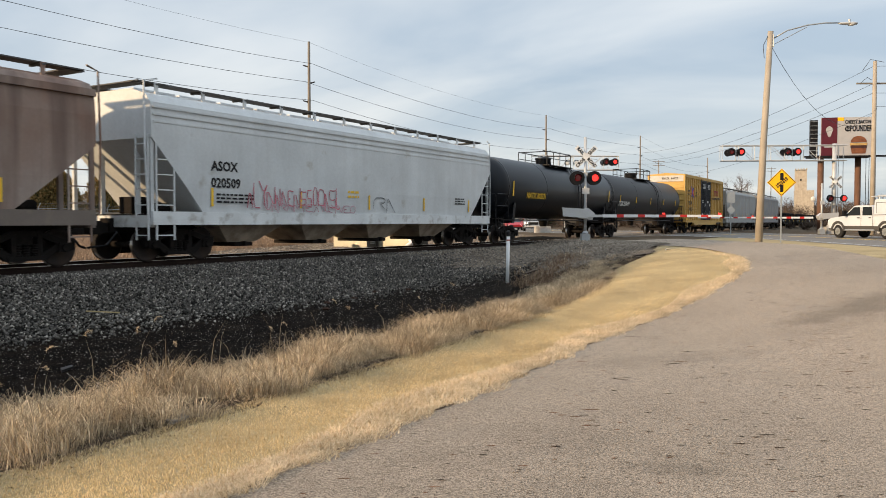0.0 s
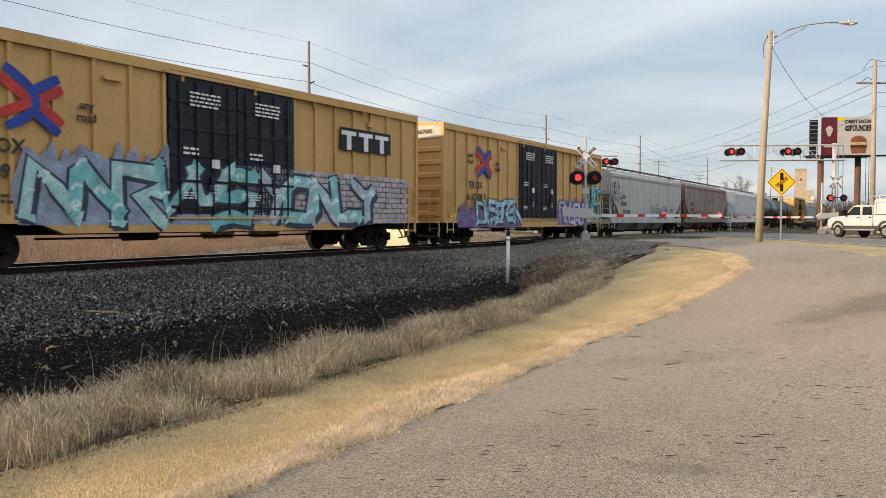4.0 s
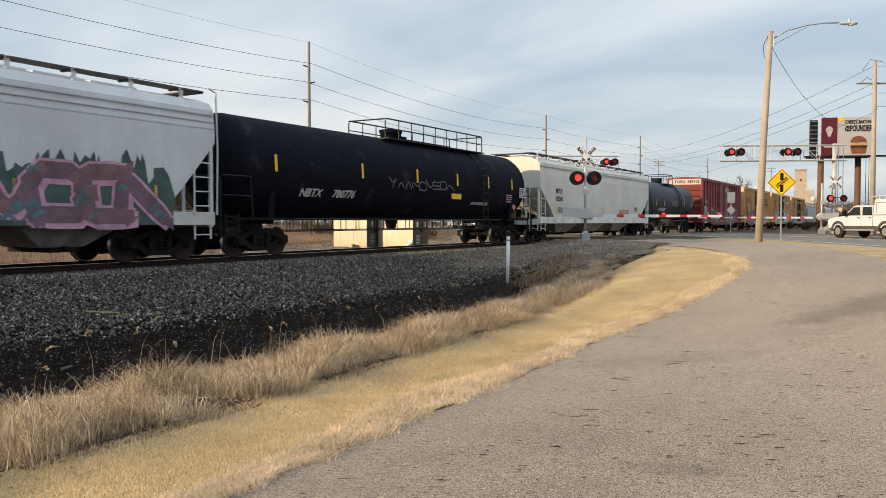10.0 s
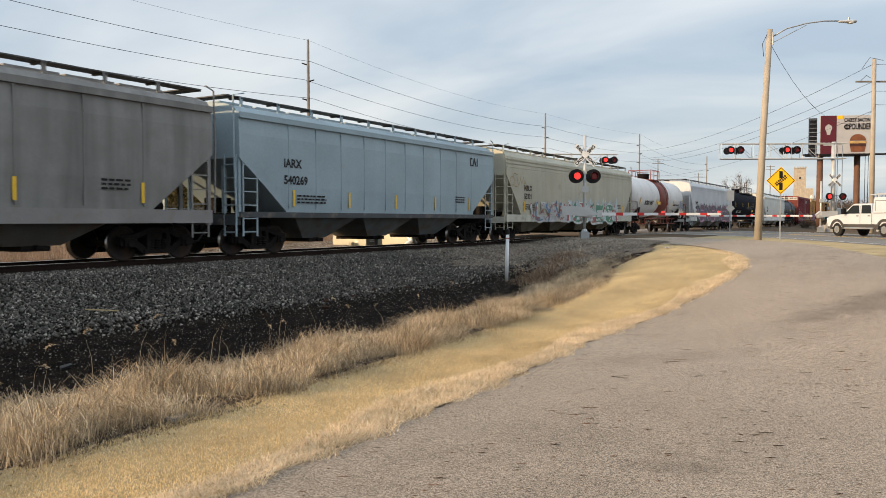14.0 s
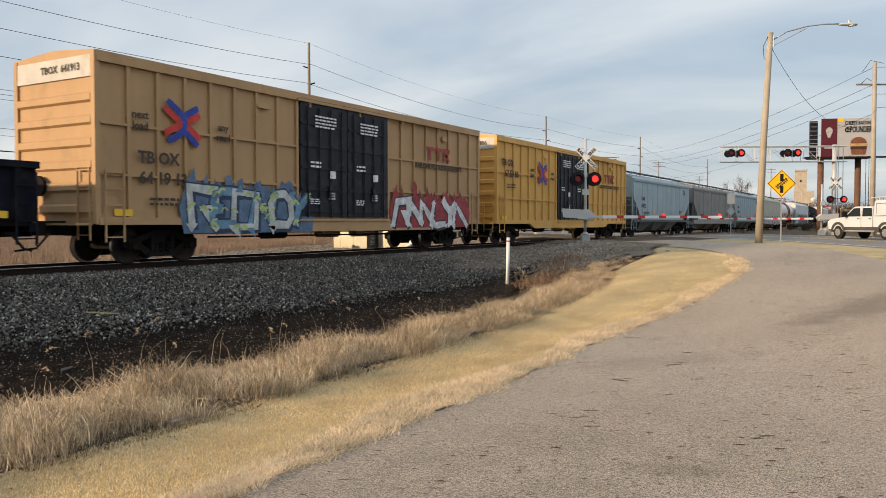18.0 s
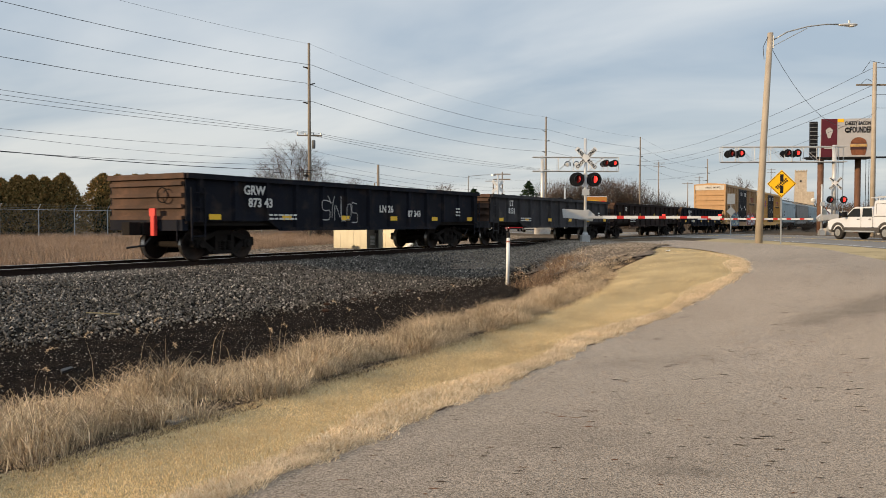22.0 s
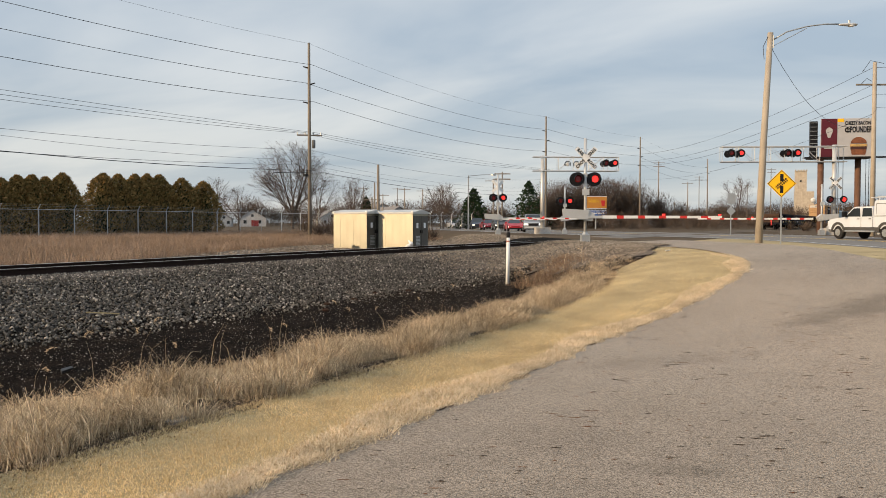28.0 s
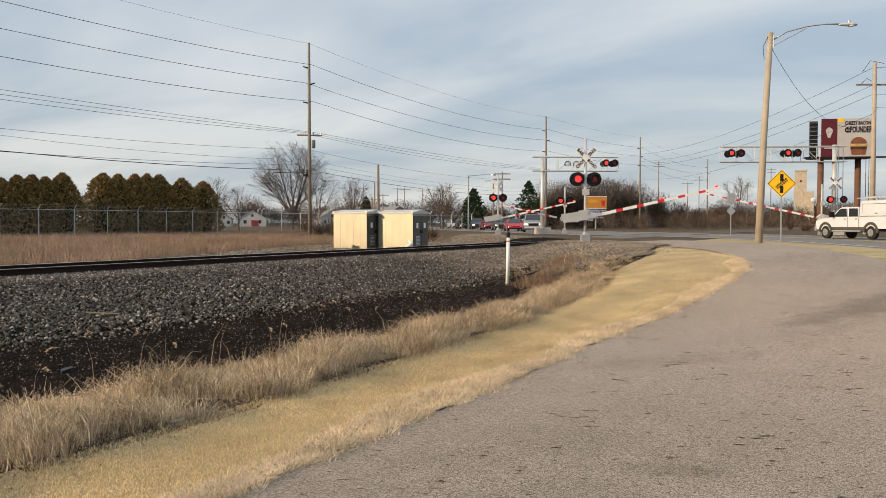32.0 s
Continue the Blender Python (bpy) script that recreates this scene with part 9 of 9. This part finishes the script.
def woods(name, belts, n, label, rng, w=(0.03, 0.09)):
    """A far belt of bare trees: crowns of many fine twigs on thin stems. belts: two ends, how many crowns, crown height."""
    pts, out_d = [], []
    total = sum(b[2] for b in belts)
    for (xa, ya), (xb, yb), m, hs in belts:
        for k in range(m):
            t = rng.random()
            cx, cy = xa + (xb - xa) * t + rng.normal(0, 2.5), ya + (yb - ya) * t + rng.normal(0, 2.5)
            hh = hs * rng.uniform(0.45, 1.1)
            q = int(n / total)
            a, u, r = rng.uniform(0, 2 * np.pi, q), rng.uniform(-1, 1, q), rng.random(q) ** 0.55
            cr = hh * rng.uniform(0.36, 0.6)
            px = cx + cr * r * np.sqrt(1 - u * u) * np.cos(a)
            py = cy + cr * r * np.sqrt(1 - u * u) * np.sin(a)
            pz = hh * 0.55 + hh * 0.45 * r * u
            low = rng.random(q) < 0.25
            pz = np.where(low, rng.random(q) * hh * 0.45, pz)
            px, py = np.where(low, cx + rng.normal(0, cr * 0.6, q), px), np.where(low, cy + rng.normal(0, cr * 0.6, q), py)
            pts.append(np.stack([px, py, gz(px, py) + pz], -1))
            c3 = np.array([cx, cy, 0.0]) + np.array([0, 0, 0.4 * hh])
            o3 = np.stack([px, py, pz], -1) - c3
            out_d.append(o3 / (np.linalg.norm(o3, axis=1)[:, None] + 1e-6))
    p = np.concatenate(pts)
    m = len(p)
    d = np.concatenate(out_d) * 0.75 + rng.normal(0, 0.4, (m, 3)) + np.array([0, 0, 0.35])
    d /= np.linalg.norm(d, axis=1)[:, None]
    ln = rng.uniform(0.4, 1.2, m)[:, None]
    ww = rng.uniform(*w, m)[:, None]
    a = rng.uniform(0, 2 * np.pi, m)
    sd = np.stack([np.cos(a), np.sin(a), np.zeros(m)], -1) * ww / 2
    v = np.stack([p - sd, p + sd, p + d * ln], 1).reshape(-1, 3)
    f = np.arange(m * 3).reshape(-1, 3)
    tagged(new(name, np_mesh(name, v, f, M_FARWOOD)), label, "trees", "", "stuff")


woods("far_woods", [((40, 190), (150, 215), 70, 9.5), ((110, 200), (230, 190), 75, 10.5), ((200, 160), (300, 110), 75, 9.0), ((290, 120), (380, 70), 60, 7.5), ((330, 70), (380, 10), 80, 11.0), ((340, 20), (350, -60), 30, 12.0)], 220000, "far belt of bare brown winter woods", RNG, (0.05, 0.14))
woods("dense_woods", [((330, 75), (385, 8), 90, 9.5), ((280, 125), (370, 80), 70, 7.0), ((180, 190), (280, 130), 60, 9.0)], 150000, "dense far belt of bare brown woods", RNG, (0.1, 0.26))
woods("near_woods", [((210, 66), (300, 36), 30, 4.0), ((230, 30), (290, 12), 26, 6.5), ((200, 8), (210, -20), 14, 9.0)], 36000, "bare brown scrub woods beside the railway", RNG, (0.05, 0.14))
woods("brush", [((92, 34), (190, 31), 50, 2.4), ((110, 27), (300, 27), 70, 2.6), ((50, 36), (62, 47), 14, 1.3), ((96, 8), (200, 13), 50, 0.7)], 40000, "low brown brush along the railway", RNG, (0.02, 0.07))
woods("thicket", [((133, 60), (154, 44), 26, 9.3), ((138, 52), (160, 40), 14, 6.0)], 130000, "dense brown thicket beyond the road", RNG, (0.02, 0.06))


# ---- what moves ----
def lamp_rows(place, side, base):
    """The lamp disc turns half round at every beat, standing in for switching on and off: left and right lamps in turn.
    """
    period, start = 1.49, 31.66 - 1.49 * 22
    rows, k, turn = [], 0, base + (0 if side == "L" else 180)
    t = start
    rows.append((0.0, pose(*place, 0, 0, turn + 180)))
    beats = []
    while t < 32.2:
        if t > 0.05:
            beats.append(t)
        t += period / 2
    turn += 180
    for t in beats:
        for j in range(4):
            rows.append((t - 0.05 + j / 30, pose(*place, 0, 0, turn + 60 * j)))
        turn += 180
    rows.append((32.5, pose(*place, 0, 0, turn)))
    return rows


def motions():
    for ob, u in TRAIN:
        walk(ob, [(0, pose(u, TRACK_Y, RAIL_Z)), (32, pose(u + SPEED * 32, TRACK_Y, RAIL_Z))])
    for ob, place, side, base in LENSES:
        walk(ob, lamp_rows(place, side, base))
    for ob, place, flip in ARMS:
        walk(ob, [(t, pose(*place, 0, -a * flip)) for t, a in ((0, 0), (30.4, 0), (30.7, 0.5), (31.0, 2.2), (31.5, 7.2), (32.0, 12.4))])
    walk(pickup, [(t, pickup_pose(d)) for t, d in ((0, 0), (30.9, 0), (31.3, 0.15), (31.7, 0.6), (32.0, 1.15))])


motions()
